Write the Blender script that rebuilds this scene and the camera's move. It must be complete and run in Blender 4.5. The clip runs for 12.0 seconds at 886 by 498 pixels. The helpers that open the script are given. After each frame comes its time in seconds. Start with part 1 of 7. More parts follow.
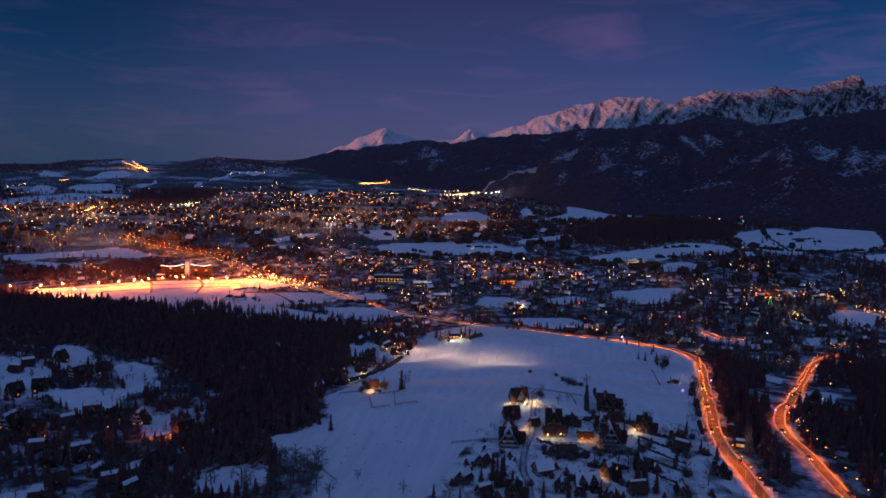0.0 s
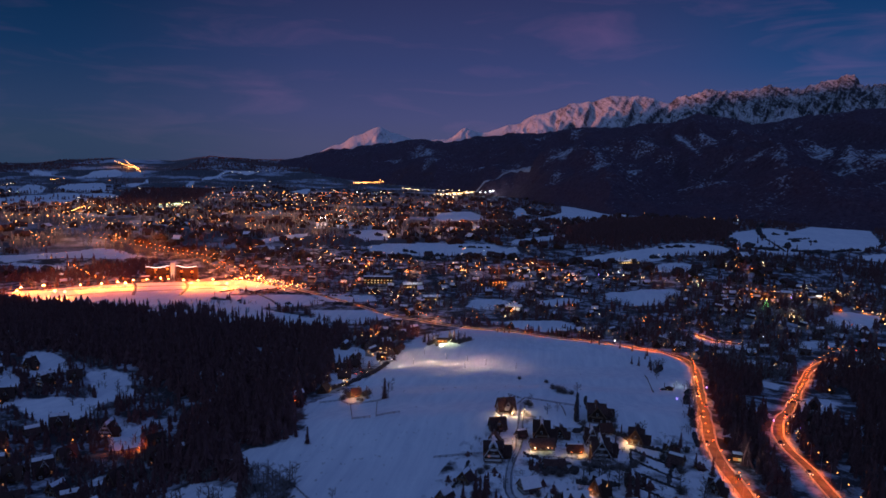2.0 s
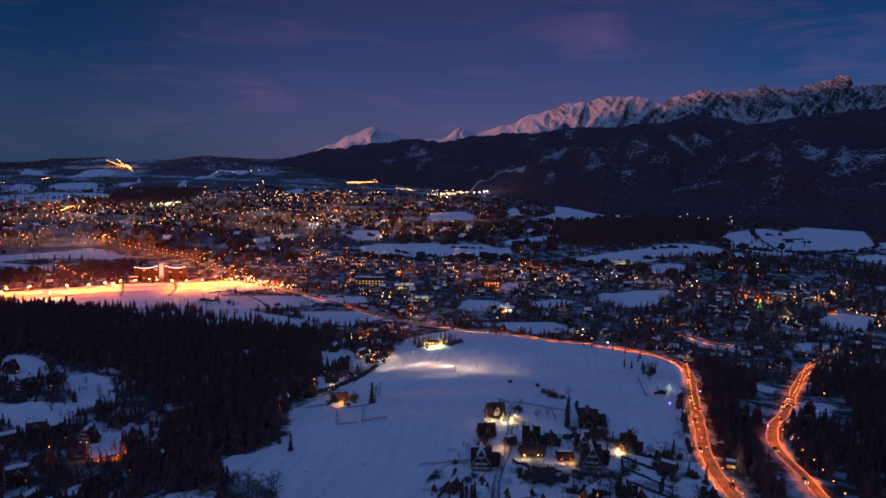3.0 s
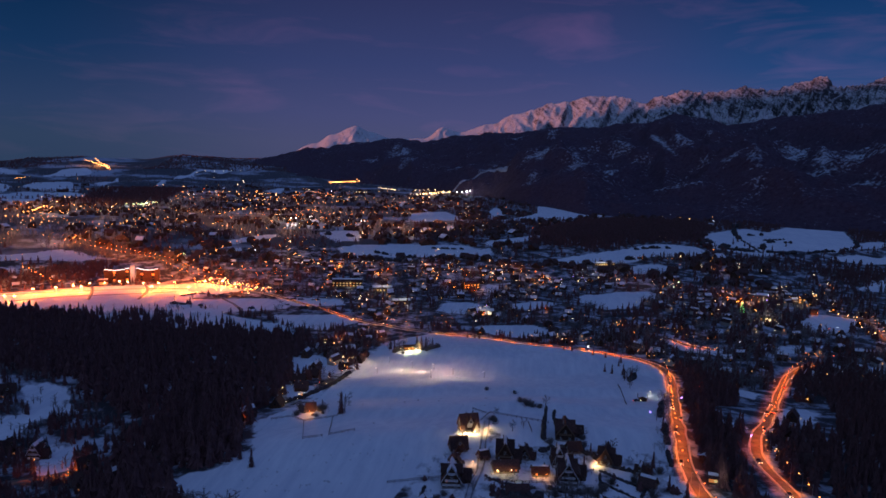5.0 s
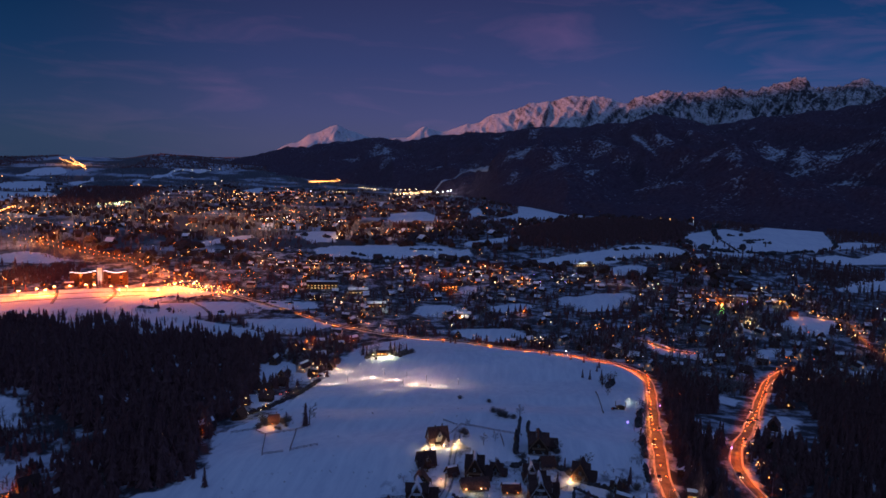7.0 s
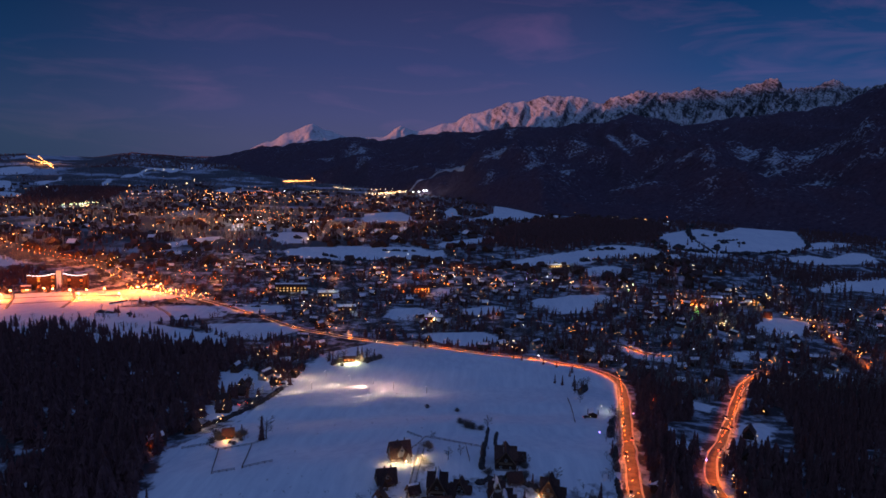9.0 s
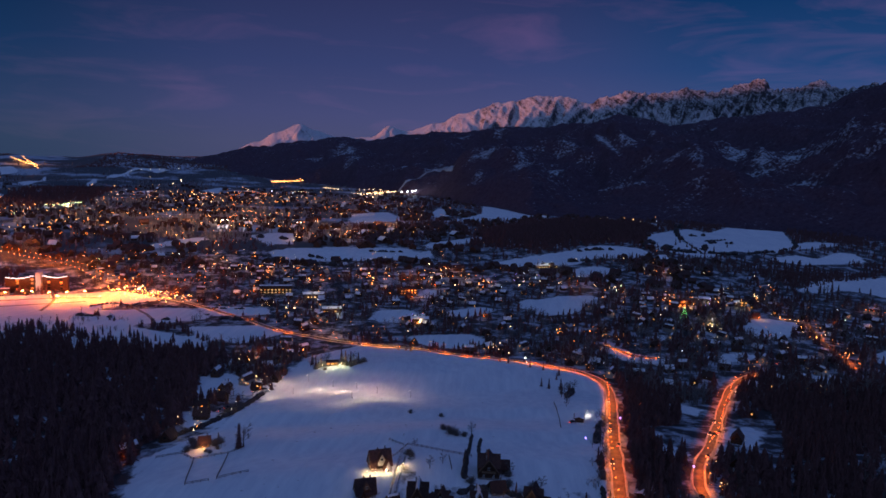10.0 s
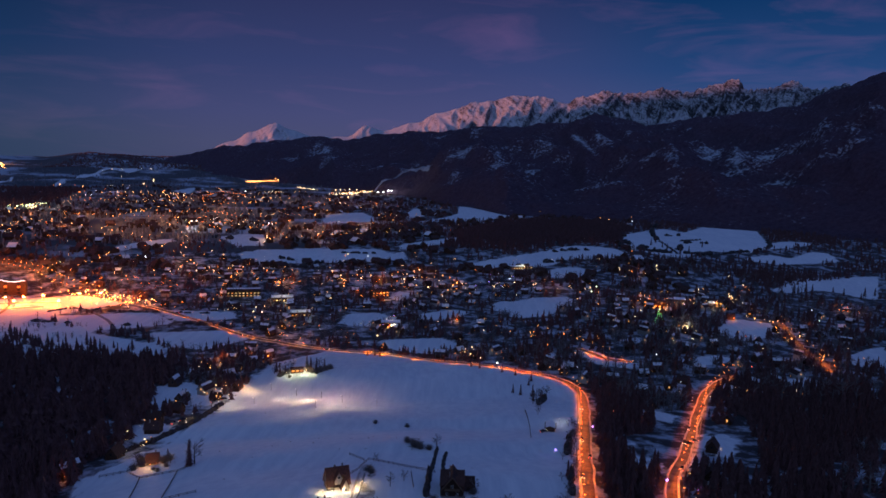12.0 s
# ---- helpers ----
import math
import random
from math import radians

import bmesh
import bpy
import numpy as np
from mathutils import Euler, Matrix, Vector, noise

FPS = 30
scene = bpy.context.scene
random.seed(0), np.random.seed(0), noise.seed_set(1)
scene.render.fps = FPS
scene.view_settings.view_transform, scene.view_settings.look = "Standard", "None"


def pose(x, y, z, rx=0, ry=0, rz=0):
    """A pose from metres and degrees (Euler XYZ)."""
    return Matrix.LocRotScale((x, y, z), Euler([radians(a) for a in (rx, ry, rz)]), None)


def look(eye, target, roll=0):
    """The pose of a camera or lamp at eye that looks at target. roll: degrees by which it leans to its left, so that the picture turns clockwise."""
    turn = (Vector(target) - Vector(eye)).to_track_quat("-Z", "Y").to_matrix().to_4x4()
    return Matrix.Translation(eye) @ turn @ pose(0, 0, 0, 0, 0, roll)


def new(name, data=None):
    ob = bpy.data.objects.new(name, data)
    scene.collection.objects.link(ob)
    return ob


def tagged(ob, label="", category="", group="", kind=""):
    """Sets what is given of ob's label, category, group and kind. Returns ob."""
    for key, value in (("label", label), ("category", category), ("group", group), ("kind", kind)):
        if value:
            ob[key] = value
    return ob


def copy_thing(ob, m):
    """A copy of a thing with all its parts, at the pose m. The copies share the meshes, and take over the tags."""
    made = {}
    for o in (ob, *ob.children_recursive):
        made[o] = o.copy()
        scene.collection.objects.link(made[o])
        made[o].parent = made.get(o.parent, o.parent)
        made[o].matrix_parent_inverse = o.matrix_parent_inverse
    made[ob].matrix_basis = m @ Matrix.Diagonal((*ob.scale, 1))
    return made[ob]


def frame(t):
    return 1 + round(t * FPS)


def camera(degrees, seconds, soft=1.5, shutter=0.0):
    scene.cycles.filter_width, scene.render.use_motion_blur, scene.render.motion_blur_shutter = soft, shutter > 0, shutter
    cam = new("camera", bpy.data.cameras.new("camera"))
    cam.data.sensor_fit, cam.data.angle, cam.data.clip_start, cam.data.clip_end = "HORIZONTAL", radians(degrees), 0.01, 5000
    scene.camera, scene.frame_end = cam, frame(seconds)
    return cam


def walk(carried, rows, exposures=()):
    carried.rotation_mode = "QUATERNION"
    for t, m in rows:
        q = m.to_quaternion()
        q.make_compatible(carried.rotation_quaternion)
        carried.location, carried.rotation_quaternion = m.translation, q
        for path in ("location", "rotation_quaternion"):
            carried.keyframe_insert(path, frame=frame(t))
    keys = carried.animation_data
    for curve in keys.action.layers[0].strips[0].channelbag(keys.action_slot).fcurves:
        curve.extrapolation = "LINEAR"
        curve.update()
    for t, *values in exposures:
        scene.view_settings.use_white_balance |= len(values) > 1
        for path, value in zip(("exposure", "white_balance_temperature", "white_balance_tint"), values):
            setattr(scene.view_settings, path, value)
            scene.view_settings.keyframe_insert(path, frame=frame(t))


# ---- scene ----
cam = camera(64.5, 12.0, soft=1.6)
PATH = [
    (0, (-2.396, -9.38, 128.348), (-2.307, -7.397, 128.102), 1.4),
    (0.5, (-0.678, -5.11, 128.491), (-0.586, -3.127, 128.244), 1.4),
    (1, (0.833, -1.113, 128.443), (0.928, 0.87, 128.196), 1.4),
    (1.5, (2.794, 3.106, 128.485), (2.891, 5.088, 128.238), 1.4),
    (2, (4.549, 7.568, 128.525), (4.651, 9.55, 128.277), 1.4),
    (2.5, (6.408, 11.656, 128.371), (6.517, 13.637, 128.123), 1.4),
    (3, (8.417, 15.889, 128.435), (8.534, 17.87, 128.187), 1.5),
    (5, (15.767, 31.665, 128.706), (15.929, 33.643, 128.458), 1.6),
    (5.5, (17.598, 35.477, 128.801), (17.77, 37.454, 128.553), 1.6),
    (6, (19.773, 39.437, 128.98), (19.957, 41.413, 128.732), 1.7),
    (6.5, (21.812, 43.476, 129.113), (22.008, 45.451, 128.865), 1.7),
    (7, (24.037, 47.815, 129.26), (24.248, 49.788, 129.012), 1.7),
    (9, (32.641, 63.871, 129.354), (32.915, 65.837, 129.107), 1.8),
    (9.5, (34.866, 67.637, 129.588), (35.154, 69.601, 129.341), 1.8),
    (10, (37.35, 71.736, 129.564), (37.653, 73.697, 129.318), 1.8),
    (10.5, (39.504, 75.453, 129.554), (39.821, 77.412, 129.308), 1.8),
    (11, (42.126, 79.385, 129.579), (42.457, 81.342, 129.334), 1.8),
    (11.5, (44.569, 82.833, 129.671), (44.913, 84.788, 129.426), 1.9),
    (12, (47.067, 86.861, 129.71), (47.43, 88.813, 129.465), 1.8),
]
walk(cam, [(t, look(eye, target, roll)) for t, eye, target, roll in PATH])

# ---- world, sun ----
SUN_AZ, SUN_UP = -115.0, 2.2        # compass degrees from +y to the right, degrees above the horizon


def toward(az, up=0.0):
    a, e = radians(az), radians(up)
    return Vector((math.sin(a) * math.cos(e), math.cos(a) * math.cos(e), math.sin(e)))


def make_world():
    world = bpy.data.worlds.new("dusk_sky")
    scene.world = world
    world.use_nodes = True
    nt = world.node_tree
    n, l = nt.nodes, nt.links
    n.clear()
    out, bg = n.new("ShaderNodeOutputWorld"), n.new("ShaderNodeBackground")
    tc, sep = n.new("ShaderNodeTexCoord"), n.new("ShaderNodeSeparateXYZ")
    l.new(tc.outputs["Generated"], sep.inputs[0])
    up = n.new("ShaderNodeValToRGB")
    stops = ((0.0, (0.042, 0.062, 0.138)), (0.02, (0.044, 0.064, 0.142)), (0.06, (0.036, 0.058, 0.154)), (0.13, (0.012, 0.041, 0.132)),
             (0.23, (0.002, 0.023, 0.084)), (0.6, (0.018, 0.044, 0.15)), (1.0, (0.03, 0.07, 0.21)))
    while len(up.color_ramp.elements) < len(stops):
        up.color_ramp.elements.new(0.5)
    for el, (p, c) in zip(up.color_ramp.elements, stops):
        el.position, el.color = p, (*c, 1)
    l.new(sep.outputs["Z"], up.inputs[0])
    # afterglow over the place where the sun went down
    dot = n.new("ShaderNodeVectorMath")
    dot.operation = "DOT_PRODUCT"
    l.new(tc.outputs["Generated"], dot.inputs[0])
    dot.inputs[1].default_value = toward(SUN_AZ - 30, 14)
    glow = n.new("ShaderNodeValToRGB")
    for el, (p, c) in zip(glow.color_ramp.elements, ((0.0, (0, 0, 0)), (1.0, (0.162, 0.198, 0.368)))):
        el.position, el.color = p, (*c, 1)
    l.new(dot.outputs["Value"], glow.inputs[0])
    add = n.new("ShaderNodeMix")
    add.data_type, add.blend_type = "RGBA", "ADD"
    add.inputs["Factor"].default_value = 1.0
    l.new(up.outputs[0], add.inputs["A"])
    l.new(glow.outputs[0], add.inputs["B"])
    # the rosy belt opposite the set sun
    dot2, rose, add2 = n.new("ShaderNodeVectorMath"), n.new("ShaderNodeValToRGB"), n.new("ShaderNodeMix")
    dot2.operation = "DOT_PRODUCT"
    l.new(tc.outputs["Generated"], dot2.inputs[0])
    dot2.inputs[1].default_value = toward(2, 3)
    for el, (p, c) in zip(rose.color_ramp.elements, ((0.88, (0, 0, 0)), (1.0, (0.024, 0.009, 0.020)))):
        el.position, el.color = p, (*c, 1)
    rose.color_ramp.interpolation = "EASE"
    l.new(dot2.outputs["Value"], rose.inputs[0])
    add2.data_type, add2.blend_type = "RGBA", "ADD"
    add2.inputs["Factor"].default_value = 1.0
    l.new(add.outputs["Result"], add2.inputs["A"])
    l.new(rose.outputs[0], add2.inputs["B"])
    # thin rosy wisps of high cloud
    mp, noi, ramp = n.new("ShaderNodeMapping"), n.new("ShaderNodeTexNoise"), n.new("ShaderNodeValToRGB")
    mp.inputs["Scale"].default_value = (2.2, 2.2, 11.0)
    mp.inputs["Rotation"].default_value = (0.0, 0.12, 0.0)
    noi.inputs["Scale"].default_value, noi.inputs["Detail"].default_value, noi.inputs["Roughness"].default_value = 2.6, 6.0, 0.55
    noi.inputs["Distortion"].default_value = 0.6
    for el, (p, c) in zip(ramp.color_ramp.elements, ((0.50, (0, 0, 0)), (0.80, (0.045, 0.014, 0.028)))):
        el.position, el.color = p, (*c, 1)
    l.new(tc.outputs["Generated"], mp.inputs[0])
    l.new(mp.outputs[0], noi.inputs["Vector"])
    l.new(noi.outputs[0], ramp.inputs[0])
    wisp = n.new("ShaderNodeMix")
    wisp.data_type, wisp.blend_type = "RGBA", "ADD"
    wisp.inputs["Factor"].default_value = 1.0
    l.new(add2.outputs["Result"], wisp.inputs["A"])
    l.new(ramp.outputs[0], wisp.inputs["B"])
    # the sky deepens away from the afterglow's mirror side
    side, deep = n.new("ShaderNodeValToRGB"), n.new("ShaderNodeMix")
    shades = ((0.20, (0.58, 0.78, 0.74)), (0.33, (0.66, 0.82, 0.80)), (0.43, (0.94, 0.98, 0.99)), (0.60, (1.10, 1.10, 1.12)), (0.76, (1.45, 1.40, 1.40)), (0.86, (1.45, 1.45, 1.45)))
    while len(side.color_ramp.elements) < len(shades):
        side.color_ramp.elements.new(0.5)
    for el, (p, c) in zip(side.color_ramp.elements, shades):
        el.position, el.color = p, (*c, 1)
    half = n.new("ShaderNodeMapRange")
    half.inputs["From Min"].default_value = -1.0
    l.new(sep.outputs["X"], half.inputs["Value"])
    l.new(half.outputs[0], side.inputs[0])
    deep.data_type, deep.blend_type = "RGBA", "MULTIPLY"
    deep.inputs["Factor"].default_value = 1.0
    l.new(wisp.outputs["Result"], deep.inputs["A"])
    l.new(side.outputs[0], deep.inputs["B"])
    l.new(deep.outputs["Result"], bg.inputs["Color"])
    bg.inputs["Strength"].default_value = 1.0
    l.new(bg.outputs[0], out.inputs["Surface"])


make_world()
sun = new("sun", bpy.data.lights.new("sun", "SUN"))
sun.data.energy, sun.data.angle, sun.data.color = 2.6, radians(1.0), (1.0, 0.30, 0.19)
sun.matrix_world = look(toward(SUN_AZ, SUN_UP) * 100, (0, 0, 0))


# ---- materials ----
def nodes_of(name):
    m = bpy.data.materials.new(name)
    m.use_nodes = True
    return m, m.node_tree.nodes, m.node_tree.links, m.node_tree.nodes["Principled BSDF"]


def surface(name, a, b, rough=0.8, scale=1.0, fine=12.0, bump=0.3, lo=0.35, hi=0.65, metal=0.0, depth=0.1):
    """Two colours mixed by a coarse and a fine noise, in metres, with fine relief."""
    m, n, l, p = nodes_of(name)
    tc, big, small = n.new("ShaderNodeTexCoord"), n.new("ShaderNodeTexNoise"), n.new("ShaderNodeTexNoise")
    big.inputs["Scale"].default_value, small.inputs["Scale"].default_value = scale, fine
    big.inputs["Detail"].default_value, small.inputs["Detail"].default_value = 5.0, 4.0
    l.new(tc.outputs["Object"], big.inputs["Vector"])
    l.new(tc.outputs["Object"], small.inputs["Vector"])
    mix = n.new("ShaderNodeMix")
    mix.data_type = "FLOAT"
    mix.inputs["Factor"].default_value = 0.35
    l.new(big.outputs[0], mix.inputs["A"])
    l.new(small.outputs[0], mix.inputs["B"])
    ramp = n.new("ShaderNodeValToRGB")
    for el, (q, c) in zip(ramp.color_ramp.elements, ((lo, a), (hi, b))):
        el.position, el.color = q, (*c, 1)
    l.new(mix.outputs["Result"], ramp.inputs[0])
    l.new(ramp.outputs[0], p.inputs["Base Color"])
    bp = n.new("ShaderNodeBump")
    bp.inputs["Strength"].default_value, bp.inputs["Distance"].default_value = bump, depth
    l.new(mix.outputs["Result"], bp.inputs["Height"])
    l.new(bp.outputs[0], p.inputs["Normal"])
    p.inputs["Roughness"].default_value, p.inputs["Metallic"].default_value = rough, metal
    p.inputs["Specular IOR Level"].default_value = 0.25
    return m


def glowing(name, color, strength, sampled=False, uneven=False):
    m, n, l, p = nodes_of(name)
    p.inputs["Base Color"].default_value = (*color, 1)
    p.inputs["Emission Color"].default_value = (*color, 1)
    p.inputs["Emission Strength"].default_value = strength
    if uneven:
        geo, rng = n.new("ShaderNodeNewGeometry"), n.new("ShaderNodeMapRange")
        rng.inputs["To Min"].default_value, rng.inputs["To Max"].default_value = 0.15 * strength, 1.6 * strength
        l.new(geo.outputs["Random Per Island"], rng.inputs["Value"])
        l.new(rng.outputs[0], p.inputs["Emission Strength"])
    if not sampled:
        m.cycles.emission_sampling = "NONE"
    return m


def vary(m, amount):
    """A little difference in brightness from object to object."""
    n, l = m.node_tree.nodes, m.node_tree.links
    p = n["Principled BSDF"]
    src = p.inputs["Base Color"].links[0].from_socket
    info, rng, hsv = n.new("ShaderNodeObjectInfo"), n.new("ShaderNodeMapRange"), n.new("ShaderNodeHueSaturation")
    rng.inputs["To Min"].default_value, rng.inputs["To Max"].default_value = 1 - amount, 1 + amount
    l.new(info.outputs["Random"], rng.inputs["Value"])
    l.new(rng.outputs[0], hsv.inputs["Value"])
    l.new(src, hsv.inputs["Color"])
    l.new(hsv.outputs[0], p.inputs["Base Color"])
    return m


def rugged(name, lo, hi, snow, dark, dark2, scale, stretch=(1, 1, 1), bump=0.6, dist=6.0, w_slope=1.0, w_noise=0.5, w_fine=0.2, warp=0.0, bare=(0, 0, 0), low=(0, 1, 0), slant=0.0, layer="", w_layer=0.0, fine=0.055):
    """Snow on the gentle parts of a mountain, rock or forest on the rest, broken up by noise. bare: from x, to x, how much barer; low: the same by height."""
    m, n, l, p = nodes_of(name)
    geo, sep, tc, mp = n.new("ShaderNodeNewGeometry"), n.new("ShaderNodeSeparateXYZ"), n.new("ShaderNodeTexCoord"), n.new("ShaderNodeMapping")
    big, small, place = n.new("ShaderNodeTexNoise"), n.new("ShaderNodeTexNoise"), n.new("ShaderNodeSeparateXYZ")
    mp.inputs["Scale"].default_value = stretch
    lean = n.new("ShaderNodeMapping")
    lean.inputs["Rotation"].default_value = (0.0, slant, 0.0)
    l.new(tc.outputs["Object"], lean.inputs[0])
    l.new(lean.outputs[0], mp.inputs[0])
    l.new(tc.outputs["Object"], place.inputs[0])
    l.new(mp.outputs[0], big.inputs["Vector"])
    l.new(tc.outputs["Object"], small.inputs["Vector"])
    big.inputs["Scale"].default_value, big.inputs["Detail"].default_value, big.inputs["Roughness"].default_value = scale, 8.0, 0.62
    big.inputs["Distortion"].default_value = warp
    small.inputs["Scale"].default_value, small.inputs["Detail"].default_value, small.inputs["Roughness"].default_value = fine, 6.0, 0.7
    l.new(geo.outputs["Normal"], sep.inputs[0])

    def madd(a, k, b):
        node = n.new("ShaderNodeMath")
        node.operation = "MULTIPLY_ADD"
        l.new(a, node.inputs[0])
        node.inputs[1].default_value = k
        if b is None:
            node.inputs[2].default_value = 0.0
        else:
            l.new(b, node.inputs[2])
        return node.outputs[0]

    barer = n.new("ShaderNodeMapRange")
    barer.inputs["From Min"].default_value, barer.inputs["From Max"].default_value = bare[0], bare[1] + 1
    barer.inputs["To Max"].default_value = -bare[2]
    l.new(place.outputs["X"], barer.inputs["Value"])
    lower = n.new("ShaderNodeMapRange")
    lower.inputs["From Min"].default_value, lower.inputs["From Max"].default_value = low[0], low[1]
    lower.inputs["To Min"].default_value, lower.inputs["To Max"].default_value = -low[2], 0.0
    l.new(place.outputs["Z"], lower.inputs["Value"])
    both = n.new("ShaderNodeMath")
    l.new(barer.outputs[0], both.inputs[0])
    l.new(lower.outputs[0], both.inputs[1])
    total = madd(small.outputs[0], w_fine, madd(big.outputs[0], w_noise, madd(sep.outputs["Z"], w_slope, both.outputs[0])))
    if layer:
        at = n.new("ShaderNodeAttribute")
        at.attribute_name = layer
        total = madd(at.outputs["Fac"], w_layer, total)
    rng = n.new("ShaderNodeMapRange")
    rng.inputs["From Min"].default_value, rng.inputs["From Max"].default_value = lo, hi
    l.new(total, rng.inputs["Value"])
    gra = n.new("ShaderNodeValToRGB")
    for el, (q, c) in zip(gra.color_ramp.elements, ((0.35, dark), (0.68, dark2))):
        el.position, el.color = q, (*c, 1)
    l.new(small.outputs[0], gra.inputs[0])
    mix = n.new("ShaderNodeMix")
    mix.data_type = "RGBA"
    l.new(rng.outputs[0], mix.inputs["Factor"])
    l.new(gra.outputs[0], mix.inputs["A"])
    mix.inputs["B"].default_value = (*snow, 1)
    l.new(mix.outputs["Result"], p.inputs["Base Color"])
    bp = n.new("ShaderNodeBump")
    bp.inputs["Strength"].default_value, bp.inputs["Distance"].default_value = bump, dist
    l.new(small.outputs[0], bp.inputs["Height"])
    l.new(bp.outputs[0], p.inputs["Normal"])
    p.inputs["Roughness"].default_value = 0.85
    p.inputs["Specular IOR Level"].default_value = 0.15
    return m


ROOF_SNOW = surface("roof_snow", (0.70, 0.73, 0.79), (0.84, 0.86, 0.90), 0.7, 0.6, 5.0, 0.3)
PEAK = rugged("snowy_rock", 0.72, 0.90, (0.60, 0.62, 0.66), (0.030, 0.033, 0.042), (0.085, 0.088, 0.10), 0.034, (1.0, 0.10, 0.25), 0.9, 9.0, 0.3, 0.62, 0.62, 0.4, (1250, 2000, 0.05), (230, 520, -0.10), 0.5, fine=0.085)
WOODED = rugged("wooded_slope", 1.25, 1.42, (0.56, 0.62, 0.70), (0.070, 0.042, 0.068), (0.132, 0.092, 0.122), 0.0075, (1.0, 1.0, 1.0), 1.0, 12.0, 0.25, 0.62, 1.15, 0.0, low=(0, 90, 0.05), layer="clearing", w_layer=0.20, fine=0.10)


def ground_cover(name):
    """Snow; where the land is not kept open, brush and litter with patches of snow; farther off, fields and woods at
    their own scale, paled for haze.
    """
    m, n, l, p = nodes_of(name)
    tc = n.new("ShaderNodeTexCoord")

    def noise_at(scale, detail=5.0, rough=0.5):
        t = n.new("ShaderNodeTexNoise")
        t.inputs["Scale"].default_value, t.inputs["Detail"].default_value, t.inputs["Roughness"].default_value = scale, detail, rough
        l.new(tc.outputs["Object"], t.inputs["Vector"])
        return t.outputs[0]

    def two(fac, lo, hi, a, b):
        r = n.new("ShaderNodeValToRGB")
        for el, (q, c) in zip(r.color_ramp.elements, ((lo, a), (hi, b))):
            el.position, el.color = q, (*c, 1)
        l.new(fac, r.inputs[0])
        return r.outputs[0]

    def mixed(fac, a, b):
        x = n.new("ShaderNodeMix")
        x.data_type = "RGBA"
        l.new(fac, x.inputs["Factor"])
        l.new(a, x.inputs["A"])
        l.new(b, x.inputs["B"])
        return x.outputs["Result"]

    def mask(layer, scale, weight):
        at, k, r = n.new("ShaderNodeAttribute"), n.new("ShaderNodeMath"), n.new("ShaderNodeMapRange")
        at.attribute_name = layer
        k.operation = "MULTIPLY_ADD"
        l.new(noise_at(scale, 6.0, 0.65), k.inputs[0])
        k.inputs[1].default_value = weight
        l.new(at.outputs["Fac"], k.inputs[2])
        r.inputs["From Min"].default_value, r.inputs["From Max"].default_value = 0.42 + weight / 2, 0.58 + weight / 2
        l.new(k.outputs[0], r.inputs["Value"])
        return r.outputs[0]

    fine = noise_at(0.5, 5.0, 0.6)
    turn, along, tracks = n.new("ShaderNodeMapping"), n.new("ShaderNodeMapping"), n.new("ShaderNodeTexNoise")
    turn.inputs["Rotation"].default_value, along.inputs["Scale"].default_value = (0.0, 0.0, radians(12)), (0.22, 0.012, 1.0)
    tracks.inputs["Scale"].default_value, tracks.inputs["Detail"].default_value, tracks.inputs["Roughness"].default_value = 1.0, 5.0, 0.65
    l.new(tc.outputs["Object"], turn.inputs[0])
    l.new(turn.outputs[0], along.inputs[0])
    l.new(along.outputs[0], tracks.inputs["Vector"])
    groomed = tracks.outputs[0]
    snow = mixed(fine, two(noise_at(0.02), 0.35, 0.65, (0.68, 0.71, 0.78), (0.82, 0.84, 0.88)), two(groomed, 0.35, 0.65, (0.60, 0.64, 0.71), (0.86, 0.88, 0.90)))
    # dark brush tone also stands in for denser tree cover
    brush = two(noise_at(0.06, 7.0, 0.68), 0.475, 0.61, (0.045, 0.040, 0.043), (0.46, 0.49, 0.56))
    # far fields and woods, dark tone lifted in place of haze
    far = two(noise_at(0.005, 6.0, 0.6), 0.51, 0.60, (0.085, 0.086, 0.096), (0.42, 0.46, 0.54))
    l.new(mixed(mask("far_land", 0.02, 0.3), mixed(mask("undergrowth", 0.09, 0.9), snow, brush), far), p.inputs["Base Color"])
    bp = n.new("ShaderNodeBump")
    bp.inputs["Strength"].default_value, bp.inputs["Distance"].default_value = 0.35, 0.5
    l.new(fine, bp.inputs["Height"])
    l.new(bp.outputs[0], p.inputs["Normal"])
    p.inputs["Roughness"].default_value, p.inputs["Specular IOR Level"].default_value = 0.75, 0.2
    return m


GROUND = ground_cover("snow_and_brush")
HEDGE_LEAF = surface("dark_hedge_twigs", (0.030, 0.028, 0.030), (0.085, 0.075, 0.078), 0.9, 0.6, 5.0, 0.4)
NEEDLES = surface("spruce_needles", (0.094, 0.043, 0.044), (0.165, 0.086, 0.088), 0.8, 0.3, 3.0, 0.3)
# needle colour paled to stand in for haze over the far town
HAZED_NEEDLES = surface("hazed_spruce", (0.13, 0.125, 0.13), (0.29, 0.28, 0.295), 0.85, 0.05, 0.6, 0.3)
BARK = surface("bark", (0.03, 0.022, 0.018), (0.08, 0.06, 0.05), 0.9, 2.0, 14.0, 0.5)
TWIGS = surface("bare_twigs", (0.11, 0.098, 0.096), (0.24, 0.215, 0.21), 0.9, 0.5, 6.0, 0.2)
TIMBER = vary(surface("dark_timber", (0.038, 0.019, 0.012), (0.10, 0.052, 0.033), 0.75, 1.2, 9.0, 0.5), 0.35)
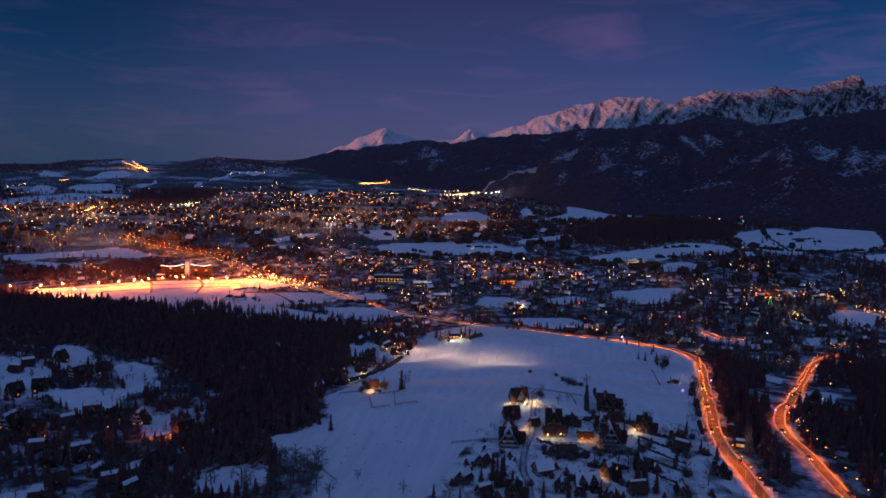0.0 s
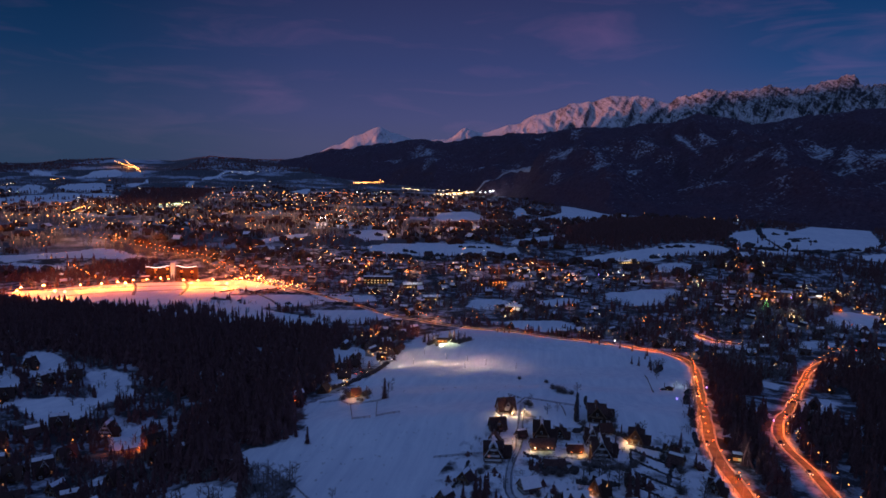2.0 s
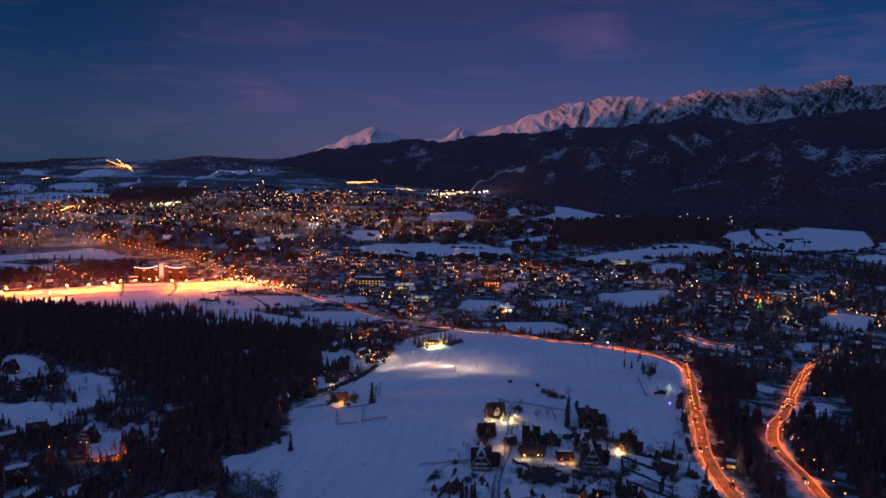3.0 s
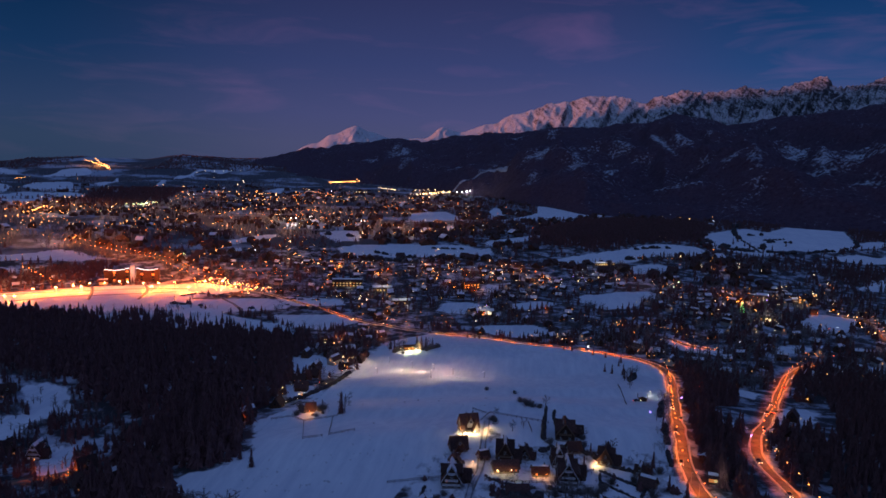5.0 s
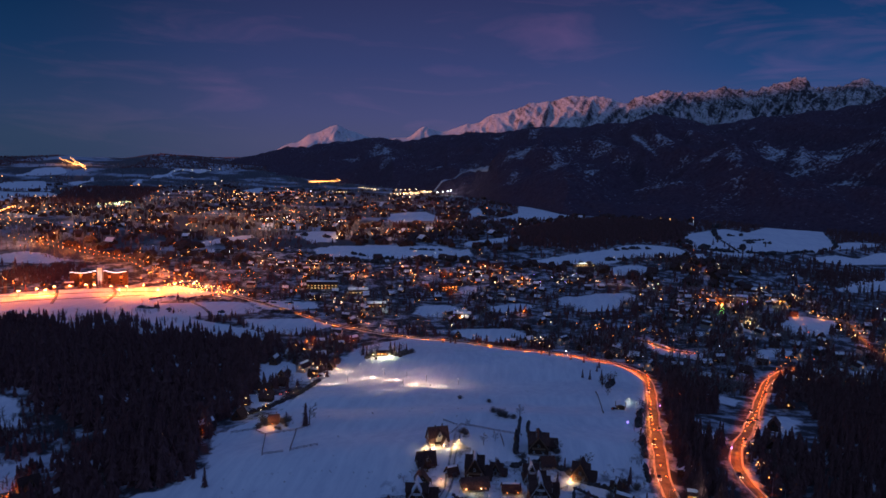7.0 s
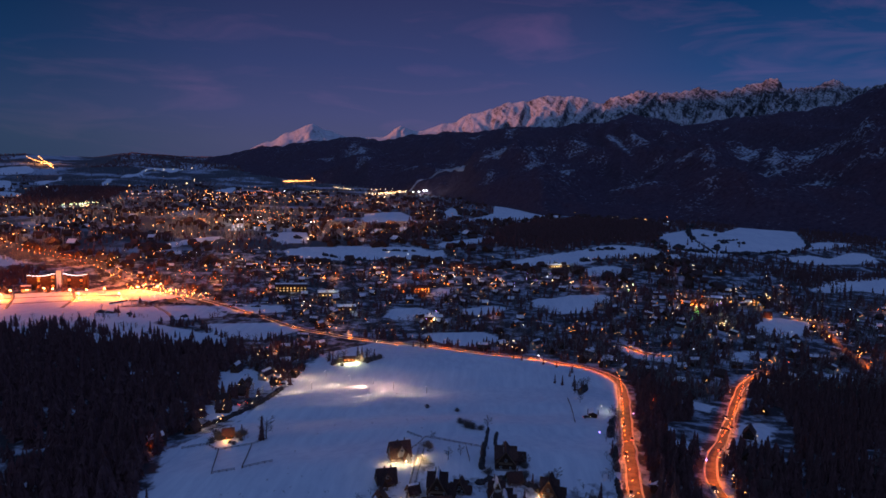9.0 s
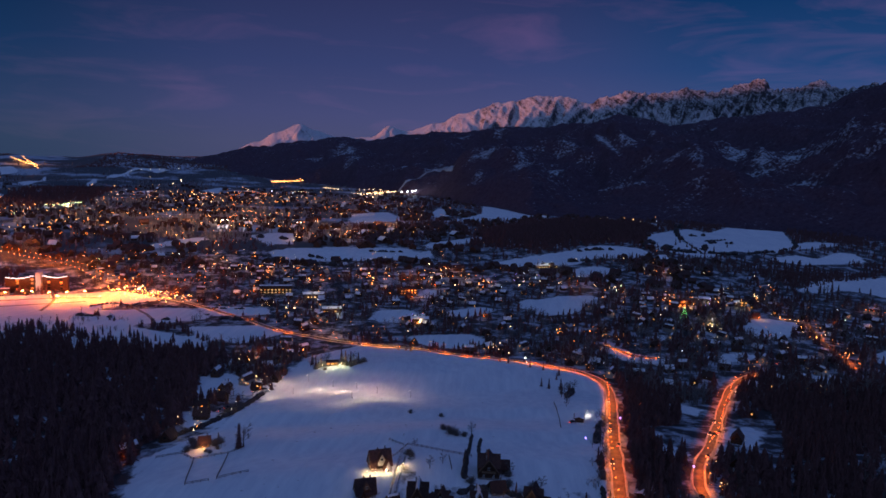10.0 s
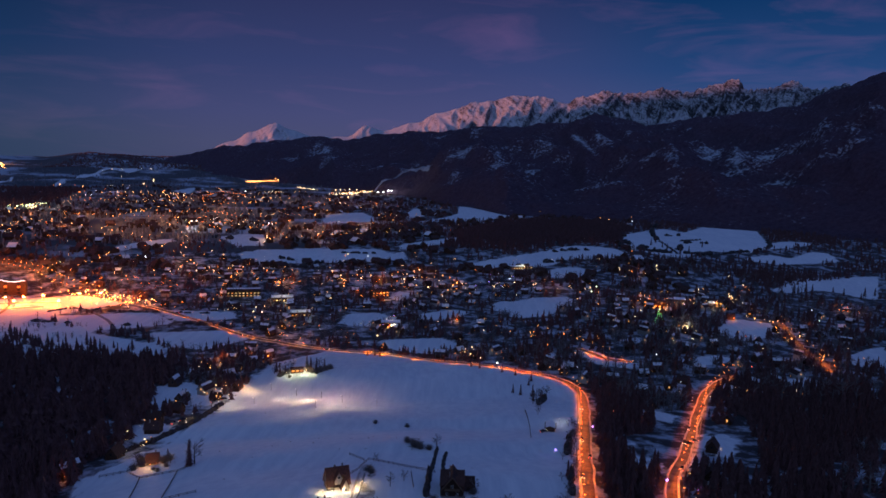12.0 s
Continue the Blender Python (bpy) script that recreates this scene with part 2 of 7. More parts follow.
PLASTER = vary(surface("pale_plaster", (0.34, 0.31, 0.28), (0.50, 0.47, 0.42), 0.85, 0.8, 8.0, 0.2), 0.3)
STONE = surface("grey_stone", (0.16, 0.15, 0.15), (0.32, 0.30, 0.29), 0.9, 1.5, 6.0, 0.6)
PALE_TIMBER = surface("pale_timber_trim", (0.16, 0.10, 0.06), (0.30, 0.20, 0.13), 0.7, 2.0, 12.0, 0.3)
SHINGLE = vary(surface("dark_roof_shingle", (0.034, 0.016, 0.015), (0.085, 0.044, 0.038), 0.7, 1.0, 7.0, 0.5), 0.3)
ASPHALT = surface("wet_slushy_asphalt", (0.075, 0.062, 0.052), (0.21, 0.17, 0.135), 0.8, 0.25, 1.6, 0.3)
BANK = surface("dirty_ploughed_snow", (0.34, 0.30, 0.26), (0.70, 0.66, 0.60), 0.75, 0.3, 1.8, 0.5)
TRODDEN = surface("trodden_snow_track", (0.06, 0.06, 0.065), (0.30, 0.31, 0.34), 0.6, 0.3, 2.0, 0.4)
PACKED = surface("packed_lane_snow", (0.34, 0.35, 0.38), (0.60, 0.62, 0.67), 0.7, 0.3, 2.0, 0.4)
METAL = surface("galvanised_metal", (0.22, 0.23, 0.24), (0.36, 0.37, 0.38), 0.45, 2.0, 18.0, 0.1, metal=0.8)
PISTE = surface("far_ski_run_snow", (0.16, 0.18, 0.22), (0.46, 0.49, 0.56), 0.8, 0.02, 0.1, 0.4, depth=2.0)
CONCRETE = surface("pale_concrete", (0.42, 0.42, 0.43), (0.60, 0.60, 0.61), 0.85, 0.15, 2.0, 0.2)
DARK_PANE, _n, _l, _p = nodes_of("dark_window_glass")
_p.inputs["Base Color"].default_value, _p.inputs["Roughness"].default_value = (0.02, 0.025, 0.03, 1), 0.08
WARM_PANE = glowing("lit_window_warm", (1.0, 0.42, 0.11), 1.1)
DIM_PANE = glowing("lit_window_dim", (1.0, 0.36, 0.09), 0.35)
SODIUM = glowing("sodium_lamp", (1.0, 0.30, 0.06), 7.0)
WHITE_LAMP = glowing("white_lamp", (1.0, 0.82, 0.60), 12.0)
HUES = {
    "orange": glowing("distant_sodium_light", (1.0, 0.21, 0.03), 7.5, uneven=True),
    "amber": glowing("distant_amber_light", (1.0, 0.38, 0.10), 9.0, uneven=True),
    "warm": glowing("distant_warm_light", (1.0, 0.62, 0.30), 9.0, uneven=True),
    "white": glowing("distant_white_light", (0.92, 0.97, 1.0), 6.8, uneven=True),
    "green": glowing("distant_green_light", (0.75, 1.0, 0.50), 6.8, uneven=True),
    "violet": glowing("distant_violet_light", (0.35, 0.22, 1.0), 8.5, uneven=True),
    "red": glowing("distant_red_light", (1.0, 0.10, 0.04), 6.8, uneven=True),
}


# ---- mesh helpers ----
def part(name, bm, material, parent=None, label="", kind=""):
    me = bpy.data.meshes.new(name)
    bm.to_mesh(me)
    bm.free()
    me.materials.append(material)
    ob = new(name, me)
    ob.parent = parent
    return tagged(ob, label, kind=kind)


def soup(name, verts, tris, material, smooth=False, mats=None, ids=None):
    """One mesh from arrays of corners and triangles or quads."""
    me = bpy.data.meshes.new(name)
    verts, tris = np.asarray(verts, np.float32), np.asarray(tris, np.int32)
    k = tris.shape[1]
    me.vertices.add(len(verts))
    me.vertices.foreach_set("co", verts.ravel())
    me.loops.add(tris.size)
    me.loops.foreach_set("vertex_index", tris.ravel())
    me.polygons.add(len(tris))
    me.polygons.foreach_set("loop_start", np.arange(0, tris.size, k, dtype=np.int32))
    for m in mats or (material,):
        me.materials.append(m)
    if ids is not None:
        me.polygons.foreach_set("material_index", np.asarray(ids, np.int32))
    me.polygons.foreach_set("use_smooth", np.full(len(tris), smooth))
    me.update(calc_edges=True)
    me.validate()
    return new(name, me)


def strewn(proto, places):
    """Copies of (corners, triangles) at rows of x, y, z, width, height, turn."""
    v, f = proto
    p = np.asarray(places, float)
    c, s = np.cos(p[:, 5])[:, None], np.sin(p[:, 5])[:, None]
    x = (v[None, :, 0] * c - v[None, :, 1] * s) * p[:, 3, None] + p[:, 0, None]
    y = (v[None, :, 0] * s + v[None, :, 1] * c) * p[:, 3, None] + p[:, 1, None]
    z = v[None, :, 2] * p[:, 4, None] + p[:, 2, None]
    verts = np.stack([x, y, z], -1).reshape(-1, 3)
    faces = (f[None] + (np.arange(len(p)) * len(v))[:, None, None]).reshape(-1, f.shape[1])
    return verts, faces


def box(bm, x0, x1, y0, y1, z0, z1):
    v = [bm.verts.new(c) for c in ((x0, y0, z0), (x1, y0, z0), (x1, y1, z0), (x0, y1, z0), (x0, y0, z1), (x1, y0, z1), (x1, y1, z1), (x0, y1, z1))]
    for q in ((3, 2, 1, 0), (4, 5, 6, 7), (0, 1, 5, 4), (1, 2, 6, 5), (2, 3, 7, 6), (3, 0, 4, 7)):
        bm.faces.new([v[i] for i in q])
    return bm


def tube(bm, a, b, r0, r1, n=6):
    a, b = Vector(a), Vector(b)
    q = (b - a).to_track_quat("Z", "Y")
    ring = lambda at, r: [bm.verts.new(at + q @ Vector((r * math.cos(2 * math.pi * i / n), r * math.sin(2 * math.pi * i / n), 0))) for i in range(n)]
    lo, hi = ring(a, r0), ring(b, r1)
    for i in range(n):
        bm.faces.new((lo[i], lo[(i + 1) % n], hi[(i + 1) % n], hi[i]))
    bm.faces.new(hi)
    bm.faces.new(lo[::-1])
    return bm


def globe(bm, at, r, seg=6):
    bmesh.ops.create_uvsphere(bm, u_segments=seg, v_segments=max(3, seg // 2 + 1), radius=r, matrix=Matrix.Translation(at))
    return bm


# ---- lie of the land ----
def ease(a, b, v):
    v = np.clip((v - a) / (b - a), 0, 1)
    return v * v * (3 - 2 * v)


def curve(rows, v):
    """A smooth line through rows of (place, value)."""
    a = np.array(rows, float)
    i = np.clip(np.searchsorted(a[:, 0], v, side="right") - 1, 0, len(a) - 2)
    return a[i, 1] + (a[i + 1, 1] - a[i, 1]) * ease(a[i, 0], a[i + 1, 0], v)


def fade_noise(x, y, seed=0):
    """Smooth noise from -1 to 1 on arrays."""
    x, y = np.asarray(x, float), np.asarray(y, float)
    xi, yi = np.floor(x).astype(np.int64), np.floor(y).astype(np.int64)
    fx, fy = x - xi, y - yi

    def grad(i, j):
        h = (i * 374761393 + j * 668265263 + seed * 1442695041) & 0x7FFFFFFF
        h = ((h ^ (h >> 13)) * 1274126177) & 0x7FFFFFFF
        a = ((h ^ (h >> 16)) & 1023) / 1023 * 2 * np.pi
        return np.cos(a) * (x - i) + np.sin(a) * (y - j)

    u, v = fx * fx * fx * (fx * (fx * 6 - 15) + 10), fy * fy * fy * (fy * (fy * 6 - 15) + 10)
    lo = grad(xi, yi) * (1 - u) + grad(xi + 1, yi) * u
    hi = grad(xi, yi + 1) * (1 - u) + grad(xi + 1, yi + 1) * u
    return (lo * (1 - v) + hi * v) * 1.5


def rough_noise(x, y, octaves=5, seed=0, ridged=False):
    out, amp = 0, 1.0
    for k in range(octaves):
        v = fade_noise(x * 2**k, y * 2**k, seed + k)
        out = out + amp * ((1 - 2 * np.abs(v)) if ridged else v)
        amp *= 0.5
    return out


PROFILE = ((-400, 60), (0, -2), (200, -4), (300, -1), (350, 0), (400, -7), (460, -17), (540, -27), (700, -34), (900, -35),
           (1050, -22), (1250, 0), (1500, 3), (9000, 3))
BUMPS = ((-160, 350, -21, 75), (-260, 490, 12, 90), (75, 590, 5, 40), (310, 390, -7, 80), (-330, 640, 9, 110), (420, 770, 9, 90), (88, 400, 4, 30))
LEFT_RIDGE = ((-60, 60), (-27.7, 58), (-24.5, 77), (-21.5, 92), (-18.8, 90), (-15.5, 119), (-12.6, 113), (-6, 100), (0, 30), (4, 0), (60, 0))


# heights by azimuth of the added ridge, set by what it must shade
SUN_BLOCK_RIDGE = ((-181, 908), (-80, 908), (-74, 768), (-68, 490), (-60, 470), (-55, 320), (-50, 200), (-46, 170), (-43, 150), (-40, 110), (-37, 40), (-35, 0), (60, 0), (85, 300), (181, 950))


def land(x, y):
    """Height of the ground."""
    x, y = np.asarray(x, float), np.asarray(y, float)
    z = curve(PROFILE, y)
    for bx, by, h, s in BUMPS:
        z = z + h * np.exp(-((x - bx) ** 2 + (y - by) ** 2) / (2 * s * s))
    r, az = np.hypot(x, y), np.degrees(np.arctan2(x, y))
    front = ease(-48, -36, az) * (1 - ease(60, 85, az))
    rise = curve(LEFT_RIDGE, np.clip(az, -59, 59))
    roll = rough_noise(x / 420, y / 420, 3, 3)
    far = front * (ease(3300, 4700, r) * (rise - 3) + ease(1800, 2600, r) * ease(2, -8, az) * roll * 13)
    # an unseen ridge added behind the viewer to keep the sun off the valley
    back = curve(SUN_BLOCK_RIDGE, az) * ease(1000, 3200, r)
    return z + far + back + 0.35 * rough_noise(x / 23, y / 23, 3, 9) * front


def at_ground(x, y):
    return float(land(x, y))


def polar_sheet(name, az, r, height, material, mats=None, ids=None):
    a, rr = np.meshgrid(np.radians(az), r, indexing="ij")
    x, y = np.sin(a) * rr, np.cos(a) * rr
    z = height(x, y, np.degrees(a), rr)
    v = np.stack([x, y, z], -1).reshape(-1, 3)
    n, k = a.shape
    i = (np.arange(n - 1)[:, None] * k + np.arange(k - 1)[None]).ravel()
    ob = soup(name, v, np.stack([i, i + 1, i + k + 1, i + k], -1), material, True, mats, ids)
    return ob


# ---- the large structure: ground and mountains ----
AZ = np.concatenate([np.arange(-180, -50, 2.0), np.arange(-50, 60, 0.22), np.arange(60, 180.1, 2.0)])
RADII = np.concatenate([[0.5, 30, 60, 100, 140, 180], np.arange(210, 640, 3.6), np.arange(640, 900, 5), np.arange(900, 1700, 10), np.geomspace(1700, 4850, 110)])
FOOT = ((-14, 4000), (-1.5, 3500), (3.1, 3050), (7.8, 2560), (12.3, 2080), (16.8, 1790), (25, 1760), (35, 1700), (60, 1500))
FOOT_RIDGE_R = ((-14, 4450), (-2, 4250), (6, 3900), (20, 3300), (34, 3150), (60, 2700))
FOOT_RIDGE = ((-14, 60), (-10.9, 102), (-8.7, 131), (-6.0, 173), (-1.5, 206), (0.5, 227), (3.1, 220), (5.8, 247), (9.8, 267), (14.7, 295),
              (20.6, 318), (22.2, 360), (24.6, 343), (26.4, 315), (30.0, 346), (33.8, 373), (35.9, 395), (38.6, 460), (41.4, 519), (46, 560), (60, 420))


def wooded_height(x, y, a, r):
    rb, rr = curve(FOOT, a), curve(FOOT_RIDGE_R, a)
    top = 128 + (curve(FOOT_RIDGE, a) - 128) * rr / 3300
    s = (r - rb) / (rr - rb)
    up = np.clip(s, 0, 1)
    body = np.where(s < 1, up**0.85, 1 - (s - 1) * 1.2)
    spur = rough_noise(x / 520 + 3, y / 900, 4, 21, True)
    z = -30 + (top + 30) * body + 70 * np.clip(4 * up * (1 - up), 0, 1) * (spur - 0.6) * np.clip((top - 60) / 250, 0.2, 1)
    z = z + 9 * np.clip(s * 6, 0, 1) * rough_noise(x / 60, y / 60, 3, 5)
    # a straight gully swept by avalanches
    swept = np.exp(-((x - 970 - (y - 2310) * 0.085) / 26) ** 2) * ease(2285, 2320, y) * (1 - ease(2600, 2640, y))
    z = z + swept * (170 + 0.266 * (y - 2314) - z)
    return np.where(s < 0, -40 + 200 * s, z)


def wooded_at(x, y):
    a, r = np.degrees(np.arctan2(x, y)), np.hypot(x, y)
    return wooded_height(np.asarray(x, float), np.asarray(y, float), a, r)


# thinly wooded clearings on the flank: where, how wide across and how long up the slope
CLEARINGS = ((581, 2621, 60, 60), (756, 2615, 50, 26), (661, 2420, 48, 150), (890, 2401, 36, 30), (719, 2245, 36, 100), (503, 2373, 30, 90), (996, 2207, 50, 40), (1066, 1983, 28, 92), (1303, 2196, 54, 170), (1279, 1991, 44, 200),
             (1035, 2076, 28, 55), (999, 1810, 26, 40), (1031, 2410, 40, 54), (743, 3114, 26, 70), (614, 3369, 45, 60), (1433, 2574, 24, 20), (1149, 2476, 22, 16), (862, 2536, 50, 60), (1200, 1852, 70, 50), (1393, 2015, 60, 100), (1438, 1958, 60, 45), (1452, 1878, 55, 100), (1270, 1722, 70, 34), (1490, 1777, 50, 68), (1357, 1639, 50, 12), (994, 1816, 34, 30), (850, 1990, 70, 24), (420, 2900, 45, 40), (330, 3150, 60, 40), (61, 3888, 45, 70), (114, 3485, 40, 90), (-73, 3854, 40, 30), (104, 3863, 25, 60))


def clearing_at(x, y):
    """How open the wood stands, from 0 to 1."""
    out = np.zeros(np.shape(x))
    wander = 0.55 * rough_noise(x / 45, y / 45, 3, 35)
    for cx, cy, across, along in CLEARINGS:
        c = math.hypot(cx, cy)
        u, v = ((x * cy - y * cx) / c / across, ((x * cx + y * cy) / c - c) / along)
        out = np.maximum(out, 1 - ease(0.2, 1.6, np.hypot(u, v) + wander))
    swept = np.exp(-((x - 970 - (y - 2310) * 0.085) / 15) ** 2) * ease(2270, 2330, y) * (1 - ease(2590, 2650, y))
    return np.maximum(out, 1.25 * swept)


wooded = polar_sheet("wooded_mountain", np.arange(-13.5, 58, 0.12), np.geomspace(1450, 4650, 230), wooded_height, WOODED)
spot = np.empty(len(wooded.data.vertices) * 3)
wooded.data.vertices.foreach_get("co", spot)
wooded.data.attributes.new("clearing", "FLOAT", "POINT").data.foreach_set("value", clearing_at(spot[0::3], spot[1::3]).astype(np.float32))
tagged(wooded, "dark wooded mountain flank with snowy clearings", "mountain", kind="structure")

PEAKS = ((-12, 60), (-9.5, 90), (-7.8, 148), (-5.6, 218), (-4.2, 279), (-2.4, 338), (-1.1, 301), (0.5, 265), (3.1, 272), (4.6, 345), (5.8, 318), (8.5, 377), (10.2, 440),
         (13.3, 515), (16.3, 562), (18.4, 562), (20.1, 524), (21.3, 568), (23.3, 602), (25.2, 581), (27.5, 617), (29.0, 596), (30.7, 622),
         (32.1, 668), (33.3, 608), (34.6, 612), (35.9, 647), (37.3, 607), (39.4, 629), (41.5, 669), (50, 600), (60, 500))


def peak_height(x, y, a, r):
    top = 128 + (curve(PEAKS, a) - 128) * 1.0
    rr = 4650 - 380 * ease(20, 44, a)
    top = 128 + (top - 128) * rr / 4650
    s = (r - rr) / 950
    d = np.clip(-s, 0, 1)
    body = np.where(s < 0, 0.80 * (1 - d) ** 1.25 + 0.20 * (1 - d), 1 - 1.6 * s)
    big = np.clip((top - 150) / 350, 0.15, 1)
    # a lower crest in front of the main one, with snow basins between
    fore = np.exp(-((d - 0.42 - 0.10 * fade_noise(a * 0.25, a * 0, 77)) / 0.10) ** 2) * (0.55 + 0.45 * fade_noise(a * 0.5, a * 0 + 4, 78))
    warp = 1.1 * rough_noise(a * 0.5, d * 2.4, 3, 31)
    rib = rough_noise(a * 0.62 + 3.2 * d + 0.6 * warp, d * 1.1 + warp * 0.4, 3, 41, True) - 0.8
    gully = rough_noise(a * 2.6 + 9 * d + warp, d * 1.6, 4, 45, True) - 0.9
    jag = rough_noise(a * 2.6, a * 0 + 0.3, 4, 51) + 0.6 * rough_noise(a * 0.9, a * 0 + 7.3, 2, 57)
    down = np.clip(d * 5, 0, 1)
    rocky = 0.45 + 0.55 * ease(18, 23, a)
    return top * body + big * (55 * fore + 52 * rib * (0.08 + 0.90 * down) + (15 + 8 * ease(20, 26, a)) * gully * rocky * (0.25 + 0.75 * down) + (9 + 2 * ease(20, 26, a)) * jag * (1 - down) * rocky)


peaks = polar_sheet("snow_mountain_range", np.arange(-11.5, 50, 0.085), np.concatenate([np.linspace(3700, 4400, 70), np.linspace(4406, 4840, 60)]), peak_height, PEAK)
tagged(peaks, "high rocky mountain range under snow, tinged rose by the last sun", "mountain", kind="structure")


# ---- roads ----
def spline(pts, step=4.0):
    """Points about every few metres along a smooth line through the given ones."""
    p = [Vector(q) for q in pts]
    p = [p[0] * 2 - p[1], *p, p[-1] * 2 - p[-2]]
    out = []
    for a, b, c, d in zip(p, p[1:], p[2:], p[3:]):
        n = max(2, int((c - b).length / step))
        for i in range(n):
            t = i / n
            out.append(0.5 * (2 * b + (c - a) * t + (2 * a - 5 * b + 4 * c - d) * t * t + (3 * b - a - 3 * c + d) * t**3))
    return out + [p[-2]]


def ribbon(name, pts, width, material, lift=0.25, height=land, edge=0.3):
    """A road as a slab with sides, laid on the ground."""
    line = spline(pts)
    verts, faces = [], []
    for i, p in enumerate(line):
        d = (line[min(i + 1, len(line) - 1)] - line[max(i - 1, 0)]).normalized()
        s = Vector((-d.y, d.x))
        zc = float(height(p.x, p.y))
        for off, dz in ((-width / 2 - edge, -0.5), (-width / 2, lift), (0, lift + 0.08), (width / 2, lift), (width / 2 + edge, -0.5)):
            q = p + s * off
            z = max(float(height(q.x, q.y)), zc) if dz > 0 else float(height(q.x, q.y))
            verts.append((q.x, q.y, z + dz))
    for i in range(len(line) - 1):
        for k in range(4):
            faces.append((i * 5 + k, i * 5 + k + 1, i * 5 + k + 6, i * 5 + k + 5))
    return tagged(soup(name, verts, faces, material, True), kind="structure")


ROAD_A = [(137, 215), (141, 252), (144, 285), (146, 303), (150, 320), (158, 343), (172, 380), (199, 447), (217, 493), (231, 533), (231, 557), (224, 575), (211, 589), (182, 615), (144, 634), (111, 658), (57, 685),
          (17, 713), (-13, 736), (-59, 796), (-122, 869), (-172, 913), (-223, 945), (-290, 1022), (-345, 1066), (-410, 1110), (-540, 1180)]
ROAD_B = [(172, 225), (176, 253), (180, 279), (184, 303), (186, 318), (190, 333), (200, 351), (221, 381), (244, 414), (272, 457), (294, 488), (317, 522), (335, 541), (350, 553), (369, 564)]
ROAD_C = [(518, 751), (531, 746), (533, 733), (517, 703), (503, 673), (481, 629), (471, 599), (459, 577), (454, 565)]
ROAD_D = [(282, 665), (287, 645), (291, 627), (301, 618), (311, 613)]
ROAD_E = [(-165, 339), (-150, 343), (-137, 347), (-122, 352), (-100, 350)]
LANE = [(46, 245), (47, 259), (48, 267), (47, 275), (52, 300), (57, 313), (62, 339), (66, 358), (70, 378)]
tagged(ribbon("road", ROAD_A[:23], 5.0, ASPHALT), "slushy asphalt main road under orange street lamps", "road")
tagged(ribbon("road", ROAD_B, 4.2, ASPHALT), "slushy asphalt village road climbing between houses", "road")
def beside(line, off):
    """A line that runs along a road at some distance from its middle."""
    pts = spline(line, 12)
    out = []
    for p, q in zip(pts, pts[1:]):
        d = (q - p).normalized()
        out.append(p + Vector((-d.y, d.x)) * (off + float(fade_noise(np.array(p.x / 17.0 + off), np.array(p.y / 17.0), 91)) * 0.9))
    return out


for line, half in ((ROAD_A[:22], 2.9), (ROAD_B, 2.5)):
    for off, wide, high in ((-half, 0.7, 0.5), (half, 0.7, 0.5)):
        tagged(ribbon("snowbank", beside(line, off), wide, BANK, high, land, 0.4), "ridge of dirty ploughed snow along the road", "snowbank")
tagged(ribbon("road", ROAD_C, 6.0, ASPHALT), "narrow slushy asphalt road bending by trees", "road")
tagged(ribbon("road", ROAD_D, 5.0, ASPHALT), "short slushy street lit orange", "road")
tagged(ribbon("road", ROAD_E, 5.0, ASPHALT), "short village street in the hollow", "road")
tagged(ribbon("track", LANE, 3.4, PACKED, 0.10), "ploughed lane of packed snow between chalets", "track")
for off in (-1.05, 1.05):
    tagged(ribbon("wheel_rut", beside(LANE, off), 0.75, TRODDEN, 0.13), "dark wheel rut worn into the snowy lane", "track")

# ---- open snow, where no wood or house stands ----
OPEN = []


def open_field(*pts):
    OPEN.append(np.array(pts, float))


# snow fields across the valley
open_field((274, 1568), (355, 1703), (402, 1810), (469, 2105), (518, 2200), (564, 2189), (563, 2006), (558, 1806), (516, 1715), (406, 1603), (326, 1563), (267, 1524))
open_field((275, 1808), (334, 2049), (312, 1818), (299, 1685), (258, 1606), (258, 1694))
open_field((70, 1685), (117, 1764), (163, 1790), (179, 1655), (171, 1540), (113, 1500), (62, 1476))
open_field((450, 2511), (507, 2627), (497, 2434), (448, 2354))
open_field((176, 1186), (196, 1209), (237, 1231), (282, 1280), (298, 1287), (283, 1232), (222, 1184), (181, 1172))
open_field((118, 1361), (138, 1415), (151, 1392), (137, 1331))
open_field((637, 1356), (724, 1428), (786, 1478), (791, 1402), (920, 1545), (1026, 1617), (1000, 1469), (869, 1240), (931, 1279), (970, 1264), (950, 1226), (872, 1198), (828, 1192), (773, 1163), (711, 1178), (638, 1134), (606, 1156), (563, 1195))
open_field((-63, 1148), (-26, 1167), (69, 1173), (146, 1171), (166, 1146), (188, 1162), (181, 1118), (129, 1104), (29, 1097), (-42, 1088))
open_field((-109, 1248), (-71, 1294), (-29, 1292), (-27, 1184), (-65, 1177))
open_field((-243, 1173), (-167, 1231), (-158, 1207), (-229, 1149))
open_field((259, 1072), (284, 1105), (360, 1143), (405, 1162), (469, 1202), (528, 1199), (549, 1178), (557, 1152), (528, 1130), (440, 1124), (395, 1083), (341, 1079), (293, 1066))
open_field((387, 1061), (424, 1082), (469, 1059), (422, 1008), (367, 1004))
open_field((443, 712), (492, 760), (508, 754), (532, 751), (489, 688), (441, 669), (434, 687))
open_field((-598, 1035), (-558, 1051), (-501, 1089), (-467, 1109), (-438, 1101), (-412, 1078), (-385, 1062), (-401, 1029), (-477, 1034), (-538, 1014), (-577, 998))
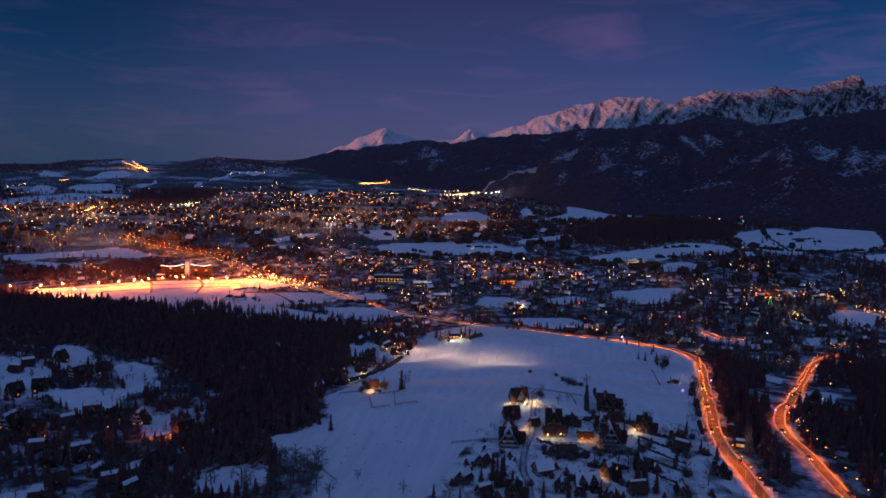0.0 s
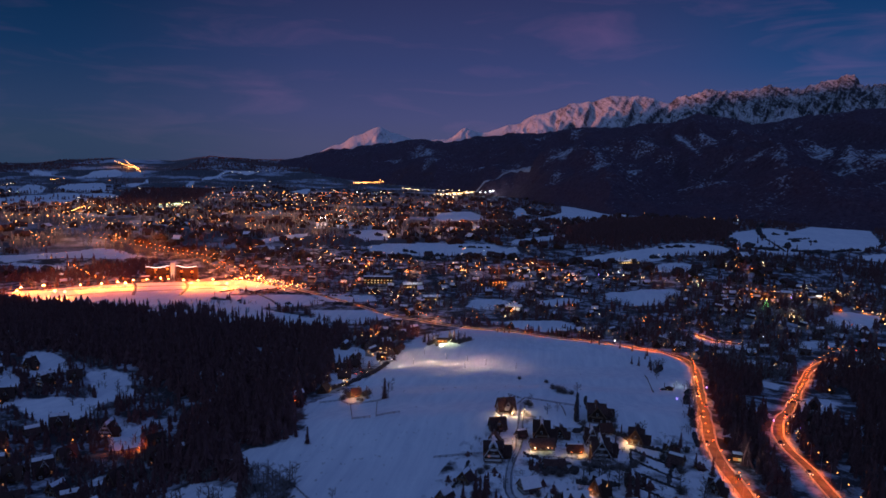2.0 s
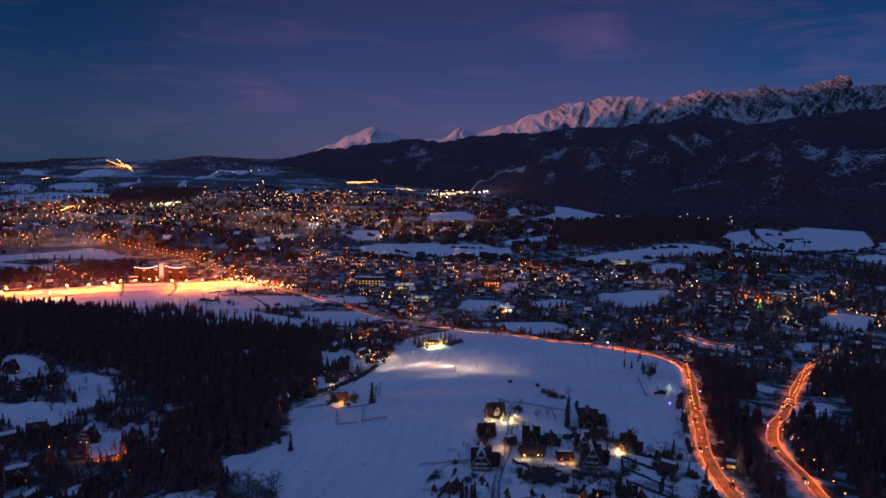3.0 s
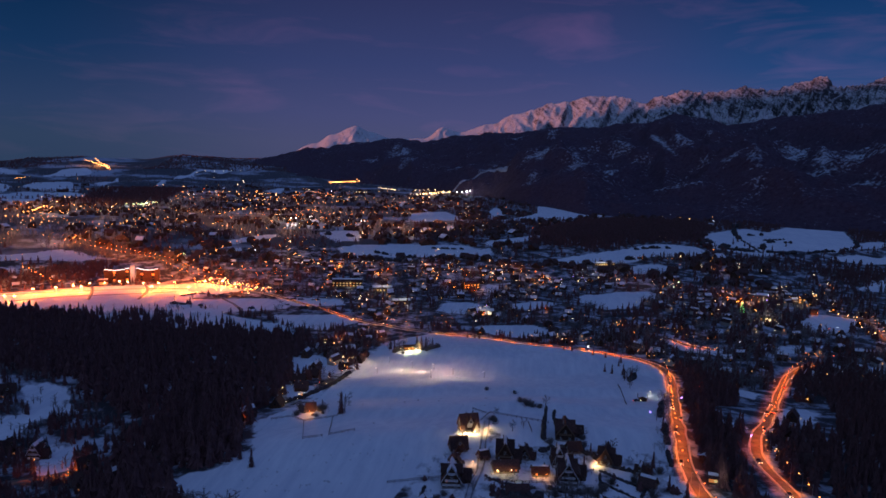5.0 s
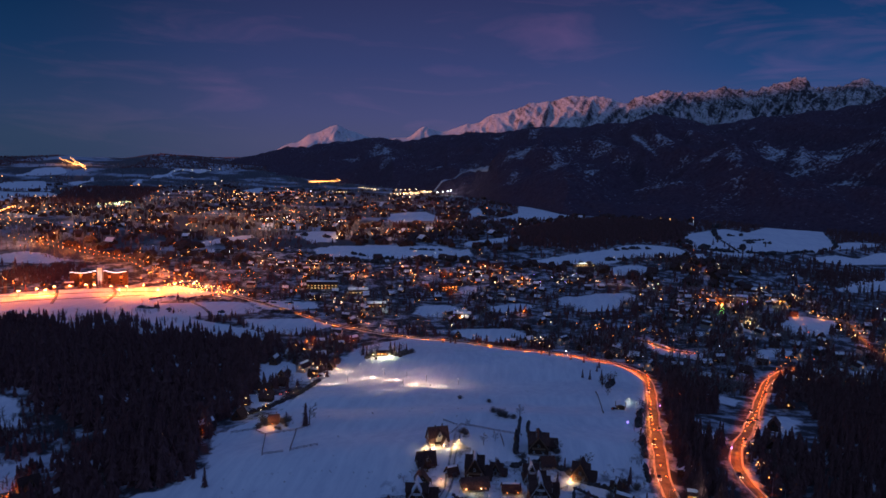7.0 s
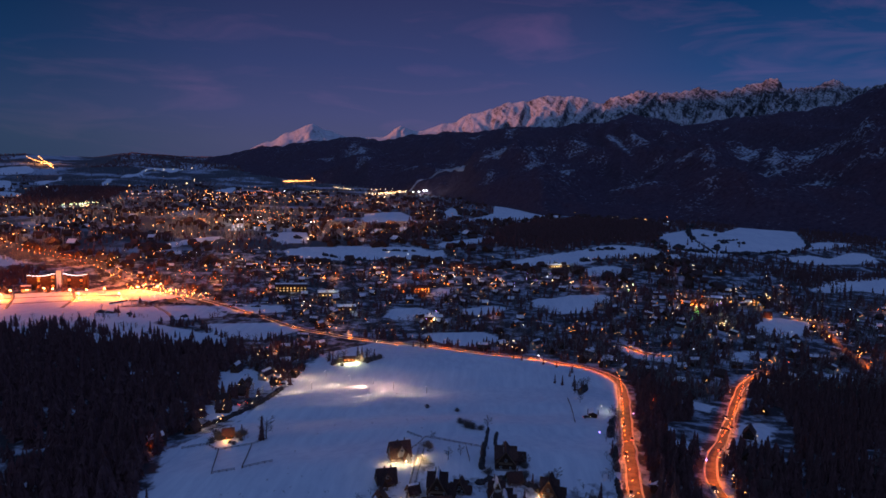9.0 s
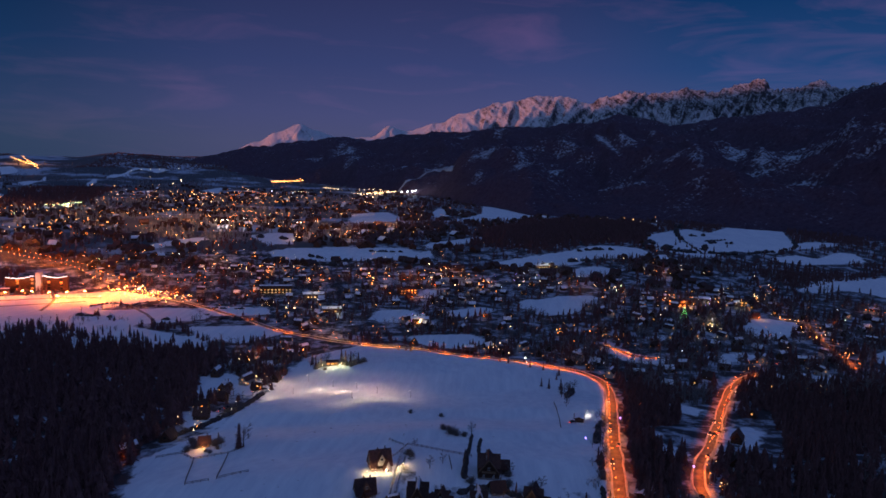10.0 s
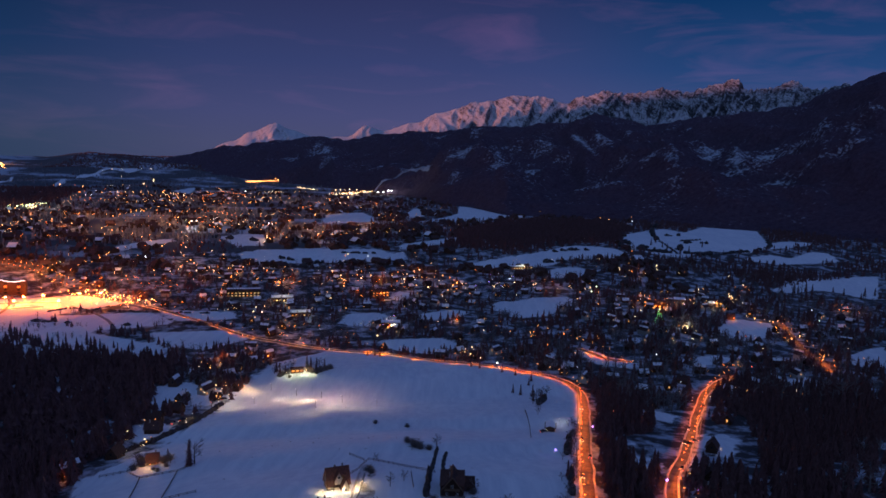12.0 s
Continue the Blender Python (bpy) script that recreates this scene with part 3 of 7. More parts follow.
open_field((-558, 1005), (-514, 996), (-462, 985), (-453, 965), (-494, 972), (-541, 988))
open_field((739, 1131), (765, 1114), (787, 1099), (868, 1108), (919, 1118), (939, 1170), (909, 1177), (838, 1135), (819, 1157), (790, 1151))
open_field((668, 946), (762, 1005), (808, 1001), (905, 1021), (786, 887), (767, 932), (743, 947), (688, 929))
open_field((272, 876), (313, 910), (363, 910), (353, 854), (294, 795), (255, 796))
open_field((-216, 399), (-204, 413), (-177, 421), (-172, 410), (-172, 381), (-188, 380))
open_field((274, 668), (274, 640), (276, 606), (298, 588), (314, 600), (313, 618), (298, 626), (292, 650), (286, 668))
open_field((-90, 322), (-52, 335), (-45, 352), (-53, 398), (-38, 415), (-5, 533), (7, 600), (20, 640), (64, 682), (121, 652), (178, 618), (208, 588), (200, 540), (190, 506), (166, 420), (162, 380),
           (140, 318), (120, 350), (110, 385), (78, 380), (66, 340), (38, 330), (28, 300), (5, 245), (-40, 250), (-40, 290))
open_field((-460, 830), (-419, 850), (-352, 900), (-199, 937), (-154, 895), (-222, 815), (-285, 775), (-391, 775))
open_field((-420, 775), (-285, 790), (-222, 815), (-156, 758), (-80, 705), (-64, 650), (-119, 645), (-175, 650), (-225, 642), (-262, 696), (-345, 712))
open_field((-113, 858), (-35, 846), (-27, 809), (-86, 804))
open_field((-105, 755), (-26, 760), (-6, 731), (-40, 690), (-80, 705))
open_field((-220, 825), (-117, 845), (-85, 790), (-156, 758))
open_field((241, 839), (266, 894), (286, 884), (265, 828))
open_field((273, 833), (298, 894), (344, 904), (340, 853), (294, 808))
open_field((73, 780), (81, 831), (118, 838), (132, 803), (105, 766))
open_field((153, 822), (201, 849), (219, 841), (205, 807), (166, 793))
open_field((101, 715), (170, 720), (180, 688), (143, 658), (113, 682))
open_field((137, 910), (149, 949), (169, 942), (156, 894))
open_field((328, 693), (361, 691), (360, 676), (327, 678))
open_field((342, 615), (396, 627), (400, 605), (353, 594))
open_field((514, 618), (596, 665), (516, 575), (487, 578))
open_field((394, 549), (428, 558), (427, 540), (390, 527))
open_field((250, 362), (262, 364), (266, 354), (254, 350))
open_field((263, 428), (289, 441), (257, 390), (241, 379), (253, 405))
open_field((281, 464), (274, 447), (222, 365), (210, 360), (246, 413))
open_field((219, 446), (212, 411), (201, 363), (191, 354), (188, 369))
open_field((245, 494), (243, 477), (250, 465), (266, 460), (270, 477), (257, 483))
open_field((-254, 490), (-232, 487), (-213, 461), (-222, 440), (-239, 452))
open_field((-205, 466), (-179, 467), (-158, 428), (-172, 412), (-194, 446))
open_field((-310, 470), (-273, 458), (-249, 450), (-231, 437), (-215, 400), (-236, 380), (-300, 400))
open_field((-206, 411), (-175, 420), (-172, 384), (-189, 383))
open_field((-157, 396), (-141, 391), (-125, 347), (-141, 344))
open_field((-95, 298), (-66, 294), (-59, 266), (-90, 266))
open_field((-185, 255), (-166, 284), (-161, 307), (-152, 294), (-150, 262))
open_field((-139, 310), (-126, 327), (-119, 320), (-130, 300))
open_field((190, 245), (215, 300), (200, 250))

open_field((140, 316), (162, 380), (166, 420), (190, 506), (200, 540), (206, 588), (226, 574), (231, 535), (215, 490), (197, 445), (170, 380), (148, 320), (144, 290))
open_field((-56, 574), (-42, 593), (-33, 574), (-12, 563), (-9, 543), (-23, 523), (-31, 542), (-37, 522), (-47, 502))
open_field((-48, 479), (-41, 497), (-30, 479), (-32, 459), (-42, 448))
# snow fields of the far left country
open_field((-1069, 1869), (-1104, 2094), (-1063, 2228), (-887, 2169), (-832, 2117), (-849, 1998), (-844, 1737), (-924, 1708), (-939, 1639))
open_field((-1206, 2502), (-1414, 3087), (-1108, 2664), (-887, 2189), (-1028, 2249))
open_field((-797, 2481), (-946, 3131), (-997, 3586), (-951, 3663), (-916, 3528), (-976, 3348), (-842, 2807))
open_field((-1487, 3232), (-1538, 3548), (-1469, 3655), (-1358, 3467), (-1397, 3298))
open_field((-1070, 2746), (-1215, 3371), (-1039, 2946), (-1027, 2690))
open_field((-1256, 2305), (-1425, 2751), (-1244, 2513), (-1098, 2159))
open_field((-1769, 3385), (-1835, 3586), (-1715, 3492), (-1596, 3300))
open_field((-968, 3505), (-945, 3789), (-825, 3701), (-788, 3808), (-851, 3863), (-972, 3813))
open_field((-528, 4087), (-470, 4260), (-406, 4194), (-461, 3982))
open_field((-411, 2544), (-419, 2832), (-376, 3036), (-354, 2528))
open_field((-581, 2371), (-549, 2459), (-530, 2371), (-553, 2258))


def within(x, y, poly):
    inside = np.zeros(np.shape(x), bool)
    for (x0, y0), (x1, y1) in zip(poly, np.roll(poly, -1, axis=0)):
        if y0 != y1:
            inside ^= ((y0 > y) != (y1 > y)) & (x < (x1 - x0) * (y - y0) / (y1 - y0) + x0)
    return inside


def in_open(x, y):
    hit = np.zeros(np.shape(x), bool)
    for poly in OPEN:
        hit |= within(x, y, poly)
    return hit


# gardens round the nearest chalets: open snow too, though trees stand on it
GARDENS = np.array([(38, 330), (66, 340), (78, 380), (110, 385), (140, 318), (150, 250), (150, 225), (-20, 225), (5, 245), (28, 300)], float)
VILLAGE = np.array([(-320, 500), (-200, 490), (-110, 400), (-60, 300), (-50, 235), (-260, 235), (-330, 400)], float)
AA, RR = np.meshgrid(np.radians(AZ), RADII, indexing="ij")
GX, GY = np.sin(AA) * RR, np.cos(AA) * RR
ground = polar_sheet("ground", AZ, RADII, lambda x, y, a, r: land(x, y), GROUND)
kept_open = in_open(GX, GY) | (RR < 200)
SPREAD = ((0, 0), (5, 2), (-5, -2), (2, -5), (-2, 5), (8, -7), (-8, 7), (7, 8), (-7, -8))
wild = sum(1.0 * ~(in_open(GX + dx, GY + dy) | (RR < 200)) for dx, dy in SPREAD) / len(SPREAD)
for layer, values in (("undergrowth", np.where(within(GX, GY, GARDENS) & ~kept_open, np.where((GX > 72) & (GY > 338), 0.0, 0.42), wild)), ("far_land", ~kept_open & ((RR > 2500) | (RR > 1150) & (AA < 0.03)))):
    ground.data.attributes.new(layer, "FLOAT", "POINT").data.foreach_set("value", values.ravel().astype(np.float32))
tagged(ground, "blue-grey snow covering the valley floor and fields", "snowy ground", kind="structure")

ROAD_POINTS = np.array([tuple(p) for line in (ROAD_A, ROAD_B, ROAD_C, ROAD_D, ROAD_E, LANE) for p in spline(line, 6)])


ROAD_VIEW = np.array([tuple(p) for p in spline(ROAD_A[12:], 6)])


def before_road(x, y):
    """Whether a place lies in the open strip on the near side of the main road."""
    d = np.asarray(y)[:, None] - ROAD_VIEW[None, :, 1]
    return np.any((np.abs(np.asarray(x)[:, None] - ROAD_VIEW[None, :, 0]) < 6) & (d < 0) & (d > -38 - 0.16 * np.clip(ROAD_VIEW[None, :, 1] - 750, 0, 400)), axis=1)


def road_gap(x, y):
    """Distance to the nearest road."""
    return np.min(np.hypot(np.asarray(x)[:, None] - ROAD_POINTS[None, :, 0], np.asarray(y)[:, None] - ROAD_POINTS[None, :, 1]), axis=1)


# ---- trees ----
def spruce_crown(tiers, spikes, seed):
    """A crown of drooping ragged tiers of boughs, one metre high and one metre in radius at the foot."""
    rnd = random.Random(seed)
    v, f = [], []
    for k in range(tiers):
        z = 0.06 + 0.92 * k / tiers + rnd.uniform(-0.3, 0.3) / tiers
        r = (1 - 0.95 * k / tiers) ** 0.85 * rnd.uniform(0.72, 1.12)
        cx, cy = rnd.uniform(-.10, .10) * r, rnd.uniform(-.10, .10) * r
        top = len(v)
        v.append((cx * 0.4, cy * 0.4, min(1.0, z + rnd.uniform(1.4, 2.2) / tiers)))
        for i in range(2 * spikes):
            a = math.pi * (i + rnd.uniform(-.45, .45)) / spikes + k
            q = r * (rnd.uniform(0.62, 1.25) if i % 2 else rnd.uniform(0.30, 0.55))
            v.append((cx + q * math.cos(a), cy + q * math.sin(a), z - (0.09 * q if i % 2 else -0.02) * rnd.uniform(0.4, 1.5)))
        for i in range(2 * spikes):
            f.append((top, top + 1 + i, top + 1 + (i + 1) % (2 * spikes)))
    return np.array(v), np.array(f)


def bare_tree(seed, limbs=7, forks=3, twigs=3, thick=1.0):
    """A leafless broad tree, one metre high: a trunk, rising limbs, forks and fans of twigs, of three-sided tapering sticks."""
    rnd = random.Random(seed)
    v, f = [], []

    def stick(a, b, r0, r1):
        d = (b - a).normalized()
        u = d.orthogonal().normalized()
        w = d.cross(u)
        n = len(v)
        for at, r in ((a, r0), (b, r1)):
            for i in range(3):
                t = 2 * math.pi * i / 3
                v.append(tuple(at + (u * math.cos(t) + w * math.sin(t)) * (r * thick)))
        for i in range(3):
            j = (i + 1) % 3
            f.append((n + i, n + j, n + 3 + j))
            f.append((n + i, n + 3 + j, n + 3 + i))

    def away(d, spread):
        q = Vector((d.x + rnd.uniform(-spread, spread), d.y + rnd.uniform(-spread, spread), d.z + rnd.uniform(-spread, spread) * 0.5))
        return q.normalized()

    stick(Vector((0, 0, -0.03)), Vector((0.01, 0, 0.4)), 0.024, 0.016)
    stick(Vector((0.01, 0, 0.4)), Vector((0.0, 0.02, 0.9)), 0.016, 0.004)
    for i in range(limbs):
        z = 0.22 + 0.5 * i / limbs
        a = 2.4 * i + rnd.uniform(-.4, .4)
        d = Vector((math.cos(a), math.sin(a), rnd.uniform(0.5, 1.0))).normalized()
        root, tip = Vector((0, 0, z)), Vector((0, 0, z)) + d * rnd.uniform(0.2, 0.3)
        stick(root, tip, 0.010, 0.006)
        for _ in range(forks):
            b = root.lerp(tip, rnd.uniform(0.5, 1.0))
            e = away(d, 0.7)
            c = b + e * rnd.uniform(0.1, 0.2)
            stick(b, c, 0.006, 0.004)
            for _ in range(twigs):
                b2 = b.lerp(c, rnd.uniform(0.4, 1.0))
                stick(b2, b2 + away(e, 0.9) * rnd.uniform(0.06, 0.13), 0.0042, 0.002)
    return np.array(v), np.array(f)


def clump(seed):
    """A rounded ragged mass of foliage, one metre high and one metre in radius."""
    rnd = random.Random(seed)
    v, f, n = [], [], 8
    for z, r in ((0.0, 0.75), (0.32, 1.0), (0.68, 0.72), (0.9, 0.35)):
        for i in range(n):
            a, q = 2 * math.pi * (i + rnd.uniform(-.35, .35)) / n, r * rnd.uniform(0.62, 1.22)
            v.append((q * math.cos(a), q * math.sin(a), z + rnd.uniform(-.12, .12) * (z > 0)))
    v.append((rnd.uniform(-.1, .1), rnd.uniform(-.1, .1), 1.0))
    for k in range(3):
        for i in range(n):
            j = (i + 1) % n
            f += [(k * n + i, k * n + j, k * n + n + j), (k * n + i, k * n + n + j, k * n + n + i)]
    f += [(3 * n + i, 3 * n + (i + 1) % n, 4 * n) for i in range(n)]
    return np.array(v), np.array(f)


def merge(parts):
    vs, fs, n = [], [], 0
    for v, f in parts:
        vs.append(v)
        fs.append(f + n)
        n += len(v)
    return np.concatenate(vs), np.concatenate(fs)


def wood(name, rows, protos, material, label):
    """One stretch of forest, too many trees to count."""
    rows = np.asarray(rows, float)
    if not len(rows):
        return
    got = [strewn(p, rows[i::len(protos)]) for i, p in enumerate(protos) if len(rows[i::len(protos)])]
    v, f = merge(got)
    tagged(soup(name, v, f, material), label, "forest", kind="stuff")


rng = np.random.default_rng(7)


def tree_rows(x, y, lo, hi, slim=0.2):
    h = rng.uniform(lo, hi, len(x))
    return np.stack([x, y, land(x, y) - 0.3, h * rng.uniform(slim * 0.8, slim * 1.2, len(x)), h, rng.uniform(0, 6.28, len(x))], -1)


SPRUCES = [spruce_crown(8, 7, s) for s in (1, 2, 3, 4)]
SMALL_SPRUCES = [spruce_crown(5, 5, s) for s in (5, 6, 7)]
FAR_SPRUCES = [spruce_crown(3, 3, s) for s in (8, 9)]
BARES = [bare_tree(s, 7, 3, 3, 1.4) for s in (1, 2, 3)]
FAR_BARES = [bare_tree(s, 6, 2, 1, 2.2) for s in (4, 5, 6)]
HEDGE_TUFTS = [clump(s) for s in (15, 16, 17)]

FOREST = np.array([(-620, 860), (-464, 780), (-385, 720), (-322, 704), (-279, 690), (-262, 698), (-228, 652), (-207, 668), (-175, 652), (-144, 638), (-119, 646), (-88, 630), (-64, 642), (-46, 646), (-50, 600), (-46, 512), (-56, 413), (-50, 338), (-75, 335), (-62, 285), (-100, 307),
                   (-112, 340), (-108, 413), (-160, 446), (-172, 470), (-208, 478), (-253, 494), (-307, 520), (-480, 640)], float)


def fill(poly, n):
    lo, hi = poly.min(0), poly.max(0)
    p = rng.uniform(lo, hi, (n, 2))
    return p[within(p[:, 0], p[:, 1], poly)].T


x, y = fill(FOREST, 10400)
keep = ~in_open(x, y)
wood("spruce_forest", tree_rows(x[keep], y[keep], 9, 17, 0.30), SPRUCES, NEEDLES, "dense dark spruce forest on the hillside")

# the woods and gardens of the valley floor
def ring_points(n, az0, az1, r0, r1):
    """Points spread so that near and far stretches get a like share."""
    a = np.radians(rng.uniform(az0, az1, n))
    r = np.exp(rng.uniform(math.log(r0), math.log(r1), n))
    return np.sin(a) * r, np.cos(a) * r


def clumped(x, y, size, seed, level):
    return rough_noise(x / size, y / size, 3, seed) > level


def free(x, y, gap=7.0):
    return ~in_open(x, y) & (road_gap(x, y) > gap) & ~before_road(x, y)


x, y = ring_points(10500, -36, 46, 540, 1250)
keep = free(x, y) & clumped(x, y, 60, 61, -0.15) & (y > 480) & ~within(x, y, FOREST)
for side, tall in ((x < 0.36 * y, 10), (x >= 0.36 * y, 14)):
    wood("valley_trees", tree_rows(x[keep & side], y[keep & side], 4, tall, 0.28), SMALL_SPRUCES, NEEDLES, "dark spruces between the houses of the valley")
x, y = ring_points(8500, -36, 46, 520, 1250)
keep = free(x, y) & clumped(x, y, 80, 62, -0.2) & (y > 480) & ~within(x, y, FOREST)
for side, tall in ((x < 0.36 * y, 11), (x >= 0.36 * y, 16)):
    wood("valley_bare_trees", tree_rows(x[keep & side], y[keep & side], 6, tall, 0.9), FAR_BARES, TWIGS, "leafless brown trees between the houses")
x, y = ring_points(26000, -36, 46, 1200, 4300)
BELT = np.array([(250, 1180), (300, 1330), (420, 1500), (560, 1620), (690, 1560), (700, 1440), (640, 1390), (590, 1250), (560, 1225), (490, 1215), (350, 1165)], float)
keep = ~in_open(x, y) & clumped(x, y, 130, 63, -0.2) & ~before_road(x, y) & (wooded_at(x, y) < land(x, y)) & ~within(x, y, BELT)
# the left woods take the needles paled for haze
for side, needles, label in ((x < 0.05 * y, HAZED_NEEDLES, "distant woods and garden trees of the town, paled for haze"), (x >= 0.05 * y, NEEDLES, "distant dark woods below the mountain")):
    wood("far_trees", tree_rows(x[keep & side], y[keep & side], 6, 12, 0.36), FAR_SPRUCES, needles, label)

# the dark wood on the low hill before the mountain
x, y = fill(BELT, 6500)
keep = ~in_open(x, y)
wood("spruce_wood", tree_rows(x[keep], y[keep], 9, 15, 0.30), FAR_SPRUCES, NEEDLES, "dark spruce wood on a low hill")

# woods that close the big snow field behind, and those below it
for edge, count in (([(637, 1362), (724, 1436), (786, 1488), (793, 1416), (920, 1556), (1026, 1626), (1100, 1720), (900, 1740), (700, 1660), (640, 1450)], 1500),
                    ([(1034, 1617), (1008, 1469), (880, 1252), (931, 1288), (978, 1268), (1015, 1206), (1150, 1500), (1150, 1660)], 1500),
                    ([(680, 1040), (756, 1030), (850, 1030), (905, 1060), (835, 1000), (755, 985), (684, 950), (650, 990)], 700)):
    x, y = fill(np.array(edge, float), count)
    wood("spruce_wood", tree_rows(x, y, 6, 11, 0.34), FAR_SPRUCES, NEEDLES, "dark spruce wood round a wide snow field")

# forest on the far ridge, and trees added over the fields below it to dim them for haze
x, y = ring_points(5200, -36, -6, 3900, 4700)
keep = ~in_open(x, y) & ~((np.abs(x + 1480) < 260) & (y > 3300)) & (wooded_at(x, y) < land(x, y))
wood("ridge_forest", tree_rows(x[keep], y[keep], 5, 9, 1.0), FAR_SPRUCES, NEEDLES, "dark forest along the far ridge")
x, y = ring_points(5200, -36, -8, 1650, 3650)
keep = (rough_noise(x / 160, y / 60, 3, 88) > 0.32) & (wooded_at(x, y) < land(x, y))
wood("field_trees", tree_rows(x[keep], y[keep], 6, 11, 0.55), FAR_SPRUCES, NEEDLES, "dark trees strewn over far snow fields, dimming them like haze")

FAR_WOOD = np.array([(-721, 1784), (-860, 2202), (-760, 2420), (-640, 2420), (-600, 2091), (-576, 1758), (-608, 1678)], float)
x, y = fill(FAR_WOOD, 2600)
wood("spruce_wood", tree_rows(x, y, 10, 16, 0.34), FAR_SPRUCES, NEEDLES, "dark spruce wood beyond the town")

# bare trees along the boulevard behind the hotel
BOULEVARD_WOOD = np.array([(-552, 1179), (-442, 1187), (-243, 1009), (-235, 959), (-277, 976), (-298, 1029), (-388, 1046), (-494, 1107)], float)
x, y = fill(BOULEVARD_WOOD, 900)
wood("boulevard_trees", tree_rows(x, y, 6, 12, 0.9), FAR_BARES, TWIGS, "leafless brown trees along the lamplit boulevard")

# the woods on both sides of the village road, and those right of it
GROVE = np.array([(150, 262), (158, 322), (178, 380), (205, 445), (233, 510), (262, 500), (256, 470), (235, 440), (212, 420), (198, 362), (184, 336), (173, 310), (163, 285), (158, 262)], float)
x, y = fill(GROVE, 2300)
keep = free(x, y, 6)
wood("roadside_spruces", tree_rows(x[keep], y[keep], 8, 15), SPRUCES, NEEDLES, "dark spruces between the two lit roads")
EAST = np.array([(185, 250), (215, 330), (250, 360), (290, 425), (330, 500), (365, 548), (400, 540), (430, 500), (400, 430), (350, 400), (300, 380), (262, 330), (250, 250)], float)
x, y = fill(EAST, 5600)
keep = free(x, y, 6) & clumped(x, y, 45, 66, -0.7)
wood("hillside_trees", tree_rows(x[keep], y[keep], 6, 13), SPRUCES, NEEDLES, "dark spruces on the slope above the village road")
for copse, count in (([(206, 356), (237, 368), (226, 332), (191, 290), (190, 310), (196, 330)], 330), ([(340, 545), (376, 556), (330, 478), (290, 452), (284, 462)], 520), ([(262, 372), (330, 440), (420, 520), (420, 420), (300, 330), (240, 320)], 800)):
    x, y = fill(np.array(copse, float), count)
    keep = free(x, y, 5)
    wood("roadside_copse", tree_rows(x[keep], y[keep], 5, 11, 0.3), SPRUCES, NEEDLES, "dark spruces crowding the houses beside the village road")
x, y = fill(np.array([(262, 330), (300, 380), (350, 400), (430, 500), (520, 640), (620, 700), (620, 500), (450, 330), (330, 280)], float), 2300)
keep = free(x, y, 6) & clumped(x, y, 35, 67, 0.1)
wood("hillside_bare_trees", tree_rows(x[keep], y[keep], 6, 11, 1.0), FAR_BARES, TWIGS, "leafless scrub and trees on the snowy slope")
# dark trees round the houses at the forest's edge by the ski slope
x, y = fill(np.array([(-62, 440), (-44, 440), (-32, 470), (-24, 500), (-14, 540), (-4, 566), (4, 600), (12, 640), (-20, 655), (-50, 620), (-58, 560), (-52, 500)], float), 420)
keep = clumped(x, y, 20, 75, 0.0) & ~in_open(x, y)
wood("edge_spruces", tree_rows(x[keep], y[keep], 5, 12, 0.30), SPRUCES, NEEDLES, "dark spruces round the houses at the forest's edge")
x, y = fill(np.array([(-565, 977), (-478, 955), (-442, 957), (-421, 998), (-380, 1015), (-349, 1018), (-343, 953), (-421, 911), (-518, 894)], float), 1500)
keep = ~in_open(x, y)
wood("field_trees", tree_rows(x[keep], y[keep], 4, 10, 0.32), SMALL_SPRUCES, NEEDLES, "dark trees between the snow field and the lit ground")
# scrub and tall trees between the forest and the floodlit snow
SCRUB = np.array([(-262, 720), (-235, 760), (-205, 745), (-170, 700), (-120, 690), (-90, 650), (-120, 640), (-175, 650), (-225, 645)], float)
x, y = fill(SCRUB, 640)
keep = clumped(x, y, 26, 76, -0.1)
wood("field_edge_trees", tree_rows(x[keep], y[keep], 4, 13, 0.26), SPRUCES, NEEDLES, "uneven dark spruces before the floodlit snow")
x, y = fill(SCRUB, 420)
wood("field_edge_scrub", tree_rows(x, y, 3, 7, 1.0), FAR_BARES, TWIGS, "leafless scrub before the floodlit snow")
EDGEWOOD = np.array([(-460, 770), (-385, 722), (-322, 708), (-279, 694), (-262, 704), (-228, 664), (-207, 686), (-175, 668), (-144, 652), (-119, 662), (-64, 650), (-64, 610), (-144, 606), (-225, 620), (-279, 660), (-385, 700)], float)
x, y = fill(EDGEWOOD, 1300)
wood("edge_spruces", tree_rows(x, y, 6, 13, 0.33), SPRUCES, NEEDLES, "crowded dark spruces at the upper edge of the forest")
x, y = fill(np.array([(-340, 745), (-262, 762), (-205, 800), (-160, 780), (-140, 740), (-170, 715), (-228, 700), (-262, 714), (-340, 722)], float), 420)
keep = clumped(x, y, 24, 77, 0.0)
wood("field_edge_scrub", tree_rows(x[keep], y[keep], 3, 7, 1.0), FAR_BARES, TWIGS, "leafless scrub on the lamplit snow")
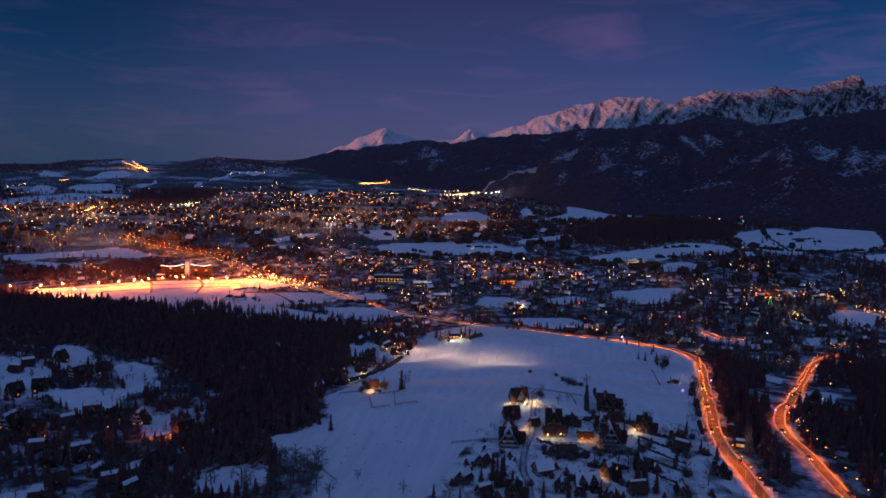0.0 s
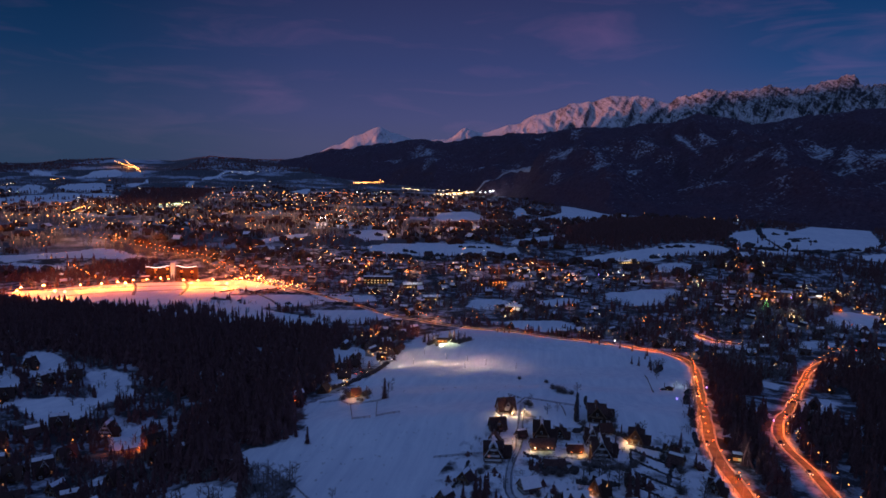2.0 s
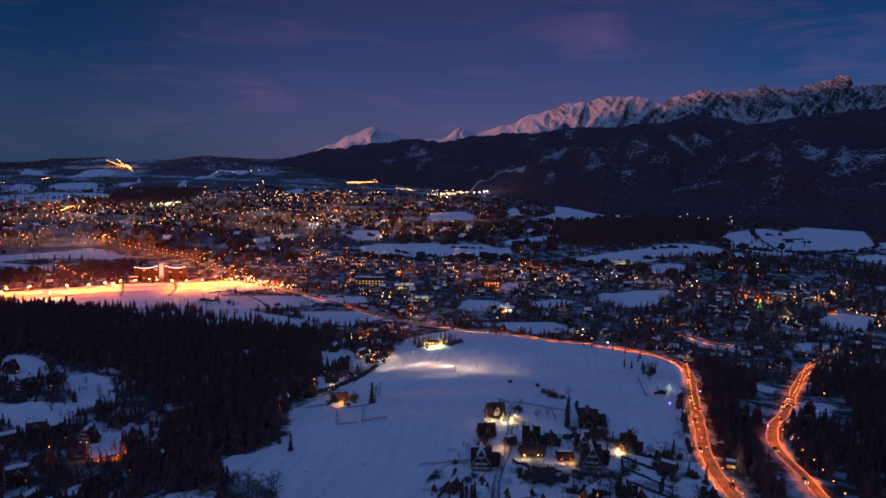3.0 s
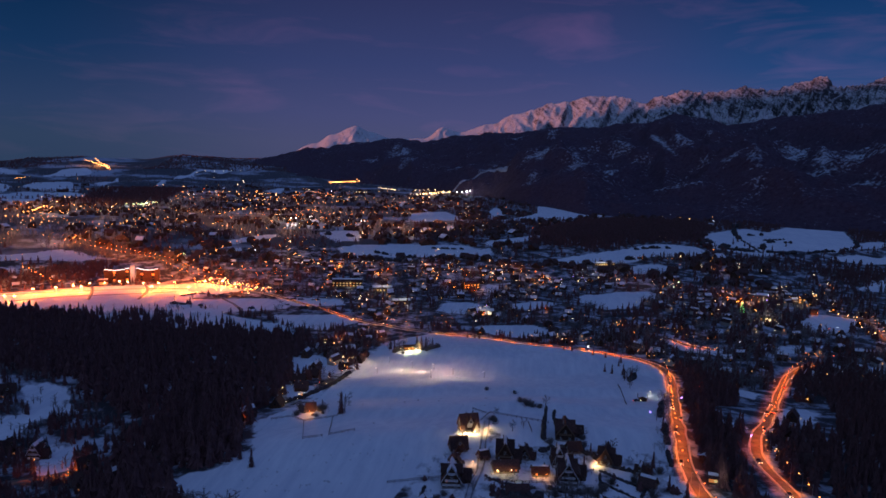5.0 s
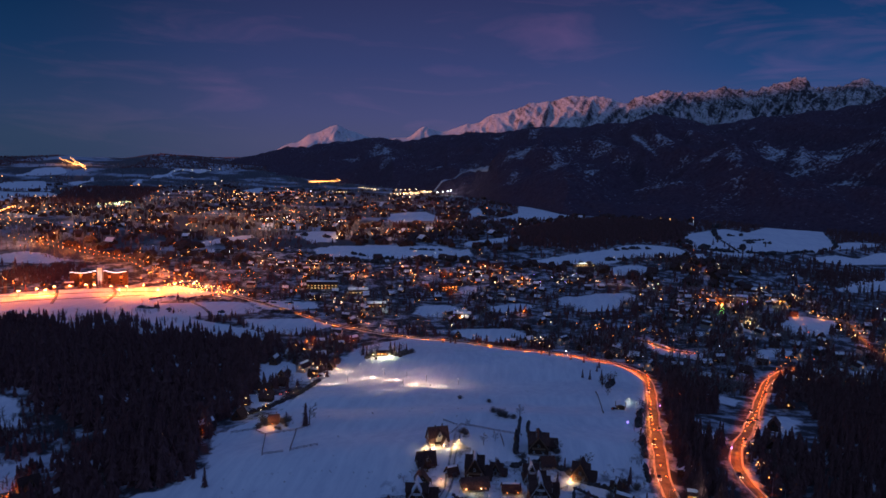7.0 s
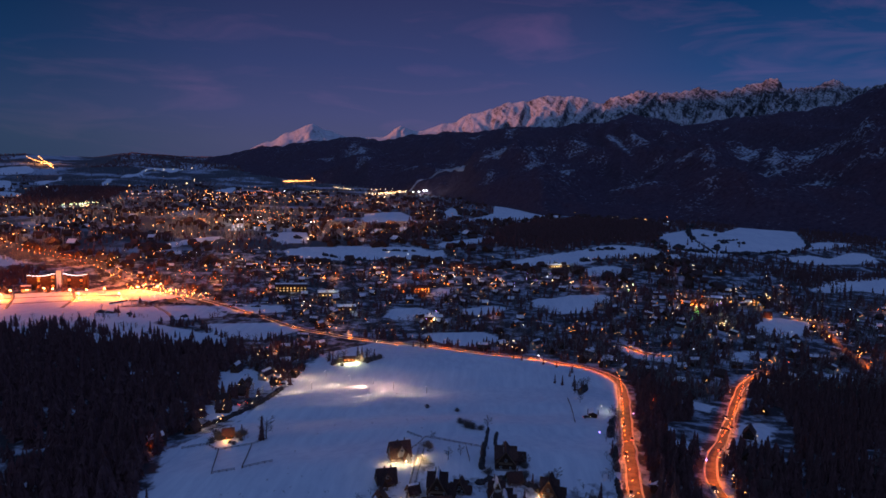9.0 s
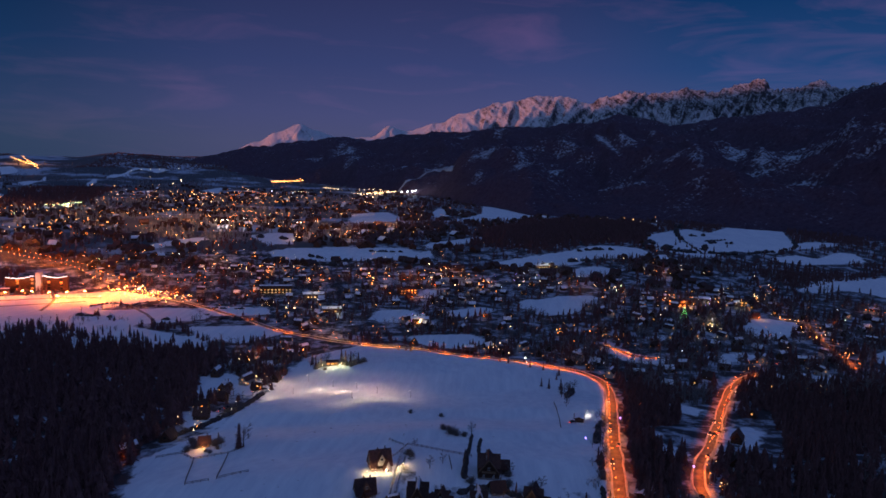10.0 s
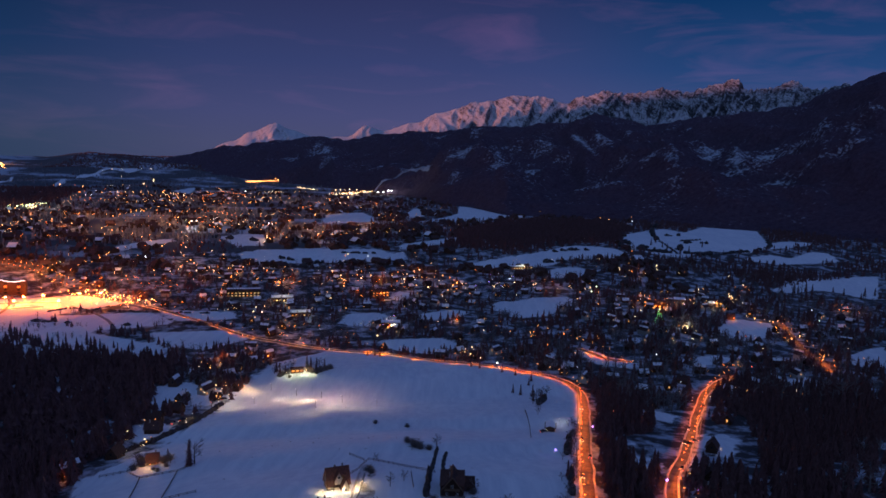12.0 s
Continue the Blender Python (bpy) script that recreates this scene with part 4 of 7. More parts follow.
# single spruces before the floodlit field
x, y = np.array([(-230, 729), (-226, 741), (-233, 744), (-238, 738), (-222, 744), (-219, 722), (-212, 726), (-225, 735), (-207, 718), (-215, 732), (-272, 720), (-241, 712), (-176, 722), (-154, 715), (-116, 711), (-165, 730), (-140, 722), (-128, 716), (-100, 705), (-190, 712), (-200, 728), (-258, 716)], float).T
x, y = np.concatenate([x, x + rng.normal(0, 8, len(x))]), np.concatenate([y - 14, y - rng.uniform(20, 60, len(y))])
wood("outlying_spruces", tree_rows(x, y, 7, 15), SPRUCES, NEEDLES, "tall dark spruces before the floodlit snow")
# village in the hollow
x, y = fill(VILLAGE, 4600)
keep = free(x, y, 5) & clumped(x, y, 30, 68, -0.45)
wood("village_spruces", tree_rows(x[keep], y[keep], 3, 8, 0.28), SPRUCES, NEEDLES, "dark spruces round the houses of the hollow")
x, y = fill(VILLAGE, 3200)
keep = (free(x, y, 5) & clumped(x, y, 40, 69, -0.1)) | (in_open(x, y) & (road_gap(x, y) > 5) & clumped(x, y, 16, 79, 0.3))
wood("village_bare_trees", tree_rows(x[keep], y[keep], 3, 7, 1.0), FAR_BARES, TWIGS, "leafless garden trees round the houses of the hollow")
x, y = fill(GARDENS, 1400)
keep = free(x, y, 3) & clumped(x, y, 18, 70, -0.1) & (y < 335) & ~((np.abs(x - 85) < 12) & (y > 350))
wood("garden_bare_trees", tree_rows(x[keep], y[keep], 0.8, 3.8, 1.0), BARES, TWIGS, "leafless garden trees and shrubs between chalets")
x, y = fill(GARDENS, 520)
keep = free(x, y, 4) & clumped(x, y, 14, 74, 0.12) & (y < 312)
wood("garden_shrubs", tree_rows(x[keep], y[keep], 1.2, 4.5, 0.7), SPRUCES, NEEDLES, "dark evergreen shrubs and hedges between chalets")
x, y = fill(np.array([(-80, 305), (-50, 318), (-40, 300), (-30, 262), (-60, 250), (-85, 280)], float), 260)
bare = (np.array([(-76, 334), (-50, 338), (-40, 300), (-46, 291), (-62, 308)], float), np.array([(-94, 298), (-66, 298), (-60, 276), (-90, 280)], float))
keep = ~within(x, y, bare[0]) & ~within(x, y, bare[1]) & (x < -38 + 0.25 * (y - 280))
wood("slope_edge_trees", tree_rows(x[keep], y[keep], 4, 9, 1.0), BARES, TWIGS, "grey leafless trees at the edge of the slope")
# shrubs along the main road
line = np.array([tuple(p) for p in spline([(145, 330), (160, 365), (172, 398), (190, 435), (196, 458)], 4.0)])
x, y = (np.repeat(line, 2, axis=0) + rng.normal(0, 2.2, (len(line) * 2, 2))).T
wood("roadside_shrubs", tree_rows(x, y, 3, 6, 1.1), BARES, TWIGS, "leafless shrubs along the verge of the road")
# the wood's ragged edge above the open slope
x, y = fill(np.array([(-100, 262), (-94, 320), (-58, 333), (-50, 352), (-58, 390), (-72, 398), (-74, 416), (-56, 428), (-50, 440), (-66, 450), (-100, 400), (-112, 330), (-104, 290)], float), 420)
keep = ~in_open(x, y) & (np.hypot(x + 58, y - 402) > 7)
wood("forest_edge", tree_rows(x[keep], y[keep], 7, 13, 0.28), SPRUCES, NEEDLES, "dark spruces at the ragged edge of the forest")


# ---- houses ----
def gable_walls(L, W, h, rise, ox=0.0):
    """Walls of a gabled block along x, closed by its gables."""
    bm = bmesh.new()
    p = [(-L / 2, -W / 2), (L / 2, -W / 2), (L / 2, W / 2), (-L / 2, W / 2)]
    lo = [bm.verts.new((x + ox, y, -1.5)) for x, y in p]
    hi = [bm.verts.new((x + ox, y, h)) for x, y in p]
    a, b = bm.verts.new((-L / 2 + ox, 0, h + rise)), bm.verts.new((L / 2 + ox, 0, h + rise))
    for i, j in ((0, 1), (2, 3)):
        bm.faces.new((lo[i], lo[j], hi[j], hi[i]))
    bm.faces.new((lo[1], lo[2], hi[2], b, hi[1]))
    bm.faces.new((lo[3], lo[0], hi[0], a, hi[3]))
    return bm


def slab(bm, a, b, c, d, t):
    """A thick four-cornered sheet."""
    v = [Vector(q) for q in (a, b, c, d)]
    n = (v[1] - v[0]).cross(v[3] - v[0]).normalized() * t
    lo, hi = [bm.verts.new(q) for q in v], [bm.verts.new(q + n) for q in v]
    bm.faces.new(lo[::-1])
    bm.faces.new(hi)
    for i in range(4):
        j = (i + 1) % 4
        bm.faces.new((lo[i], lo[j], hi[j], hi[i]))


def gable_roof(L, W, h, rise, over, t, lift=0.0, cut=1.0):
    """Two roof sheets with overhang; cut shortens them from the eaves up."""
    bm = bmesh.new()
    k = rise / (W / 2)
    e, y = L / 2 + over * cut, (W / 2 + over) * cut
    zt, zb = h + rise + lift, h + rise + lift - k * y
    slab(bm, (-e, -y, zb), (e, -y, zb), (e, 0.0, zt), (-e, 0.0, zt), t)
    slab(bm, (e, y, zb), (-e, y, zb), (-e, 0.0, zt), (e, 0.0, zt), t)
    return bm


def turned(bm, m):
    bmesh.ops.transform(bm, matrix=m, verts=bm.verts)
    return bm


def bargeboard(W, h, rise, over, width):
    """The pair of boards that edges a gable, in the plane x = 0."""
    bm = bmesh.new()
    k = rise / (W / 2)
    y = W / 2 + over
    for s in (-1, 1):
        a, b = Vector((0, 0, h + rise)), Vector((0, s * y, h + rise - k * y))
        v = [bm.verts.new(p + Vector((dx, 0, dz))) for p in (a, b) for dx in (-0.05, 0.05) for dz in (-width, 0.27)]
        for q in ((0, 1, 5, 4), (2, 3, 7, 6), (0, 2, 6, 4), (1, 3, 7, 5), (4, 5, 7, 6)):
            bm.faces.new([v[i] for i in q])
    bmesh.ops.recalc_face_normals(bm, faces=bm.faces)
    return bm


def window(parent, at, face, w, h, pane, frame_mat):
    """A framed window on a wall; face: turn about z in degrees, 0 looks to -y."""
    m = Matrix.Translation(at) @ pose(0, 0, 0, 0, 0, face)
    bm = bmesh.new()
    b = 0.12
    for x0, x1, z0, z1 in ((-w / 2 - b, w / 2 + b, -h / 2 - b, -h / 2), (-w / 2 - b, w / 2 + b, h / 2, h / 2 + b), (-w / 2 - b, -w / 2, -h / 2, h / 2), (w / 2, w / 2 + b, -h / 2, h / 2), (-0.04, 0.04, -h / 2, h / 2)):
        box(bm, x0, x1, -0.10, 0.05, z0, z1)
    f = part("window", turned(bm, m), frame_mat, parent)
    bm = box(bmesh.new(), -w / 2, w / 2, -0.05, 0.03, -h / 2, h / 2)
    part("pane", turned(bm, m), pane, f)


WHITE_TRIM = surface("white_trim", (0.60, 0.60, 0.60), (0.75, 0.75, 0.74), 0.6, 3.0, 20.0, 0.1)


def chalet(label, L, W, h, rise, wall, roof, snow, lit, seed, group, dormer=True, balcony=True, trim=None):
    """A highland chalet: stone foot, timber walls, steep gabled roof with cross gables, chimney, balcony and windows."""
    rnd = random.Random(seed)
    trim = trim or PALE_TIMBER
    if dormer:
        h, rise = h * 0.84, rise * 1.18
    top = tagged(new("chalet"), label, "house", group)
    part("foundation", box(bmesh.new(), -L / 2 - 0.12, L / 2 + 0.12, -W / 2 - 0.12, W / 2 + 0.12, -2.0, 0.9), STONE, top)
    part("wall", gable_walls(L, W, h, rise), wall, top)
    r = part("roof", gable_roof(L, W, h, rise, 0.9, 0.25), roof, top)
    if snow:
        part("snow_cover", gable_roof(L, W, h, rise, 0.8, 0.14, 0.36, snow), ROOF_SNOW, r, "patchy snow left on the roof")
    k = rise / (W / 2)
    zz = dr = 0
    for off in ((-0.24, 0.26) if dormer and L > 14 else (0.0,) if dormer else ()):
        dw = min(W * 0.55, L * 0.36)
        dr = dw / 2 * k * 1.05
        zz = h + rise * 0.86 - dr
        m = pose(L * off, 0, 0, 0, 0, 90)
        part("cross_gable", turned(gable_walls(W * 1.12, dw, zz, dr), m), wall, top)
        part("cross_roof", turned(gable_roof(W * 1.12, dw, zz, dr, 0.6, 0.2), m), roof, top)
        for s in (-1, 1):
            part("bargeboard", turned(bargeboard(dw, zz, dr, 0.6, 0.22), m @ pose(s * (W * 0.56 + 0.6), 0, 0)), trim, top)
            window(top, (L * off, s * W * 0.56, zz + dr * 0.2), 90 + 90 * s, dw * 0.35, 1.5, DARK_PANE if rnd.random() > lit else WARM_PANE, WHITE_TRIM)
    if dormer:
        # a lower wing at right angles
        side = 1 if seed % 2 else -1
        m = pose(L * 0.22 * side, -W * 0.62, 0, 0, 0, 90)
        part("wing", turned(gable_walls(W * 0.9, L * 0.34, h * 0.72, rise * 0.62), m), wall, top)
        part("wing_roof", turned(gable_roof(W * 0.9, L * 0.34, h * 0.72, rise * 0.62, 0.5, 0.2), m), roof, top)
        window(top, (L * 0.22 * side, -W * 1.07, h * 0.45), 0, 1.6, 1.5, DARK_PANE if rnd.random() > lit else DIM_PANE, WHITE_TRIM)
    for s in (-1, 1):
        part("bargeboard", turned(bargeboard(W, h, rise, 0.9, 0.3), pose(s * (L / 2 + 0.9), 0, 0)), trim, top)
    bm = bmesh.new()
    slab(bm, (-L * 0.30, -W / 2 - 2.6, 2.2), (L * 0.30, -W / 2 - 2.6, 2.2), (L * 0.30, -W / 2, 3.0), (-L * 0.30, -W / 2, 3.0), 0.18)
    for px in (-L * 0.28, L * 0.28):
        box(bm, px - 0.1, px + 0.1, -W / 2 - 2.5, -W / 2 - 2.3, -1.5, 2.25)
    part("porch", bm, roof, top, "lean-to porch on posts")
    for s in (-1, 1):
        bm = box(bmesh.new(), -0.45, 0.45, -0.35, 0.35, h + rise * 0.55, h + rise + 1.1)
        box(bm, -0.55, 0.55, -0.45, 0.45, h + rise + 1.1, h + rise + 1.3)
        if s == 1 or L > 15:
            part("chimney", turned(bm, pose(s * L * 0.27, W * 0.13, 0)), STONE, top)
        else:
            bm.free()
    panes = lambda: (WARM_PANE if rnd.random() < 0.4 else DIM_PANE) if rnd.random() < lit else DARK_PANE
    n = max(2, int(L / 4))
    for z in [1.9] + ([4.6] if h > 5 else []):
        for i in range(n):
            x = (i + 0.5) / n * L - L / 2
            window(top, (x, -W / 2, z), 0, 1.2, 1.4, panes(), WHITE_TRIM)
            window(top, (x, W / 2, z), 180, 1.2, 1.4, panes(), WHITE_TRIM)
        for s in (-1, 1):
            for y in (-W / 4, W / 4):
                window(top, (s * L / 2, y, z), 90 * s, 1.1, 1.4, panes(), WHITE_TRIM)
    for s in (-1, 1):
        window(top, (s * L / 2, 0, h + rise * 0.25), 90 * s, 1.3, 1.5, DARK_PANE, WHITE_TRIM)
    if balcony:
        for s, zb, w in [(s, zb, w) for s in (-1, 1) for zb, w in (((h, 0.36), (h - 2.6, 0.48), (h + rise * 0.45, 0.2)) if trim is WHITE_TRIM else ((h, 0.36),))]:
            bm = box(bmesh.new(), 0, 1.2, -W * w, W * w, zb - 0.35, zb - 0.15)
            for i in range(9):
                y = -W * w + i / 8 * W * w * 2
                box(bm, 1.08, 1.18, y - 0.05, y + 0.05, zb - 0.15, zb + 0.75)
            box(bm, 1.06, 1.2, -W * w, W * w, zb + 0.55, zb + 0.87)
            part("balcony", turned(bm, pose(s * L / 2, 0, 0, 0, 0, 0 if s > 0 else 180)), WHITE_TRIM if trim is WHITE_TRIM else PALE_TIMBER, top)
    bm = box(bmesh.new(), -0.55, 0.55, -0.08, 0.06, 0.3, 2.4)
    part("door", turned(bm, pose(L * 0.2, -W / 2 - 0.05, 0)), TIMBER, top, "brown panelled door")
    return top


def cottage(label, L, W, h, rise, wall, roof, snow, lit, seed, group):
    """A plainer house farther down the valley."""
    rnd = random.Random(seed)
    top = tagged(new("house"), label, "house", group)
    part("wall", gable_walls(L, W, h, rise), wall, top)
    r = part("roof", gable_roof(L, W, h, rise, 0.7, 0.25), roof, top)
    if snow:
        part("snow_cover", gable_roof(L, W, h, rise, 0.6, 0.16, 0.34, snow), ROOF_SNOW, r, "snow lying on the roof")
    part("chimney", turned(box(bmesh.new(), -0.45, 0.45, -0.4, 0.4, h + rise * 0.5, h + rise + 1.0), pose(L * 0.2, W * 0.12, 0)), STONE, top)
    for i, x in enumerate((-L * 0.28, L * 0.28)):
        pane = (WARM_PANE if rnd.random() < 0.5 else DIM_PANE) if rnd.random() < lit else DARK_PANE
        part("window", box(bmesh.new(), x - 0.8, x + 0.8, -W / 2 - 0.06, -W / 2 + 0.1, 1.2, 2.7), pane, top)
    for s in (-1, 1):
        pane = (WARM_PANE if rnd.random() < 0.5 else DIM_PANE) if rnd.random() < lit else DARK_PANE
        part("window", box(bmesh.new(), s * L / 2 - 0.08, s * L / 2 + 0.08, -0.8, 0.8, h - 0.4, h + 1.1), pane, top)
    return top


SMALL = Matrix.Diagonal((0.62, 0.62, 0.72, 1))


def settle(ob, x, y, turn, scale=SMALL, sink=0.0):
    ob.matrix_basis = pose(x, y, at_ground(x, y) - sink, 0, 0, turn) @ scale
    return ob


CHALETS = "chalets on the knoll"
settle(chalet("chalet with dark peaked roofs over pale floodlit walls", 14, 10, 4.2, 6.5, PLASTER, SHINGLE, 0, 0.08, 1, CHALETS), 57, 356, 12)
settle(chalet("reddish-brown timber chalet with a steep bare roof", 12, 9, 3.4, 5.5, TIMBER, SHINGLE, 0, 0.05, 2, CHALETS), 50, 334, 8)
settle(chalet("narrow brown chalet between two larger ones", 9, 8, 3.2, 4.5, TIMBER, SHINGLE, 0, 0.2, 22, CHALETS, False), 47, 318, 88)
settle(chalet("tall gabled chalet with white balconies facing the slope", 14, 12, 6.0, 7.0, TIMBER, SHINGLE, 0.45, 0.15, 3, CHALETS, trim=WHITE_TRIM), 44, 302, 84)
settle(chalet("dark chalet with many peaked gables", 15, 11, 5.4, 7.0, TIMBER, SHINGLE, 0.15, 0.05, 4, CHALETS), 69.5, 323.5, 80)
settle(chalet("long low guest house with lit windows below its dark roof", 17, 9, 3.2, 3.6, TIMBER, SHINGLE, 0, 0.75, 5, CHALETS, False), 68, 313, 4)
settle(chalet("low annex glowing orange along its front", 11, 7, 2.8, 3.0, TIMBER, SHINGLE, 0.2, 0.9, 6, CHALETS, False, False), 82, 309, -4)
settle(chalet("large dark chalet with lattice gable beside tall trees", 18, 13, 5.4, 6.0, TIMBER, SHINGLE, 0, 0.04, 7, CHALETS), 102, 346, 78)
settle(chalet("dark chalet with a lamp-lit forecourt", 13, 10, 4.4, 6.2, TIMBER, SHINGLE, 0, 0.2, 8, CHALETS), 114, 320, 65)
settle(chalet("big chalet with pale balconies and patchy snow on its roof", 16, 12, 6.0, 7.0, TIMBER, SHINGLE, 0.2, 0.06, 9, CHALETS, trim=WHITE_TRIM), 92, 303, 82)
settle(chalet("narrow peaked chalet with one snowy roof side", 11, 9, 4.4, 7.0, TIMBER, SHINGLE, 0.4, 0.05, 10, CHALETS, trim=WHITE_TRIM), 92, 318, 85)
settle(chalet("small timber cottage beside the field edge", 9, 8, 3.2, 4.5, TIMBER, SHINGLE, 0.3, 0.1, 11, CHALETS, False), 30, 281, 60)
settle(chalet("chalet under a thick white snow roof", 12, 9, 3.4, 4.6, PLASTER, SHINGLE, 0.97, 0.05, 12, CHALETS, False), 55, 273, 20)
settle(chalet("twin-roofed chalet under a thick white snow cover", 15, 9, 3.4, 4.8, TIMBER, SHINGLE, 0.97, 0.05, 13, CHALETS), 71, 261, 2)
settle(chalet("peaked chalet with a lamp beside its porch", 11, 9, 3.8, 5.8, TIMBER, SHINGLE, 0.4, 0.2, 14, CHALETS), 83, 270, 40)
settle(chalet("long dark shed among bare trees", 14, 7, 2.8, 3.0, TIMBER, SHINGLE, 0, 0, 15, CHALETS, False, False), 69, 292, 3)
settle(chalet("brown cottage between garden trees", 10, 8, 3.2, 4.2, TIMBER, SHINGLE, 0.25, 0.1, 18, CHALETS, False), 124, 296, -40)
settle(chalet("small white-roofed cottage on the field edge", 9, 7, 3.0, 4.2, TIMBER, SHINGLE, 0.6, 0, 19, CHALETS, False), 21, 266, 50)
settle(chalet("dark chalet at the foot of the lane", 12, 9, 4.0, 5.0, TIMBER, SHINGLE, 0.15, 0.1, 20, CHALETS), 40, 255, 75)
settle(chalet("dark hut with glowing orange windows among shrubs", 8, 7, 3.0, 4.0, TIMBER, SHINGLE, 0, 0.9, 21, "huts by the ski slope", False), -24, 410, 10)

for n, (px, py, turn, L, W, h, rise, snow) in enumerate(((79, 325, 70, 8, 7, 3, 4.5, 0), (60, 324, 20, 7, 6, 2.6, 3.6, 0.2), (102, 330, 5, 9, 7, 3, 4, 0), (98, 276, 75, 10, 8, 3.4, 4.8, 0.3), (60, 258, 80, 9, 8, 3.2, 4.4, 0.2),
                                                            (28, 254, 30, 9, 7, 3, 4.2, 0.3), (131, 272, 50, 10, 8, 3.4, 4.6, 0.2), (90, 255, 10, 11, 8, 3.6, 4.8, 0.15), (78, 250, 70, 9, 8, 3.2, 4.4, 0.4), (125, 308, 60, 8, 6, 2.8, 3.8, 0.2), (108, 255, 80, 9, 7, 3, 4.2, 0.4))):
    settle(chalet(("small dark timber outbuilding between chalets", "small timber cottage with patches of snow on its roof")[snow > 0.25], L, W, h, rise, TIMBER, SHINGLE, snow, 0.12, 80 + n, CHALETS, n % 3 == 0, False), px, py, turn)

# village in the hollow
TYPES = []
for i, (L, W, h, rise, wall, snow, lit) in enumerate(((13, 9, 3.6, 5.5, TIMBER, 0.0, 0.12), (11, 9, 3.4, 4.8, TIMBER, 0.35, 0.08), (14, 10, 5.4, 6.0, TIMBER, 0.25, 0.2))):
    TYPES.append(chalet(("dark timber house under a steep bare roof", "dark house with snow on its upper roof", "tall timber house with balconies and some lit windows")[i],
                        L, W, h, rise, wall, SHINGLE, snow, lit, 40 + i, "houses in the hollow", i != 1, True, WHITE_TRIM if i == 2 else None))
settle(TYPES[0], -221, 404, 15), settle(TYPES[1], -246, 424, -10), settle(TYPES[2], -152, 374, 88)
HOLLOW = ((-247, 440, 1, 30), (-235, 457, 0, 80), (-212, 431, 2, 60), (-180, 379, 2, 20), (-169, 378, 0, 75), (-187, 365, 1, 40), (-196, 350, 0, 10), (-105, 366, 1, 20),
          (-103, 334, 1, 60), (-113, 334, 0, 10), (-95, 355, 2, 80), (-154, 286, 0, 30), (-143, 300, 1, 70), (-161, 324, 2, 35), (-170, 316, 0, 5), (-132, 288, 1, 30), (-122, 309, 0, 70),
          (-158, 341, 0, 50), (-209, 350, 2, 80), (-203, 447, 0, 20), (-231, 395, 0, 60), (-185, 330, 1, 15), (-262, 410, 0, 40), (-120, 352, 0, 40), (-148, 262, 0, 20), (-118, 274, 1, 60))
for x, y, k, turn in HOLLOW:
    copy_thing(TYPES[k], pose(x, y, at_ground(x, y), 0, 0, turn))

# houses along the forest edge by the slope, along the village road and across the valley
PLAIN = []
for i, (L, W, h, rise, wall, snow, lit) in enumerate(((12, 9, 3.4, 4.6, TIMBER, 0.8, 0.25), (14, 10, 4.6, 5.2, TIMBER, 0.45, 0.4), (10, 8, 3.2, 4.4, TIMBER, 0.0, 0.3), (16, 10, 5.6, 4.6, PLASTER, 0.3, 0.55), (13, 9, 4.0, 5.0, TIMBER, 0.0, 0.1))):
    PLAIN.append(cottage(("timber house under a white snow roof", "two-storey timber house with lit windows and patchy snow", "small dark timber house with a bare roof",
                          "larger pale guest house with rows of lit windows", "dark timber house with a bare steep roof")[i], L, W, h, rise, wall, SHINGLE, snow, lit, 60 + i, "houses across the valley"))
EDGE = ((-38, 600), (-16, 645), (2, 632), (-22, 556), (-33, 515), (-36, 468), (-45, 429), (-58, 406), (-3, 560), (-14, 542), (-45, 576), (-28, 580), (-30, 622), (12, 655), (-8, 612), (-40, 490), (-34, 540),
        (248, 399), (295, 458), (207, 333), (318, 552), (203, 318), (216, 349), (300, 540), (262, 490), (392, 560), (345, 575))
spots = [(x, y, (1, 2, 4, 4)[rng.integers(0, 4)], rng.uniform(0, 180)) for x, y in EDGE]
TAKEN = [(x, y) for x, y, *_ in spots]
x, y = ring_points(4200, -26, 40, 560, 1080)
ok = free(x, y, 11) & clumped(x, y, 110, 71, -0.2) & (y > 520)
for px, py in zip(x[ok], y[ok]):
    if len(TAKEN) < 268 and not within(px, py, FOREST) and not (px < -45 and py < 790) and not (px < -120 and py < 890) and min(math.hypot(px - a, py - b) for a, b in TAKEN) > 17:
        TAKEN.append((px, py))
        spots.append((px, py, rng.integers(0, 5), rng.uniform(0, 180)))
PORCHES = []
for n, (px, py, k, turn) in enumerate(spots):
    if rng.random() < 0.6:
        PORCHES.append((px + rng.uniform(-5, 5), py - rng.uniform(5, 7)))
    if n < 5:
        settle(PLAIN[n], px, py, turn)
    else:
        copy_thing(PLAIN[k], pose(px, py, at_ground(px, py), 0, 0, turn))


def lamp(name, kind, at, power, color, radius=0.3, aim=None, cone=100, blend=0.6):
    d = bpy.data.lights.new(name, kind)
    d.energy, d.color = power, color
    d.shadow_soft_size = radius
    ob = new(name, d)
    if aim is None:
        ob.location = at
    else:
        d.spot_size, d.spot_blend = radians(cone), blend
        ob.matrix_world = look(at, aim)
    return ob


LIT_KNOTS = []


